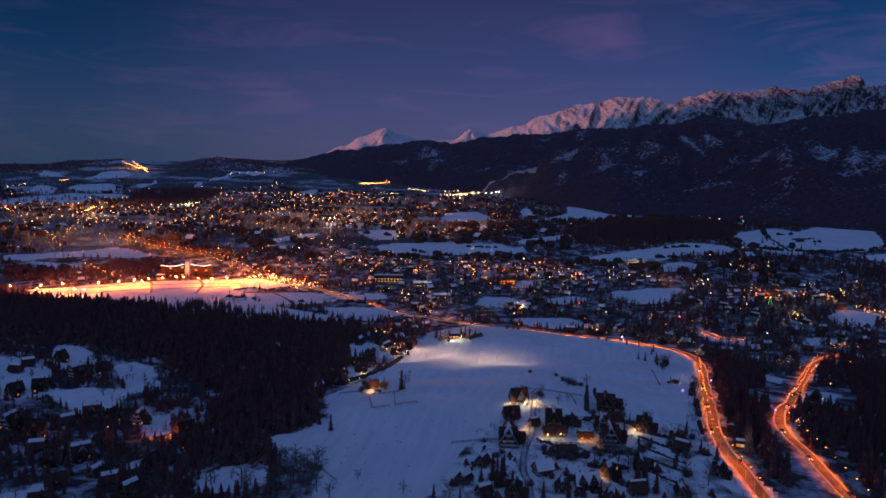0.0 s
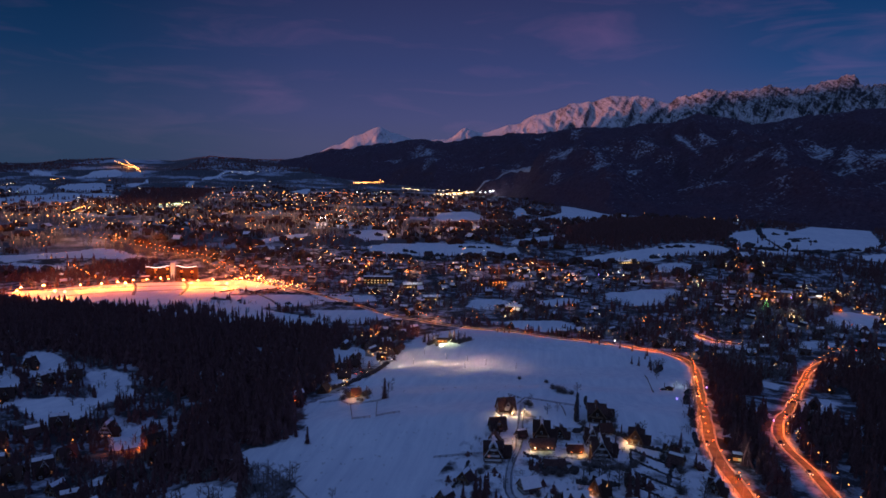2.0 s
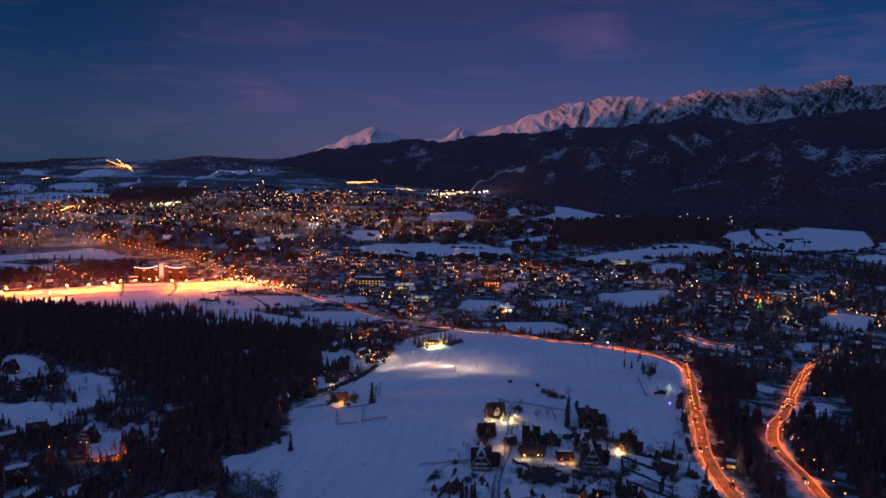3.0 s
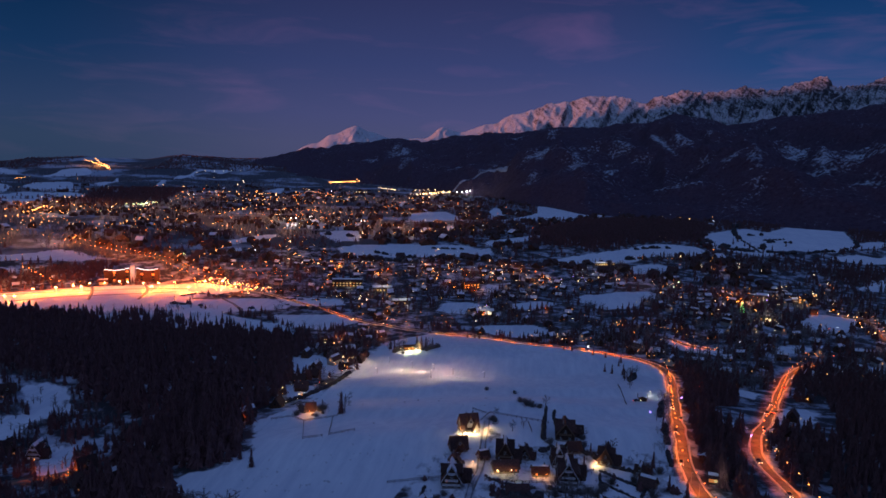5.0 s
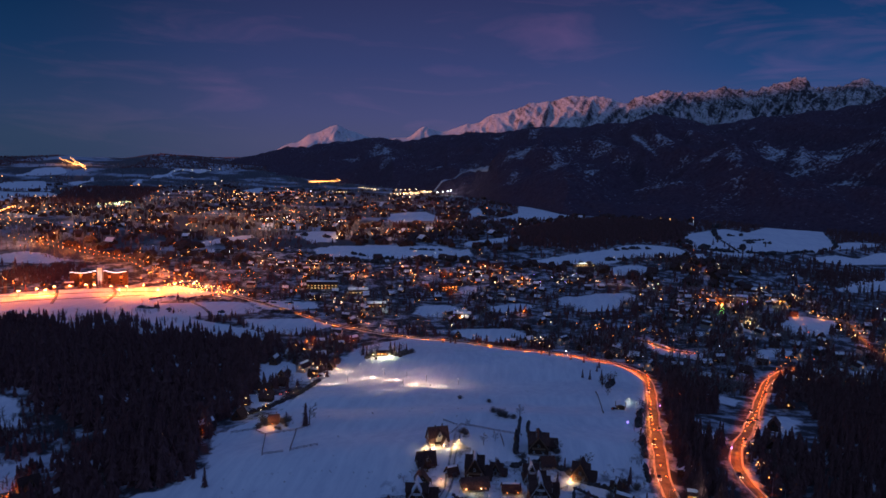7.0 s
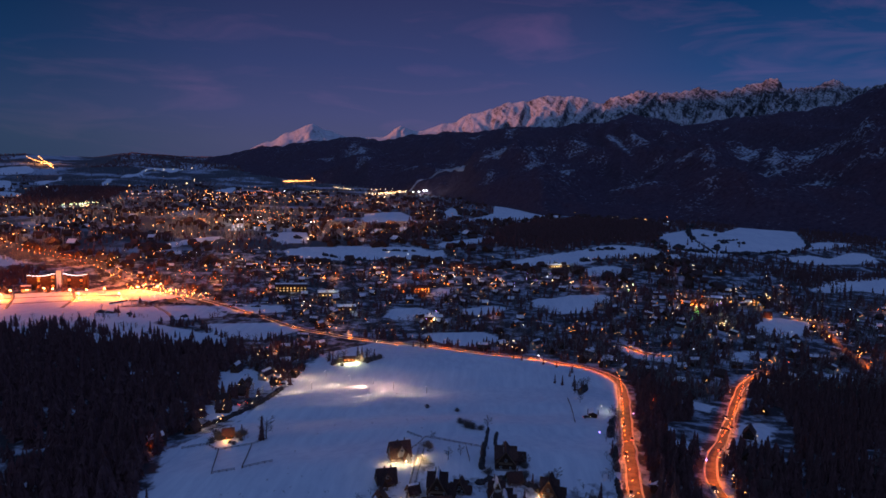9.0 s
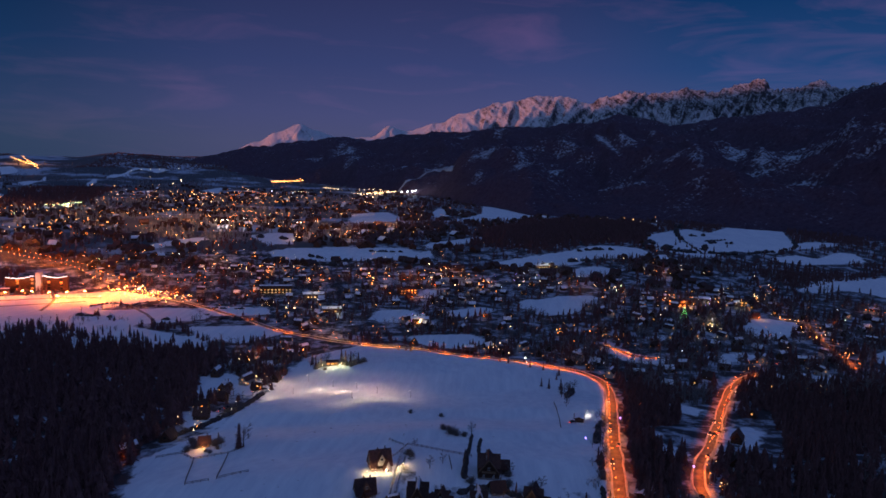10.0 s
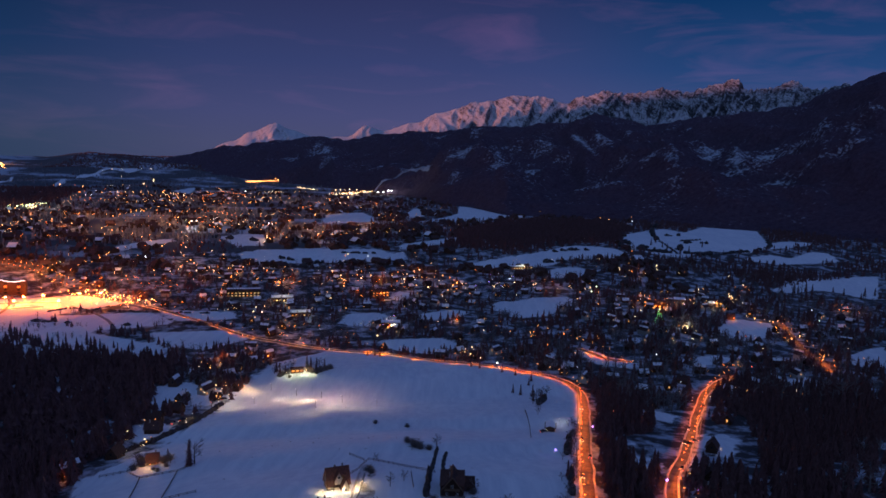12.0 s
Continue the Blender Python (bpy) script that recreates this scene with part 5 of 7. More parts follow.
# ---- the far town: houses and lights beyond counting ----
def plain_block():
    """A gabled house of one metre: walls (0), roof (1)."""
    v = np.array([(-.5, -.5, -.2), (.5, -.5, -.2), (.5, .5, -.2), (-.5, .5, -.2), (-.5, -.5, .5), (.5, -.5, .5), (.5, .5, .5), (-.5, .5, .5), (-.5, 0, 1), (.5, 0, 1),
                  (-.56, -.6, .42), (.56, -.6, .42), (.56, .6, .42), (-.56, .6, .42), (-.56, 0, 1.04), (.56, 0, 1.04)], float)
    f = [(0, 1, 5), (0, 5, 4), (2, 3, 7), (2, 7, 6), (1, 2, 6), (1, 6, 5), (5, 6, 9), (3, 0, 4), (3, 4, 7), (7, 4, 8), (10, 11, 15), (10, 15, 14), (12, 13, 14), (12, 14, 15)]
    return v, np.array(f), [0] * 10 + [1] * 4


def town_houses(name, x, y, roof, label):
    v, f, ids = plain_block()
    rows = np.stack([x, y, land(x, y), rng.uniform(8, 14, len(x)), rng.uniform(6, 10, len(x)), rng.uniform(0, 3.14, len(x))], -1)
    vv, ff = strewn((v, f), rows)
    tagged(soup(name, vv, ff, None, False, (TIMBER, roof), np.tile(ids, len(x))), label, "town houses", kind="stuff")


x, y = ring_points(4300, -36, 30, 1060, 2900)
keep = ~in_open(x, y) & clumped(x, y, 240, 72, -0.25) & ~before_road(x, y) & (road_gap(x, y) > 14) & (wooded_at(x, y) < land(x, y)) & ~within(x, y, BELT)
x, y = x[keep], y[keep]
town_houses("town_houses", x[::40], y[::40], ROOF_SNOW, "distant town houses under snowy roofs")
town_houses("dark_roofed_town_houses", x[np.arange(len(x)) % 5 > 1], y[np.arange(len(x)) % 5 > 1], SHINGLE, "distant town houses with dark roofs")

GEM = (np.array([(1, 0, 0), (-1, 0, 0), (0, 1, 0), (0, -1, 0), (0, 0, 1), (0, 0, -1)], float),
       np.array([(0, 2, 4), (2, 1, 4), (1, 3, 4), (3, 0, 4), (2, 0, 5), (1, 2, 5), (3, 1, 5), (0, 3, 5)]))


def lights(name, x, y, up, size, hue, label, z=None):
    z = land(x, y) if z is None else z
    rows = np.stack([x, y, z + up, 0.86 * size, 0.86 * size, np.zeros(len(x))], -1)
    v, f = strewn(GEM, rows)
    tagged(soup(name, v, f, HUES[hue]), label, "town lights", kind="stuff")


def town_lights(n, az0, az1, r0, r1, level, size, seed, shares, gap=0):
    """Lamps and lit windows strewn in clusters between r0 and r1."""
    x, y = ring_points(n, az0, az1, r0, r1)
    keep = ~in_open(x, y) & (rough_noise(x / 230, y / 85, 3, seed) > level) & ~within(x, y, FAR_WOOD) & ~before_road(x, y) & (road_gap(x, y) > 16) & (wooded_at(x, y) < land(x, y)) & ~within(x, y, FOREST) & ~within(x, y, BELT)
    x, y = x[keep], y[keep]
    hue = rng.choice(len(shares), len(x), p=np.array([s for _, s in shares]) / sum(s for _, s in shares))
    for i, (name, _) in enumerate(shares):
        at = hue == i
        if at.any():
            far = np.hypot(x[at], y[at])
            lights("town_lights", x[at], y[at], rng.uniform(7, 13, at.sum()), far * size * 0.58 * np.minimum(np.exp(rng.normal(-0.35, 0.72, at.sum())), 2.6), name, f"scattered {name} street lamps and windows of the town")


FAR_MIX = (("orange", 32), ("amber", 34), ("warm", 24), ("white", 5), ("green", 2), ("red", 2))
town_lights(2300, -36, 8, 1060, 2100, 0.10, 0.00044, 81, FAR_MIX)
town_lights(600, -32, 4, 2000, 2700, 0.05, 0.00052, 87, FAR_MIX)
town_lights(600, -8, 26, 1100, 2000, -0.05, 0.00046, 82, FAR_MIX)
town_lights(420, -20, 38, 820, 1150, -0.05, 0.00046, 83, (("orange", 50), ("amber", 28), ("warm", 12), ("white", 6), ("violet", 2), ("green", 1)))
town_lights(260, -4, 44, 560, 830, -0.05, 0.00046, 84, (("orange", 40), ("amber", 26), ("warm", 20), ("white", 9), ("violet", 2), ("red", 1)))
town_lights(60, -36, 4, 2600, 4300, 0.15, 0.00045, 85, FAR_MIX)
# the brightest knots of lamps: where, half width, half depth, how many, which colours
KNOTS = ((-38, 455, 8, 25, 14, "wa"), (-15, 545, 12, 18, 14, "wa"), (-56, 1020, 99, 24, 45, "oaw"), (-169, 986, 6, 14, 6, "o"), (-131, 964, 22, 16, 16, "o"), (10, 981, 36, 23, 22, "oa"), (84, 994, 40, 40, 34, "oaw"), (141, 988, 40, 45, 34, "oaw"), (195, 1018, 38, 65, 26, "oaw"),
         (225, 960, 32, 24, 20, "awo"), (279, 968, 28, 31, 22, "wsv"), (352, 956, 41, 24, 16, "ow"), (400, 929, 8, 16, 8, "wg"), (514, 1023, 46, 60, 18, "ow"), (437, 850, 17, 45, 16, "ao"), (466, 822, 14, 50, 8, "sv"), (555, 911, 17, 35, 9, "aw"))
NEAR_KNOTS = ((404, 697, 19, 26, 14, "w"), (286, 696, 13, 24, 9, "oa"), (253, 713, 12, 22, 9, "oa"), (372, 572, 10, 8, 9, "o"), (290, 502, 12, 16, 8, "wso"), (194, 323, 5, 5, 7, "aw"), (203, 346, 4, 4, 4, "wa"), (78, 726, 12, 15, 8, "o"), (124, 777, 10, 20, 9, "wv"), (608, 908, 44, 60, 10, "ow"), (506, 732, 18, 23, 10, "wa"),
              (-18, 836, 34, 40, 12, "w"), (26, 723, 15, 35, 16, "oa"), (266, 611, 16, 28, 9, "oa"), (171, 649, 16, 25, 12, "wa"), (-19, 634, 26, 35, 12, "ao"), (671, 803, 10, 22, 12, "o"), (500, 676, 10, 22, 12, "aw"), (459, 584, 10, 22, 12, "oa"), (295, 598, 10, 22, 8, "oaw"), (563, 862, 10, 22, 12, "aw"))
CODE = {"o": "orange", "a": "amber", "w": "warm", "s": "white", "v": "violet", "g": "green"}
for cx, cy, wide, deep, count, colours in KNOTS + NEAR_KNOTS:
    c = math.hypot(cx, cy)
    u, v = rng.normal(0, 0.55, count) * wide, rng.normal(0, 0.55, count) * deep
    x, y = cx + (u * cy + v * cx) / c, cy + (v * cy - u * cx) / c
    size = c * 0.00040 * np.minimum(np.exp(rng.normal(-0.1, 0.5, count)), 2.0)
    for k, code in enumerate(colours):
        at = np.arange(count) % len(colours) == k
        lights("house_lights", x[at], y[at], rng.uniform(3, 8, at.sum()), size[at], CODE[code], f"{CODE[code]} lamps and windows of a knot of houses")
    if "o" in colours and count > 10:
        LIT_KNOTS.append((cx, cy, count))


def row_of_lights(name, pts, step, up, size, hue, label, both=0.0, height=None):
    x, y = [], []
    for p, q in zip(spline(pts, step), spline(pts, step)[1:]):
        d = (q - p).normalized()
        for s in ((-both, both) if both else (0,)):
            x.append(p.x - d.y * s)
            y.append(p.y + d.x * s)
    x, y = np.array(x), np.array(y)
    lights(name, x, y, up, np.full(len(x), size), hue, label, None if height is None else height(x, y))


row_of_lights("boulevard_lights", [(-200, 935), (-245, 972), (-290, 1022), (-345, 1066), (-410, 1110), (-520, 1170)], 11, 8, 0.52, "amber", "double row of orange lamps along a boulevard", 8)
row_of_lights("street_lights", [(-205, 960), (-150, 1010), (-110, 1060), (-190, 1180), (-330, 1330), (-480, 1450)], 26, 8, 0.75, "amber", "row of amber lamps along a town street")
for hue, step, size, pts in (
        ("amber", 15, 0.75, [(-635, 1192), (-608, 1171), (-561, 1121)]), ("amber", 26, 0.7, [(-575, 1178), (-558, 1199), (-563, 1285)]), ("amber", 24, 0.75, [(-563, 1285), (-514, 1250), (-465, 1250), (-423, 1240)]),
        ("amber", 30, 0.75, [(-436, 1278), (-419, 1350), (-392, 1445), (-349, 1556)]), ("orange", 34, 1.0, [(-573, 2053), (-514, 2011), (-453, 1982)]), ("amber", 17, 0.75, [(-742, 1371), (-708, 1364), (-632, 1358), (-578, 1381)]),
        ("orange", 14, 0.65, [(-374, 1208), (-321, 1202)]), ("amber", 32, 0.9, [(-321, 1483), (-304, 1715), (-269, 1850)]), ("warm", 11, 1.2, [(-120, 2611), (-83, 2604), (-49, 2572)]), ("orange", 26, 1.1, [(-278, 2276), (-249, 2529), (-150, 2255)]),
        ("orange", 26, 0.85, [(-218, 1681), (-161, 1646), (-92, 1501)]), ("warm", 20, 1.5, [(-20, 3050), (48, 2830), (64, 2836)]), ("amber", 20, 1.0, [(-116, 1996), (-84, 2066)]), ("orange", 22, 1.0, [(11, 1806), (49, 1906), (87, 1967)]),
        ("amber", 15, 1.4, [(-1476, 3005), (-1493, 3111), (-1474, 3148)]), ("warm", 26, 1.2, [(-1383, 2453), (-1381, 2518), (-1402, 2611)]), ("warm", 36, 1.5, [(-946, 3693), (-873, 3750), (-794, 3797), (-714, 3846)]),
        ("amber", 16, 1.2, [(-675, 1429), (-677, 1468), (-701, 1554), (-709, 1605)])):
    row_of_lights("street_lights", pts, step, 8, size, hue, f"row of {hue} lamps along a far street of the town")
row_of_lights("stadium_lights", [(-571, 1671), (-544, 1678), (-546, 1736), (-532, 1782)], 14, 10, 0.95, "green", "greenish white floodlights of a sports ground", 4)
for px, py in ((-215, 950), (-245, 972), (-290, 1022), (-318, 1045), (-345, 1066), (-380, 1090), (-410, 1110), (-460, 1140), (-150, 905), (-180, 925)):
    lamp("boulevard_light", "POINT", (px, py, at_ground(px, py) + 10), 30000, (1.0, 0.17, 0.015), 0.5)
# lamps strung along the streets of the town
for k in range(34):
    a, r = radians(rng.uniform(-31, 6)), math.exp(rng.uniform(math.log(1050), math.log(2300)))
    p, d, n = Vector((math.sin(a) * r, math.cos(a) * r)), rng.uniform(0, 6.28), int(rng.integers(6, 16))
    bend = rng.uniform(-0.3, 0.3)
    pts = [p + Vector((math.cos(d + bend * i / n), math.sin(d + bend * i / n))) * (26 * i) for i in range(n)]
    x, y = np.array([q.x for q in pts]), np.array([q.y for q in pts])
    keep = ~in_open(x, y) & (wooded_at(x, y) < land(x, y))
    if keep.sum() > 3:
        lights("street_lights", x[keep], y[keep], 8.0, np.full(keep.sum(), 0.0005 * r), ("orange", "amber", "amber")[k % 3], "row of lamps along a street of the town")

# porch lamps of the houses in the valley
porch = np.array(PORCHES)
pick = rng.random(len(porch))
for hue, a, b in (("orange", 0.0, 0.42), ("amber", 0.42, 0.68), ("warm", 0.68, 0.9), ("white", 0.9, 1.0)):
    at = porch[(pick >= a) & (pick < b)]
    lights("porch_lights", at[:, 0], at[:, 1], 3.0, rng.uniform(0.5, 1.0, len(at)) * np.clip(at[:, 1] / 1700, 0.2, 0.5), hue, f"{hue} porch lamps of valley houses")


# ---- street lamps ----
ORANGE = (1.0, 0.155, 0.004)
def street_lamp(label, height, head_mat, group, reach=1.6, head=0.2):
    top = tagged(new("street_lamp"), label, "street lamp", group)
    part("pole", tube(bmesh.new(), (0, 0, -0.4), (0, 0, height), 0.12, 0.07), METAL, top)
    part("arm", tube(bmesh.new(), (0, 0, height - 0.05), (reach, 0, height + 0.25), 0.06, 0.04), METAL, top)
    bm = globe(bmesh.new(), (0, 0, 0), head, 8)
    turned(bm, Matrix.Translation((reach + 0.2, 0, height + 0.1)) @ Matrix.Diagonal((1.6, 1.0, 0.6, 1)))
    part("head", bm, head_mat, top, "glowing orange lamp head")
    return top


ROADSIDE = street_lamp("tall metal street lamp glowing orange beside the road", 8.5, SODIUM, "street lamps along the roads")


def light_road(line, step, side, power, first, skip=0.0, until=1e9):
    run, prev, n = 0.0, None, 0
    pts = spline(line, 3.0)
    for p, q in zip(pts, pts[1:]):
        run += (q - p).length
        if run < skip or run > until or (prev is not None and run - prev < step):
            continue
        prev = run
        d = (q - p).normalized()
        s = Vector((-d.y, d.x)) * side
        turn = math.degrees(math.atan2(-s.y, -s.x))
        at = p + s * 4.4
        z = at_ground(at.x, at.y)
        m = pose(at.x, at.y, z, 0, 0, turn)
        if first and n == 0:
            ROADSIDE.matrix_basis = m
        else:
            copy_thing(ROADSIDE, m)
        n += 1
        head = m @ Vector((1.9, 0, 8.2))
        lamp("street_light", "SPOT", head, power * rng.uniform(0.45, 1.5), ORANGE, 0.35, head - s.to_3d() * 1.3 - Vector((0, 0, 5)), 84, 1.0)


light_road(ROAD_A, 8.5, 1, 11500, True, 20, 425)
light_road(ROAD_A, 15, 1, 15500, False, 430, 660)
light_road(ROAD_A, 16, 1, 13000, False, 670, 930)
light_road(ROAD_B, 9, -1, 11000, False, 10)
light_road(ROAD_C, 17, 1, 20000, False)
light_road(ROAD_E, 14, 1, 1000, False, 12, 45)
light_road(ROAD_D, 11, 1, 15000, False)


for px, py in [p for p in PORCHES if p[1] > 640][::5][:30]:
    lamp("porch_light", "POINT", (px, py, at_ground(px, py) + 4), 1100, (1.0, 0.24, 0.04), 0.3)


for px, py, count in LIT_KNOTS:
    for k in range(2):
        at = (px + rng.uniform(-9, 9), py + rng.uniform(-12, 12))
        lamp("yard_light", "POINT", (*at, at_ground(*at) + 6), 150 * count, (1.0, 0.27, 0.05), 0.3)


# ---- floodlit field below the hotel ----
def floodlight(label, height, head_mat, group):
    top = tagged(new("floodlight_mast"), label, "floodlight", group)
    part("mast", tube(bmesh.new(), (0, 0, -0.5), (0, 0, height), 0.22, 0.12), METAL, top)
    part("crossbar", box(bmesh.new(), -1.2, 1.2, -0.08, 0.08, height - 0.1, height + 0.1), METAL, top)
    for x in (-0.8, 0, 0.8):
        bm = globe(bmesh.new(), (x, -0.25, height + (0.7 if x == 0 else 0.1)), 0.42, 8)
        part("lamp", bm, head_mat, top, "glowing floodlight")
    return top


FLOOD_HEAD = glowing("sodium_floodlight", (1.0, 0.50, 0.16), 30.0)
MAST = floodlight("tall mast with glowing sodium floodlights over the snow", 6, FLOOD_HEAD, "floodlights of the snow field")
FLOODS = ((-374, 794, 0.9), (-386, 797, 0.6), (-471, 821, 0.5), (-429, 800, 0.7), (-438, 826, 1.0), (-421, 842, 1.2), (-381, 847, 1.2), (-361, 858, 1.5), (-349, 875, 0.8), (-337, 868, 1.0), (-337, 891, 0.15), (-322, 897, 0.12), (-309, 909, 0.08), (-298, 905, 0.08), (-277, 898, 0.25),
          (-260, 876, 1.5), (-260, 901, 0.5), (-243, 908, 1.2), (-218, 879, 1.4), (-209, 918, 0.9), (-188, 920, 0.9))
for i, (px, py, share) in enumerate(FLOODS):
    m = pose(px, py, at_ground(px, py), 0, 0, 10)
    if i:
        copy_thing(MAST, m)
    else:
        MAST.matrix_basis = m
    lamp("flood_light", "POINT", (px, py - 1, at_ground(px, py) + 7.0), 72000 * share, (1.0, 0.165, 0.012), 0.9)
# trodden paths over the floodlit snow
for pts in ([(-448, 838), (-393, 849), (-335, 873), (-279, 894), (-223, 900)], [(-382, 797), (-350, 826), (-293, 851), (-232, 877)], [(-352, 929), (-329, 878), (-307, 812)], [(-286, 929), (-267, 882), (-257, 821)], [(-177, 850), (-147, 800), (-125, 743)]):
    tagged(ribbon("path", pts, 3.2, TRODDEN, 0.15), "trodden dark path across the floodlit snow", "path")
# the crowded crossing beside the floodlit field
a, r = rng.uniform(0, 6.28, 110), np.sqrt(rng.random(110))
x, y = -178 + 58 * r * np.cos(a) * 1.0, 897 + 26 * r * np.sin(a) - 0.45 * 58 * r * np.cos(a)
for hue, k in (("amber", 0), ("warm", 1), ("orange", 2), ("amber", 3)):
    lights("crossing_lights", x[k::4], y[k::4], rng.uniform(2, 8, len(x[k::4])), rng.uniform(0.35, 0.85, len(x[k::4])), hue, f"{hue} lamps and headlights crowded round a crossing")
row_of_lights("car_park_lights", [(-215, 915), (-190, 905), (-160, 895), (-130, 872)], 9, 5, 0.7, "amber", "cluster of amber lights round a crossing", 9)
row_of_lights("car_park_lights", [(-205, 930), (-170, 928)], 12, 6, 0.9, "warm", "cluster of bright lights at a fuel station", 4)


# ---- hotel ----
def hotel():
    top = tagged(new("hotel"), "wide dark hotel with a white central tower and lit roof edge", "hotel")
    for s in (-1, 1):
        bm = bmesh.new()
        n = 6
        rings = []
        for i in range(n + 1):
            x, y, z = 4 + i * 4.6, -((i / n) ** 1.5) * 9, 15.0 - 2.2 * math.sin(math.pi * i / n)
            rings.append([bm.verts.new((s * x, y + dy, zz)) for dy, zz in ((-6, -2), (6, -2), (6, z), (-6, z))])
        for p, q in zip(rings, rings[1:]):
            for k in range(4):
                bm.faces.new((p[k], p[(k + 1) % 4], q[(k + 1) % 4], q[k]))
        bm.faces.new(rings[-1])
        bm.faces.new(rings[0])
        bmesh.ops.recalc_face_normals(bm, faces=bm.faces)
        wing = part("wing", bm, TIMBER, top, "dark wing with balconies")
        for i in range(n):
            x0, x1 = 4 + i * 4.6, 4 + (i + 1) * 4.6
            y = -(((i + 0.5) / n) ** 1.5) * 9 - 6
            z = 15.0 - 2.2 * math.sin(math.pi * (i + 0.5) / n)
            bm = box(bmesh.new(), s * (x0 + 2.3) - 2.4, s * (x0 + 2.3) + 2.4, y - 0.9, y - 0.4, z + 0.05, z + 0.55)
            part("roof_light", bm, HOTEL_LIGHT, wing, "glowing white strip along the roof edge")
            for k in range(4):
                if (i * 5 + k * 3 + (s > 0)) % 3 == 0:
                    bm = box(bmesh.new(), s * (x0 + 2.3) - 1.4, s * (x0 + 2.3) + 1.4, y - 1.2, y - 0.9, 1.5 + k * 3.0, 3.2 + k * 3.0)
                    part("window", bm, (DIM_PANE, DARK_PANE, DARK_PANE)[(i + k) % 3], wing)
    part("tower", box(bmesh.new(), -2.6, 2.6, -8, 6, -2, 17.5), CONCRETE, top, "white tower lit from below")
    part("parapet", box(bmesh.new(), -2.9, 2.9, -8.4, 6.4, 17.5, 18.3), CONCRETE, top)
    return top


HOTEL_LIGHT = glowing("white_roof_strip", (0.92, 0.90, 1.0), 2.2)
settle(hotel(), -303, 940, 10, Matrix.Diagonal((1.0, 1.0, 1.14, 1)))
for s in (-1, 1):
    lamp("tower_light", "SPOT", (-303 + 6 * s, 912, at_ground(-303, 938) + 1), 16000, (0.85, 0.85, 1.0), 0.5, (-303 + 1.5 * s, 932, at_ground(-303, 938) + 16), 60)


# ---- lit ski slope ----
GUN = street_lamp("slope lamp on a pole shining on the ski run", 4.6, WHITE_LAMP, "lamps of the ski slope", 0.6, 0.14)
WARM_WHITE = (1.0, 0.60, 0.36)
SLOPE = ((11, 530, -5, 520, 110000), (20, 556, 2, 551, 90000), (37, 542, 21, 537, 120000), (53, 537, 38, 528, 120000), (66, 525, 41, 496, 190000), (87, 511, 68, 508, 120000))
for i, (px, py, tx, ty, power) in enumerate(SLOPE):
    z = at_ground(px, py)
    m = pose(px, py, z, 0, 0, math.degrees(math.atan2(ty - py, tx - px)))
    if i:
        copy_thing(GUN, m)
    else:
        GUN.matrix_basis = m
    d = Vector((tx - px, ty - py, 0)).normalized()
    lamp("slope_light", "SPOT", (px + d.x, py + d.y, z + 4.4), power * 0.42, WARM_WHITE, 0.25, (px + 0.75 * (tx - px), py + 0.75 * (ty - py), at_ground(tx, ty)), 46, 1.0)
    # fill added high above each pole, for the pink haze over the run
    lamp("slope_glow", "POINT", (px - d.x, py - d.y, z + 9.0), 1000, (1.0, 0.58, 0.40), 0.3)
# one lamp shines across the whole mound
copy_thing(GUN, pose(49, 512, at_ground(49, 512), 0, 0, 60))
lamp("mound_light", "SPOT", (49.5, 513, at_ground(49, 512) + 6.5), 28000, (1.0, 0.52, 0.36), 0.4, (96, 566, at_ground(96, 566)), 80, 1.0)

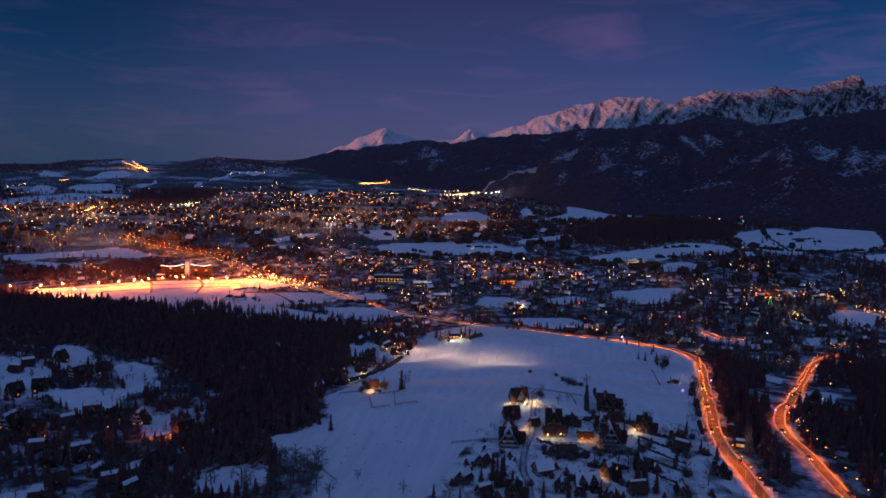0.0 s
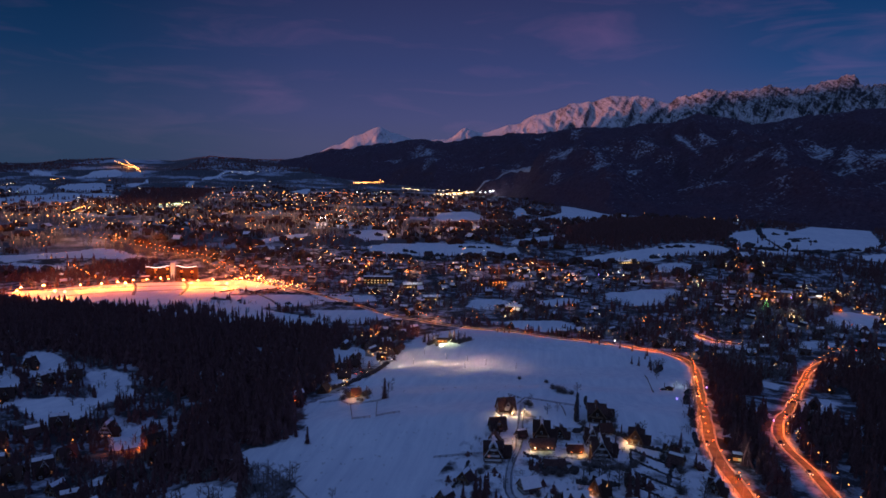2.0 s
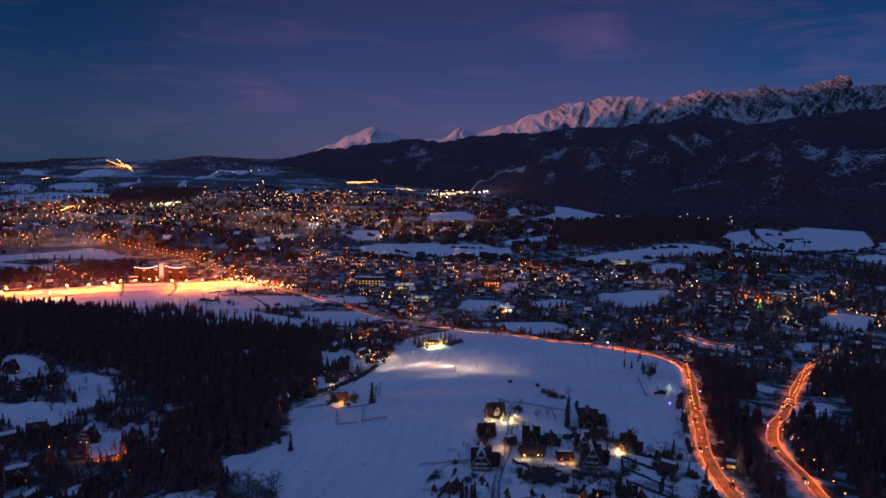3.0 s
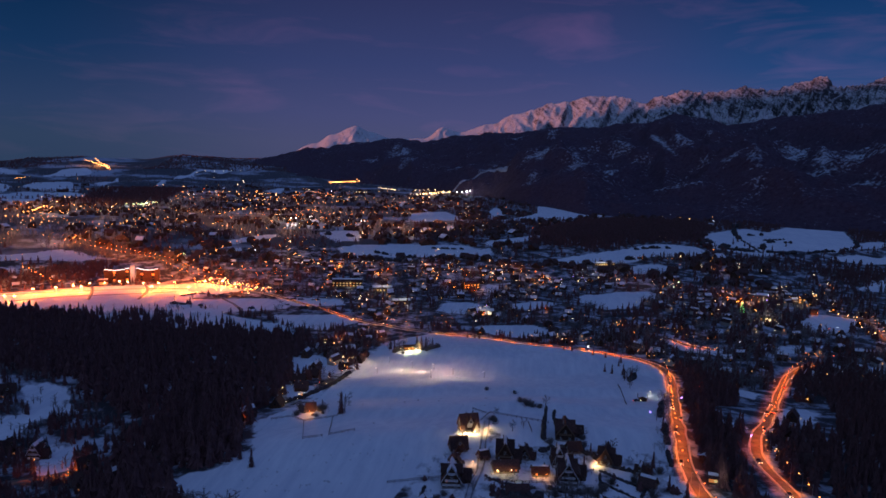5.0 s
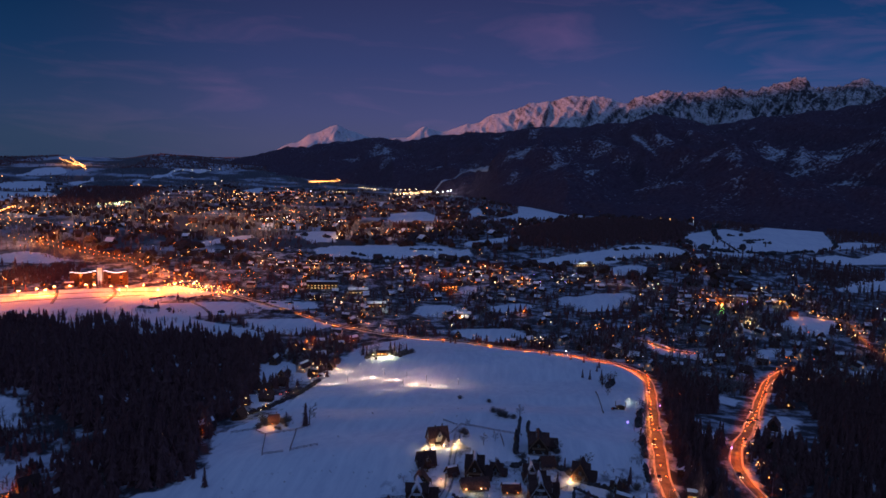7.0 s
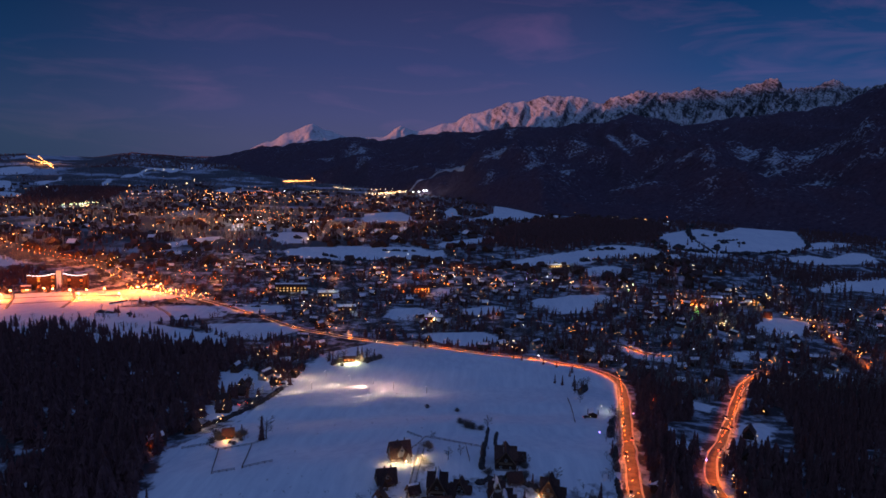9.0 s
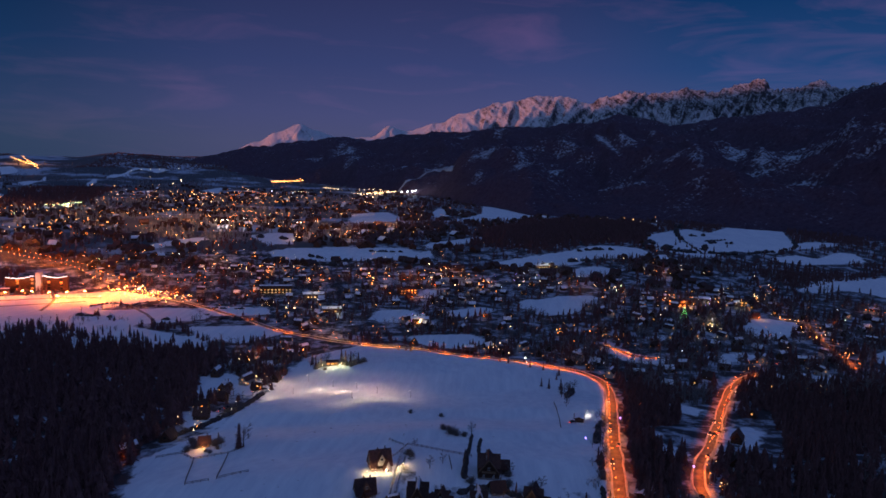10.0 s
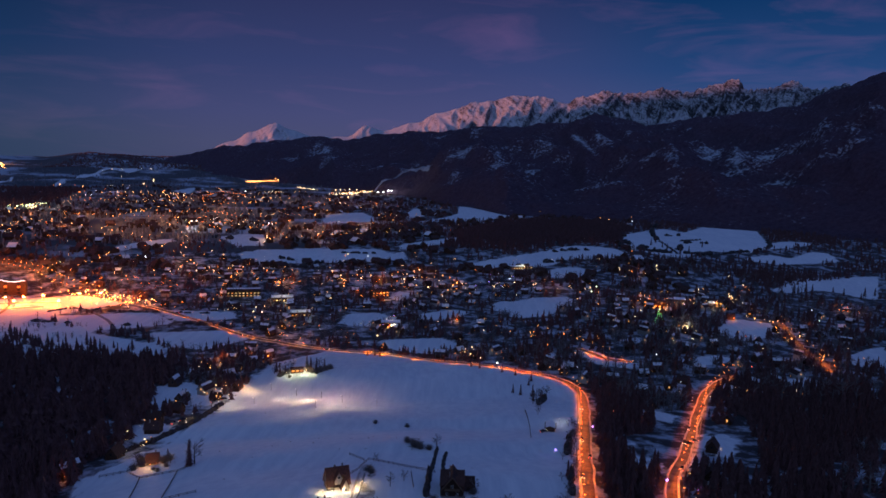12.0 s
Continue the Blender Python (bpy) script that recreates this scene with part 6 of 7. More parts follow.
# lamps of the floodlit chalet, the hut and the forecourts
for px, py, up, power, color in ((51.5, 350.0, 1.3, 560, (1.0, 0.60, 0.28)), (55, 349.0, 1.3, 800, (1.0, 0.68, 0.34)), (59.5, 349.6, 1.3, 800, (1.0, 0.68, 0.34)), (64.5, 351.2, 1.3, 1000, (1.0, 0.64, 0.32)), (67, 355.6, 1.3, 700, (1.0, 0.60, 0.28)), (64, 308.9, 2.0, 420, (1.0, 0.62, 0.25)), (70, 308.9, 2.0, 320, (1.0, 0.6, 0.22)), (80, 305.4, 1.8, 520, (1.0, 0.42, 0.12)), (84, 305.2, 1.8, 420, (1.0, 0.42, 0.12)),
                                 (108.5, 316.5, 1.4, 800, (1.0, 0.55, 0.2)), (78, 268, 2.0, 300, (1.0, 0.42, 0.15)), (55, 318, 2.0, 500, (1.0, 0.5, 0.2)), (-24, 404.5, 1.8, 1300, (1.0, 0.42, 0.12)), (-133, 345, 2.0, 2600, ORANGE), (-126, 347, 2.0, 1500, ORANGE),
                                 (-58, 400, 3.0, 350, ORANGE), (-98, 353, 1.8, 900, ORANGE), (-187, 341, 2.5, 300, (1.0, 0.42, 0.12)), (-172, 318, 2.5, 500, (1.0, 0.52, 0.2)), (-223, 404, 2.5, 200, (1.0, 0.45, 0.15)), (188, 459, 3.0, 420, (1.0, 0.95, 0.88)), (36, 585, 3.0, 4200, (1.0, 0.80, 0.42)), (43, 587, 3.0, 3000, (1.0, 0.80, 0.42)), (29, 586, 3.0, 900, (1.0, 0.78, 0.40)), (-41, 433, 2.5, 260, (1.0, 0.62, 0.28)), (-35, 440, 2.5, 160, (1.0, 0.62, 0.28)), (-21, 476, 2.5, 350, (1.0, 0.66, 0.30)), (-21, 498, 2.5, 350, (1.0, 0.72, 0.34)), (-15, 530, 2.5, 260, (1.0, 0.6, 0.3)), (-5, 534, 2.5, 260, (1.0, 0.8, 0.5)), (-18, 557, 2.5, 420, (1.0, 0.55, 0.2)), (-12, 557, 2.5, 420, (1.0, 0.55, 0.2)), (-6, 557, 2.5, 420, (1.0, 0.5, 0.18)), (2, 560, 2.5, 900, (1.0, 0.45, 0.14)), (-26, 581, 2.5, 300, (1.0, 0.6, 0.25)), (-18, 620, 2.5, 300, (1.0, 0.7, 0.4))):
    z = at_ground(px, py) + up
    top = tagged(new("garden_lamp"), "small glowing lamp on a short post in the snow", "lamp", "small lamps by the houses")
    top.location = (px, py, z)
    part("post", tube(bmesh.new(), (0, 0, -up - 0.3), (0, 0, -0.1), 0.06, 0.05), METAL, top)
    part("head", globe(bmesh.new(), (0, 0, 0.05), 0.13, 8), WHITE_LAMP if color[1] > 0.5 else SODIUM, top, "glowing lamp head")
    lamp("garden_light", "POINT", (px, py, z), power, color, 0.3)

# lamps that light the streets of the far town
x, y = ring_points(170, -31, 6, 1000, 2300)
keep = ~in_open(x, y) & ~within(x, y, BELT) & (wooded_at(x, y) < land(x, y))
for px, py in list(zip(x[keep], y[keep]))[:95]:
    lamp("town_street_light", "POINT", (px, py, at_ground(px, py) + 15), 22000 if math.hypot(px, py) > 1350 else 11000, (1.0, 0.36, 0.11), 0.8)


# ---- single trees ----
def spruce(label, seed, group):
    top = tagged(new("spruce_tree"), label, "tree", group)
    part("trunk", tube(bmesh.new(), (0, 0, -0.05), (0, 0, 0.8), 0.022, 0.006, 7), BARK, top)
    v, f = spruce_crown(16, 12, seed)
    crown = soup("crown", v * np.array([0.21, 0.21, 1.0]), f, NEEDLES)
    crown.parent = top
    return top


def leafless(label, seed, group):
    top = tagged(new("bare_tree"), label, "tree", group)
    v, f = bare_tree(seed, 11, 4, 4, 1.3)
    crown = soup("crown", v[12:], f[12:] - 12, TWIGS)
    crown.parent = top
    trunk = soup("trunk", v[:12], f[:12], BARK)
    trunk.parent = top
    return top


def plant(proto, rows):
    for i, (px, py, h) in enumerate(rows):
        m = pose(px, py, at_ground(px, py) - 0.1, 0, 0, 47 * i)
        if i:
            t = copy_thing(proto, m)
        else:
            proto.matrix_basis, t = m, proto
        t.scale = (h, h, h)


plant(spruce("dark slender spruce standing alone in the snow", 11, "single spruces"),
      ((-7, 403, 13), (-41, 329, 9), (-18, 413, 6), (154, 356, 8), (102, 313, 7), (60, 293, 5), 
       (34, 261, 13), (91, 258, 13), (95, 260, 12), (98, 256, 11), (39, 252, 12), (51, 250, 9), (61, 250, 9), (74, 251, 9), (28, 266, 8), (133, 314, 8), (132, 294, 7), (136, 286, 9), (33, 268, 12), (36, 262, 13), (38, 270, 10), (94, 267, 12), (96, 265, 11), (109, 327, 6), (59, 294, 4), (130, 308, 7), (24, 588, 11), (46, 592, 12), (28, 592, 8), (50, 597, 10), (43, 603, 11), (56, 601, 8), (21, 600, 10),
       (184, 541, 7), (188, 536, 8), (195, 531, 9), (191, 517, 8), (196, 515, 9), (193, 509, 7), (205, 566, 8), (200, 556, 6), (190, 592, 7), (176, 607, 7), (170, 611, 6), (98, 655, 7), (102, 652, 8), (92, 658, 6), (152, 630, 6), (198, 583, 7), (-52, 345, 10), (-48, 339, 8), (8, 252, 7), (18, 247, 8)))
plant(leafless("leafless brown tree in the snow", 21, "single bare trees"),
      ((188, 508, 8), (193, 517, 9), (198, 524, 9), (205, 531, 8), (186, 492, 6), (181, 477, 6), (26, 596, 8), (44, 598, 8), (48, 601, 7), (40, 588, 5), (52, 604, 8), (33, 603, 9), (20, 596, 7), (-5, 405, 12), (-30, 408, 7), (-16, 408, 6), (111, 345, 6), (120, 330, 7), (128, 312, 6),
       (105, 399, 7), (75, 383, 4), (86, 282, 10), (88, 280, 11), (91, 284, 10), (88, 292, 9), (83, 286, 10), (98, 270, 9), (92, 274, 9), (95, 283, 8), (88, 282, 9), (80, 284, 8), (60, 282, 6), (45, 275, 6), (52, 296, 5), (78, 352, 6), (84, 356, 5), (-23, 270, 5), (-4, 256, 6), (-39, 261, 9), (-45, 266, 8), (-50, 272, 9), (-33, 255, 8),
       (20, 258, 7), (14, 250, 8), (122, 262, 8), (126, 270, 8), (118, 276, 7), (30, 600, 9), (22, 604, 8), (54, 592, 7), (10, 610, 9)))


def shrub(label, seed, group):
    """A dense leafless bush: many thin stems fanning out of the snow, forked at their tips."""
    top = tagged(new("shrub"), label, "shrub", group)
    rnd = random.Random(seed)
    bm = bmesh.new()
    for _ in range(95):
        a, lean = rnd.uniform(0, 6.28), rnd.uniform(0.05, 1.15)
        d = Vector((math.cos(a) * math.sin(lean), math.sin(a) * math.sin(lean), math.cos(lean)))
        root = Vector((rnd.uniform(-.12, .12), rnd.uniform(-.12, .12), -0.05))
        tip = root + d * rnd.uniform(0.45, 0.85)
        tube(bm, root, tip, 0.020, 0.012, 3)
        for _ in range(2):
            tube(bm, root.lerp(tip, rnd.uniform(0.4, 0.9)), tip + Vector((rnd.uniform(-.2, .2), rnd.uniform(-.2, .2), rnd.uniform(-.05, .2))), 0.012, 0.006, 3)
    part("crown", bm, TWIGS, top)
    return top


plant(shrub("dense dark leafless bush in the snow", 33, "bushes on the slope"),
      ((71, 370, 4), (72, 367, 3), (82, 465, 3), (99, 458, 3), (92, 405, 4), (94.5, 399, 5.5), (97, 397, 4.5), (101, 396, 3.5), (110, 343, 3.5), (117, 331, 4), (119, 328, 3), (67, 287, 4), (70, 285, 4), (64, 286, 3.5), (73, 288, 3.5), (60, 296, 3), (130, 313, 4), (134, 309, 4), (-20, 400, 2.5), (-17, 404, 2.5), (40, 292, 3), (37, 288, 3.5), (98, 292, 4), (101, 289, 4.5), (105, 294, 4), (110, 300, 3.5), (120, 301, 4), (123, 288, 4.5), (116, 270, 5), (86, 262, 4), (66, 266, 4), (48, 262, 3.5), (58, 268, 3), (79, 279, 4), (84, 290, 3.5), (75, 296, 3), (53, 310, 2.5), (96, 330, 4), (93, 338, 4), (108, 335, 4), (26, 590, 5), (29, 593, 6), (24, 586, 4), (47, 589, 5), (50, 585, 4), (53, 590, 6), (57, 594, 5), (31, 582, 3), (44, 595, 6), (60, 598, 5), (-28, 407, 5), (-29, 411, 6), (-19, 409, 5), (-17, 412, 4), (-22, 402, 2), (-31, 404, 4)))


# spruces that stand on the far fields
plant(spruce("dark spruce on a far snowy hill", 12, "spruces on the far fields"),
      ((623, 1212, 12), (645, 1239, 14), (638, 1200, 11), (639, 1185, 12), (801, 1432, 13), (670, 1168, 12), (714, 1202, 11), (647, 1155, 13), (638, 1167, 10),
       (579, 1190, 11), (562, 1176, 12), (695, 932, 15), (701, 932, 12), (717, 937, 16), (723, 932, 13), (759, 916, 12), (792, 916, 13), (808, 916, 12), (790, 1156, 10), (859, 1178, 11)))


# dead grass and low shrubs that stick out of the snow
x = np.concatenate([rng.normal(-22, 9, 40), rng.normal(10, 14, 25), rng.normal(60, 40, 30), rng.normal(-20, 12, 25)])
y = np.concatenate([rng.normal(318, 14, 40), rng.normal(330, 12, 25), rng.normal(440, 40, 30), rng.normal(275, 10, 25)])
wood("grass_tufts", tree_rows(x, y, 0.5, 1.3, 1.6), BARES, TWIGS, "dry grass and low shrubs sticking out of the snow")


# ---- fences, cars, halls ----
def fence(label, pts, high=1.2, step=3.0):
    top = tagged(new("fence"), label, "fence", "fences on the snow")
    post = bpy.data.meshes.new("post")
    bm = box(bmesh.new(), -0.09, 0.09, -0.09, 0.09, -0.4, high)
    bm.to_mesh(post)
    bm.free()
    post.materials.append(TIMBER)
    line = []
    for a, b in zip(pts, pts[1:]):
        n = max(1, round(math.hypot(b[0] - a[0], b[1] - a[1]) / step))
        line += [(a[0] + (b[0] - a[0]) * i / n, a[1] + (b[1] - a[1]) * i / n) for i in range(n)]
    line.append(pts[-1])
    line = [Vector((px, py, at_ground(px, py))) for px, py in line]
    for p in line:
        ob = new("post", post)
        ob.parent, ob.location = top, p
    for z in (0.5, 1.05):
        for p, q in zip(line, line[1:]):
            part("rail", tube(bmesh.new(), p + Vector((0, 0, z * high / 1.2)), q + Vector((0, 0, z * high / 1.2)), 0.10, 0.10, 4), TIMBER, top)
    return top


FENCE = "weathered dark wooden fence across the snow"
for pts in (((-26, 394), (-22, 355), (-13, 357)), ((-11, 397), (-10, 358), (2, 364)), ((-44, 400), (-33, 402), (-26, 394), (-11, 397), (-6, 402)), ((72, 386), (84, 374), (98, 363)), ((176, 487), (168, 452), (159, 422)),
            ((41, 308), (29, 306), (18, 304)), ((97, 300), (102, 280), (106, 262)), ((106, 262), (114, 254)), ((72, 386), (66, 372), (62, 366)), ((100, 309), (106, 312)), ((58, 304), (70, 302), (88, 300)), ((-47, 291), (-38, 280), (-32, 270)),
            ((64, 395), (70, 386)), ((88, 364), (87, 350))):
    fence(FENCE, pts)
fence("dark plank fence along the ski slope's edge", ((-47, 430), (-39, 445), (-29, 459), (-18, 479), (-11, 519), (-7, 533)), 1.6)


def hedge(label, pts, high, wide, material=HEDGE_LEAF, gaps=0.0):
    """A ragged row of dense bushes, broken by gaps."""
    top = tagged(new("hedge"), label, "hedge", "hedges between the gardens and fields")
    line = np.array([tuple(p) for p in spline(pts, max(0.5, wide * 0.45))])
    x, y = (line + rng.normal(0, wide * 0.16, line.shape)).T
    there = (rough_noise(x / (4 * wide), y / (4 * wide), 2, 95) > -1 + 1.6 * gaps) & (rng.random(len(x)) > 0.5 * gaps)
    there[:3] = True
    x, y = x[there], y[there]
    h = high * rng.uniform(0.45, 1.15, len(x))
    rows = np.stack([x, y, land(x, y) - 0.2, wide * rng.uniform(0.5, 0.95, len(x)), h, rng.uniform(0, 6.28, len(x))], -1)
    v, f = merge([strewn(q, rows[i::3]) for i, q in enumerate(HEDGE_TUFTS) if len(rows[i::3])])
    soup("foliage", v, f, material).parent = top
    return top


hedge("dark overgrown bank along the lower edge of the ski slope", [(-49, 429), (-40, 446), (-30, 460), (-19, 480), (-12, 520), (-9, 532)], 2.6, 2.4)
for pts, high, wide in (([(105, 398), (101, 382), (96, 363), (92, 347)], 1.5, 1.0), ([(95, 360), (92.5, 349), (91, 343)], 4.5, 1.5), ([(108, 391), (104, 376), (101, 360)], 1.5, 1.0), ([(59, 307), (66, 301), (77, 297)], 1.3, 1.0),
                        ([(108, 309), (105, 299), (101, 284)], 1.3, 0.9), ([(113, 317), (122, 311), (129, 305)], 2.0, 1.6), ([(109, 312), (116, 302), (124, 293)], 1.3, 1.0), ([(106, 301), (113, 291), (120, 282)], 1.2, 0.9), ([(102, 290), (110, 281), (118, 272)], 1.2, 0.9),
                        ([(98, 277), (106, 269), (113, 260)], 1.1, 0.8), ([(126, 300), (119, 289), (114, 278)], 1.4, 1.0), ([(76, 331), (83, 332)], 1.6, 1.6), ([(64, 290), (70, 288), (77, 289)], 3.0, 3.0), ([(33, 300), (29, 285), (22, 272)], 1.2, 0.9), ([(142, 316), (146, 330)], 2.6, 1.4), ([(150, 340), (155, 354), (159, 364)], 3.4, 1.6), ([(168, 394), (173, 405), (177, 414)], 4.0, 2.2), ([(184, 428), (188, 438)], 2.4, 1.5), ([(191, 505), (194, 512), (200, 520)], 4.6, 2.8),
                        ([(87, 330), (93, 333), (99, 333)], 2.4, 1.8), ([(106, 329), (109, 326), (111, 322)], 3.0, 1.8), ([(83, 296), (90, 293), (96, 292)], 2.2, 1.6), ([(76, 279), (84, 277), (92, 277)], 2.0, 1.6)):
    hedge("dark hedge between snowy gardens", pts, high, wide)
for pts, high, wide in (([(-218, 849), (-202, 867), (-179, 859), (-162, 881)], 2.4, 2.6), ([(719, 1400), (690, 1335), (673, 1300), (664, 1261)], 13, 9), ([(664, 1261), (652, 1215), (645, 1160)], 3, 5), ([(659, 1178), (680, 1215), (707, 1240), (738, 1232)], 8, 10), ([(707, 1263), (735, 1276), (763, 1288)], 4, 5), ([(722, 1345), (737, 1350), (752, 1348)], 7, 8),
                        ([(582, 1240), (594, 1206), (612, 1190)], 9, 12), ([(560, 1205), (590, 1180), (640, 1160)], 9, 10), ([(660, 1160), (720, 1160), (800, 1176)], 7, 9), ([(800, 1176), (850, 1210), (900, 1290)], 6, 8), ([(770, 1500), (790, 1490)], 12, 12),
                        ([(395, 1105), (420, 1112), (450, 1108)], 8, 8), ([(430, 1165), (470, 1176), (505, 1172)], 6, 8), ([(0, 1120), (60, 1096), (130, 1100)], 6, 7), ([(-50, 1095), (0, 1075), (60, 1062)], 7, 8), ([(90, 1150), (140, 1148)], 4, 5),
                        ([(-110, 1240), (-70, 1225), (-40, 1215)], 8, 9), ([(-215, 800), (-160, 790), (-120, 782)], 4, 5),
                        ([(-160, 850), (-120, 846), (-60, 838)], 3, 4), ([(-75, 790), (-50, 782), (-20, 776)], 5, 7)):
    hedge("dark tree hedge across snowy fields", pts, high * 0.8, wide * 0.7, gaps=0.55)


def car(label, paint, group):
    top = tagged(new("car"), label, "car", group)
    bm = box(bmesh.new(), -2.1, 2.1, -0.85, 0.85, 0.35, 0.95)
    bmesh.ops.bevel(bm, geom=bm.edges[:], offset=0.14, segments=1, affect="EDGES")
    part("body", bm, paint, top)
    bm = bmesh.new()
    v = [bm.verts.new(c) for c in ((-1.5, -0.75, 0.9), (1.0, -0.75, 0.9), (1.0, 0.75, 0.9), (-1.5, 0.75, 0.9), (-1.1, -0.62, 1.45), (0.4, -0.62, 1.45), (0.4, 0.62, 1.45), (-1.1, 0.62, 1.45))]
    for q in ((4, 5, 6, 7), (0, 1, 5, 4), (1, 2, 6, 5), (2, 3, 7, 6), (3, 0, 4, 7)):
        bm.faces.new([v[i] for i in q])
    part("cabin", bm, DARK_PANE, top, "dark glazed cabin")
    for sx in (-1.3, 1.3):
        for sy in (-0.8, 0.8):
            part("wheel", tube(bmesh.new(), (sx, sy - 0.1, 0.33), (sx, sy + 0.1, 0.33), 0.33, 0.33, 10), TYRE, top)
    for sy in (-0.6, 0.6):
        part("headlight", globe(bmesh.new(), (2.1, sy, 0.68), 0.17, 6), HEADLIGHT, top, "glowing white headlight")
        part("tail_light", globe(bmesh.new(), (-2.1, sy, 0.72), 0.13, 6), TAIL, top, "glowing red tail light")
    return top


TYRE = surface("black_rubber", (0.02, 0.02, 0.02), (0.04, 0.04, 0.04), 0.9, 3, 20, 0.1)
HEADLIGHT, TAIL = glowing("headlight_glass", (1.0, 0.80, 0.50), 8.0), glowing("tail_light_glass", (1.0, 0.05, 0.02), 8.0)
CARS = [car(f"{w} car with glowing headlights on the slushy road", vary(surface(f"{w}_paint", a, b, 0.35, 2, 12, 0.02), 0.1), "cars on the roads")
        for w, a, b in (("dark", (0.02, 0.02, 0.025), (0.04, 0.04, 0.05)), ("silver", (0.35, 0.36, 0.38), (0.45, 0.46, 0.48)))]
used = [0, 0]


def park(i, px, py, turn):
    m = pose(px, py, at_ground(px, py) + 0.3, 0, 0, turn)
    if used[i]:
        copy_thing(CARS[i], m)
    else:
        CARS[i].matrix_basis = m
    used[i] += 1


for line, places in ((ROAD_A, (0.05, 0.075, 0.105, 0.13, 0.15, 0.21, 0.25, 0.31, 0.42, 0.46, 0.49, 0.535, 0.58, 0.62, 0.66)), (ROAD_B, (0.08, 0.16, 0.24, 0.37, 0.5, 0.61, 0.75)), (ROAD_C, (0.3, 0.6))):
    pts = spline(line, 2.0)
    for k, u in enumerate(places):
        i = int(u * (len(pts) - 2))
        d = (pts[i + 1] - pts[i]).normalized() * (1 if k % 3 == 0 else -1)
        p = pts[i] + Vector((d.y, -d.x)) * 2.0
        park(k % 2, p.x, p.y, math.degrees(math.atan2(d.y, d.x)))
for k, (px, py, turn) in enumerate(((-9, 541, 40), (-14, 536, 30), (-25, 490, 60), (-28, 482, 55), (240, 408, 20), (246, 412, 20), (172, 440, 10), (180, 452, 100))):
    park(k % 2, px, py, turn)


def hall(label, px, py, L, W, h, turn, pane, rows, glow, color, snow=0.9, group="lit buildings of the valley"):
    """A long building with rows of lit windows and a lamp before its front."""
    top = tagged(new("lit_building"), label, "building", group)
    part("wall", gable_walls(L, W, h, W * 0.18), TIMBER, top)
    r = part("roof", gable_roof(L, W, h, W * 0.18, 0.6, 0.3), SHINGLE, top)
    if snow:
        part("snow_cover", gable_roof(L, W, h, W * 0.18, 0.5, 0.16, 0.4, snow), ROOF_SNOW, r, "snow lying on the roof")
    n = max(3, int(L / 4))
    for k in range(rows):
        for i in range(n):
            x = (i + 0.5) / n * L - L / 2
            z = 1.0 + k * 3.1
            part("window", box(bmesh.new(), x - 1.0, x + 1.0, -W / 2 - 0.08, -W / 2 + 0.1, z, z + 1.3), pane if (i * 7 + k * 3) % 5 else DIM_PANE, top)
    part("door", box(bmesh.new(), -0.9, 0.9, -W / 2 - 0.1, -W / 2 + 0.1, 0, 0.9 if rows else 2.2), TIMBER, top)
    top.matrix_basis = pose(px, py, at_ground(px, py), 0, 0, turn)
    at = pose(px, py, at_ground(px, py), 0, 0, turn) @ Vector((0, -W / 2 - 6, 6.5))
    if glow:
        lamp("forecourt_light", "POINT", at, glow, color, 0.4)


BRIGHT_PANE = glowing("bright_shop_window", (1.0, 0.66, 0.28), 0.5)
hall("large dark guest house with two rows of yellow windows", -33, 928, 38, 12, 7.5, 2, BRIGHT_PANE, 2, 1200, (1.0, 0.7, 0.35), 0.4)
hall("low hall with a glowing white front", 12, 905, 24, 12, 4.5, 4, BRIGHT_PANE, 1, 4000, (1.0, 0.85, 0.55))
hall("bright low shop beside the snow fields", 34, 824, 20, 10, 4.2, 6, BRIGHT_PANE, 1, 3500, (1.0, 0.85, 0.5))
hall("house glowing orange among bare trees", 126, 926, 22, 11, 6.5, 15, WARM_PANE, 2, 8000, (1.0, 0.22, 0.03), 0)
hall("long greenhouse-like hall glowing white in the snow", 345, 1066, 36, 9, 3.6, 14, BRIGHT_PANE, 1, 5000, (1.0, 0.9, 0.6))
hall("inn with coloured lamps below the road", 123, 766, 18, 10, 5.5, -5, WARM_PANE, 1, 2250, (1.0, 0.6, 0.25))
hall("white-lit building behind the decorated tree", 414, 722, 16, 10, 6.0, -20, BRIGHT_PANE, 1, 2500, (0.95, 1.0, 0.95), 0)
hall("white-lit church-like house among dark trees", 464, 824, 12, 10, 9.0, -20, BRIGHT_PANE, 2, 4000, (0.85, 0.9, 1.0))
hall("guest house with bright windows near the wood", 514, 836, 22, 10, 7.0, -20, WARM_PANE, 2, 2500, (1.0, 0.8, 0.5), 0)
hall("roadside inn glowing orange under trees", 434, 818, 18, 10, 6.0, -20, WARM_PANE, 1, 12000, (1.0, 0.25, 0.03), 0)
hall("small dark-roofed lodge behind a yard lit by yellow lamps", 36, 596, 9, 6, 2.6, 6, DIM_PANE, 1, 0, (1, 1, 1), 0)
hall("ticket hut beside the road", 178, 446, 8, 5, 2.8, 70, DIM_PANE, 1, 0, (1, 1, 1))
hall("small house with a white-lit front beside the main road", 155, 301, 6, 5, 2.8, -20, BRIGHT_PANE, 1, 350, (1.0, 0.92, 0.78), 0.5)
hall("snow-roofed house above the main road", 161, 320, 7, 6, 3.0, 30, DIM_PANE, 1, 0, (1, 1, 1), 0.9)
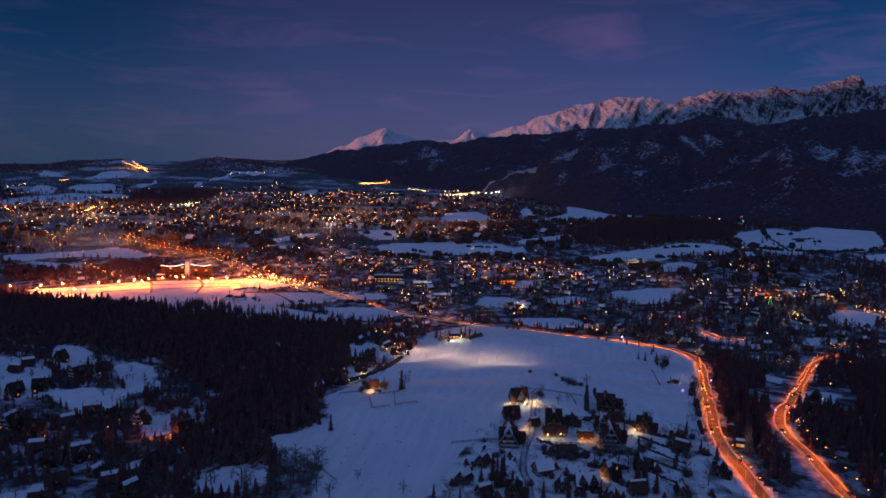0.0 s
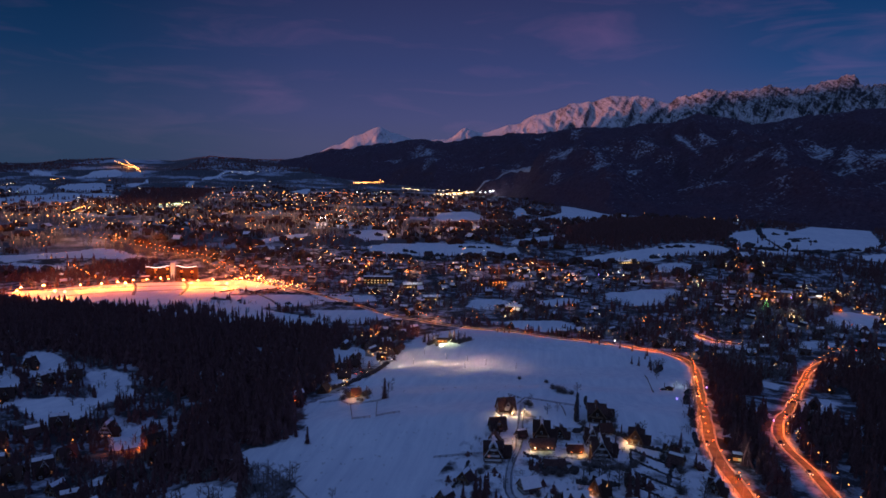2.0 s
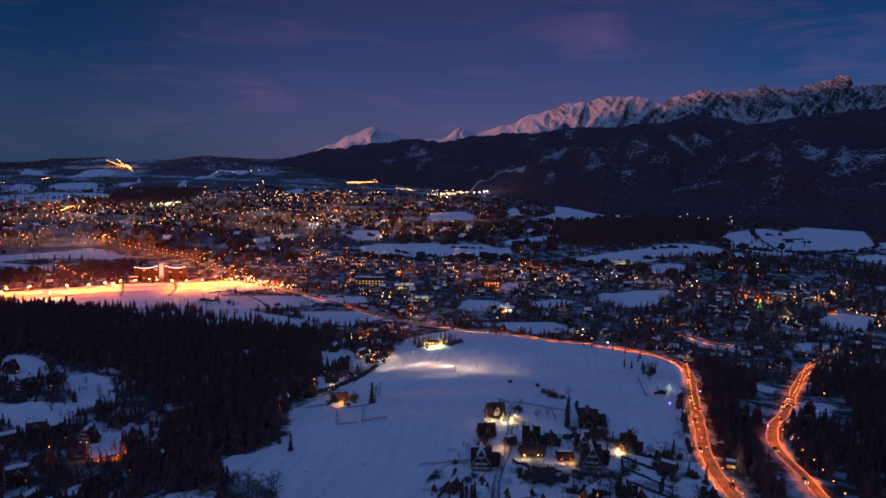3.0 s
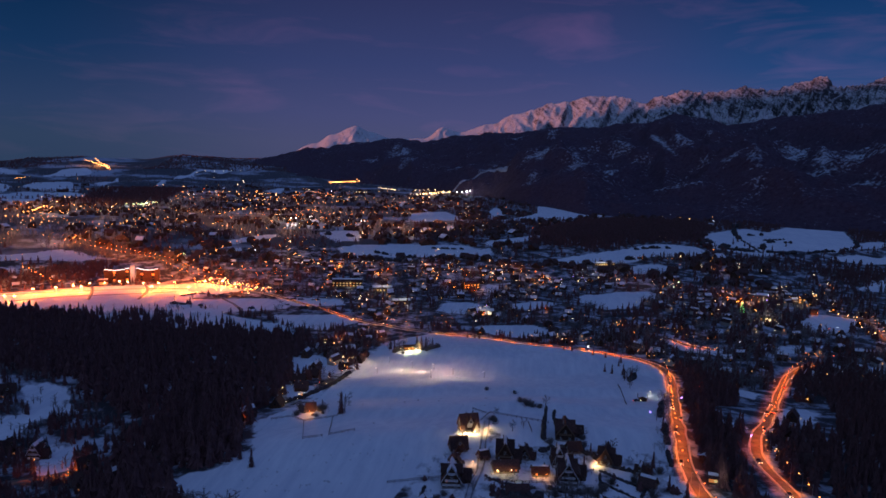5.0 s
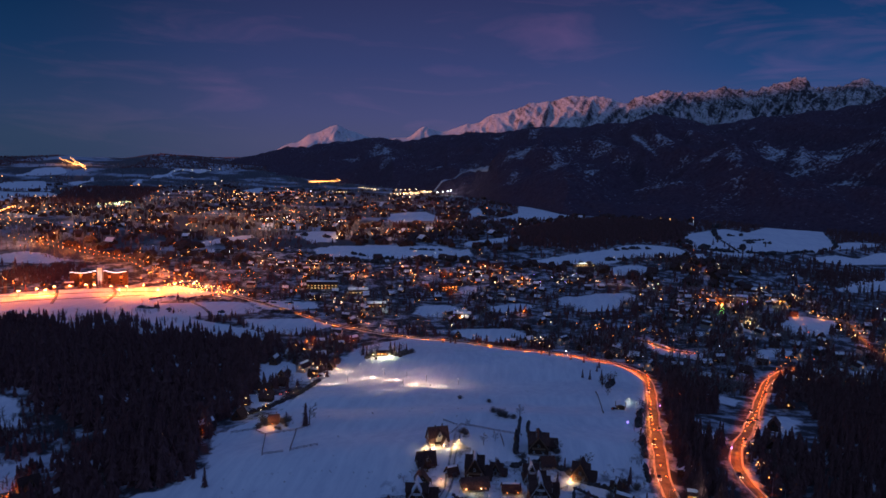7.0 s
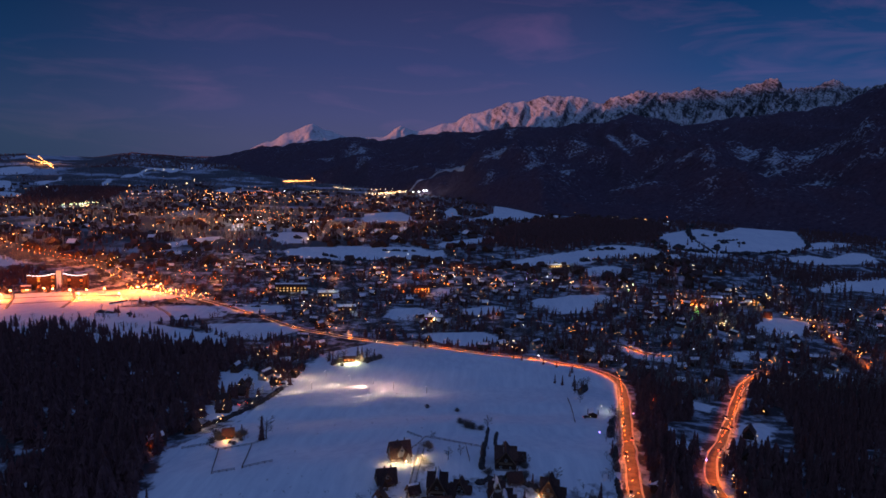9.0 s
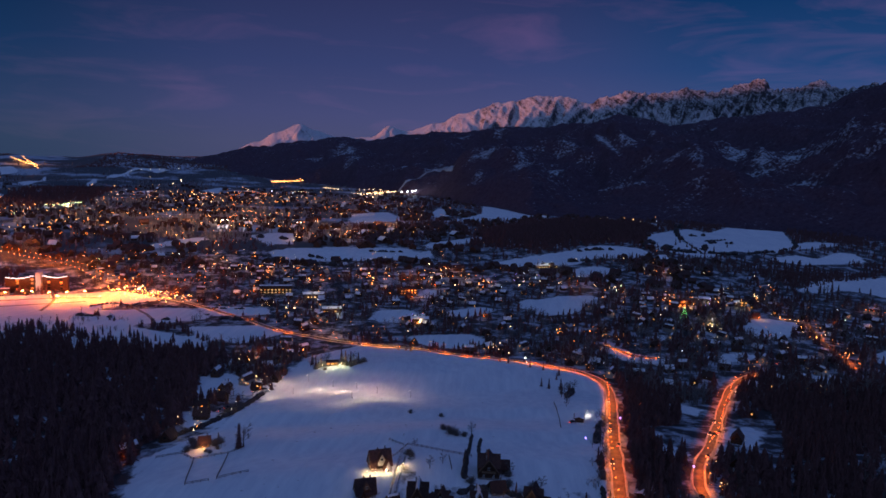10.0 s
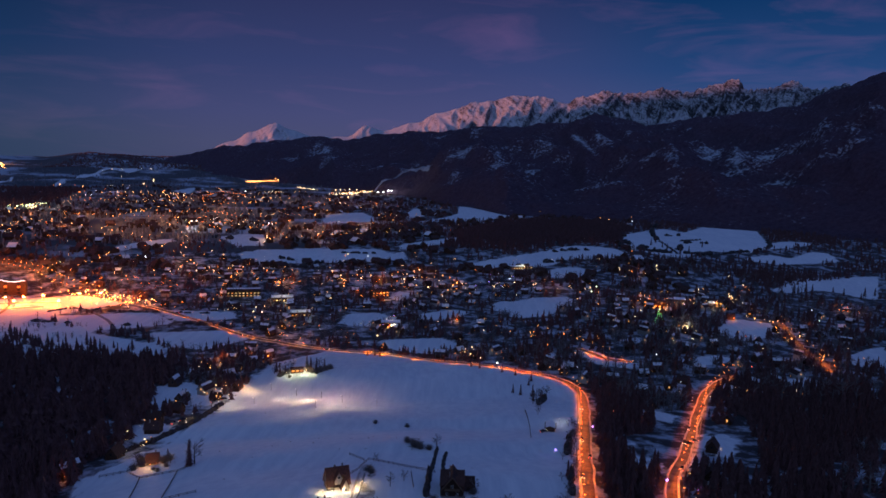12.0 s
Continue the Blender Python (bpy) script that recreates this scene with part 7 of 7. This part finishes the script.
hall("house glowing red-orange by the main road", 5, 640, 11, 8, 4.0, 20, DIM_PANE, 1, 700, (1.0, 0.15, 0.02))


GREEN_STRING = glowing("green_light_string", (0.25, 1.0, 0.25), 2.6)


def festive_tree(px, py, h):
    top = tagged(new("festive_tree"), "tall dark spruce hung with strings of green lights", "decorated tree")
    part("trunk", tube(bmesh.new(), (0, 0, -0.5), (0, 0, h * 0.8), 0.3, 0.08, 8), BARK, top)
    v, f = spruce_crown(16, 12, 31)
    soup("crown", v * np.array([h * 0.26, h * 0.26, h]), f, NEEDLES).parent = top
    for k in range(8):
        bm = bmesh.new()
        for i in range(9):
            z = h * (0.14 + 0.80 * i / 8)
            r = h * 0.27 * (1 - z / h) + 0.25
            a = 2 * math.pi * k / 8 + 0.05 * i
            globe(bm, (r * math.cos(a), r * math.sin(a), z), 0.15, 5)
        part("light_string", bm, GREEN_STRING, top, "string of green lights")
    part("star", globe(bmesh.new(), (0, 0, h + 0.2), 0.45, 6), HUES["warm"], top, "glowing star on the tip")
    top.location = (px, py, at_ground(px, py))


festive_tree(391, 731, 16)

# coloured lamps here and there
for hue, pts in (("violet", ((160, 388), (-182, 381), (199, 437), (466, 815), (192, 342), (119, 762), (201, 333))), ("white", ((472, 806), (518, 822), (480, 842), (40, 820), (10, 905), (190, 607))), ("red", ((121, 758), (390, 575), (505, 830), (226, 470))), ("green", ((127, 764), (540, 760), (560, 800), (590, 750)))):
    p = np.array(pts, float)
    lights("coloured_lamps", p[:, 0], p[:, 1], 4.0, np.full(len(p), 0.55 if hue != "white" else 0.75), hue, f"{hue} lamps beside houses")


# ---- far lit slopes ----
def high_ground(x, y):
    return np.maximum(wooded_at(x, y), land(x, y))


tagged(ribbon("ski_run", [(260, 2839), (291, 2829), (321, 2840), (368, 2856), (434, 2839), (476, 2688)], 9, PISTE, 3.0, high_ground, 3), "pale ski run cut through the mountain wood", "ski run")
for pts in ([(-1663, 4114), (-1481, 3837), (-1297, 3521)], [(-1625, 4162), (-1481, 3900), (-1340, 3616)], [(-1560, 3960), (-1440, 3790), (-1330, 3580)]):
    row_of_lights("ski_slope_lights", pts, 38, 8, 2.6, "amber", "floodlights along a far ski slope")
row_of_lights("ski_slope_lights", [(-251, 3416), (-197, 3500), (-121, 3576)], 11, 9, 2.7, "amber", "floodlights along a ski slope at the mountain's foot", 9, high_ground)
row_of_lights("ski_jump_lights", [(111, 2542), (160, 2606), (210, 2718), (262, 2860)], 17, 6, 2.1, "warm", "bright lights of the ski jumping ground", 14, high_ground)
row_of_lights("ski_jump_lights", [(131, 2900), (189, 2960), (246, 2960)], 26, 6, 1.9, "warm", "lamps along the upper edge of the ski jumping ground", 0.0, high_ground)
row_of_lights("ski_jump_lights", [(277, 2661), (319, 2693), (337, 2675)], 26, 12, 3.0, "white", "white floodlights of the ski jumping ground", 0.0, high_ground)
row_of_lights("stadium_lights", [(-32, 1371), (-19, 1374)], 13, 10, 1.2, "white", "pair of small white floodlights over a yard")
row_of_lights("stadium_lights", [(-162, 1362), (-146, 1366)], 15, 14, 1.1, "white", "pair of white floodlights over a sports ground")
for px, py, up, power, color in ((-1490, 3855, 30, 3.0e5, (1.0, 0.36, 0.08)), (-200, 3700, 30, 3.0e5, (1.0, 0.45, 0.12)), (180, 2620, 24, 1.0e5, (1.0, 0.55, 0.28)), (230, 2720, 16, 0.4e5, (1.0, 0.6, 0.32)), (310, 2680, 16, 0.8e5, (0.9, 0.95, 1.0)), (-690, 1520, 12, 1.2e5, (1.0, 0.42, 0.14)), (-540, 1700, 12, 0.5e5, (0.9, 1.0, 0.6)), (-152, 1360, 14, 0.45e5, (1.0, 0.95, 0.8))):
    lamp("flood_light", "POINT", (px, py, at_ground(px, py) + up), power, color, 2.0)
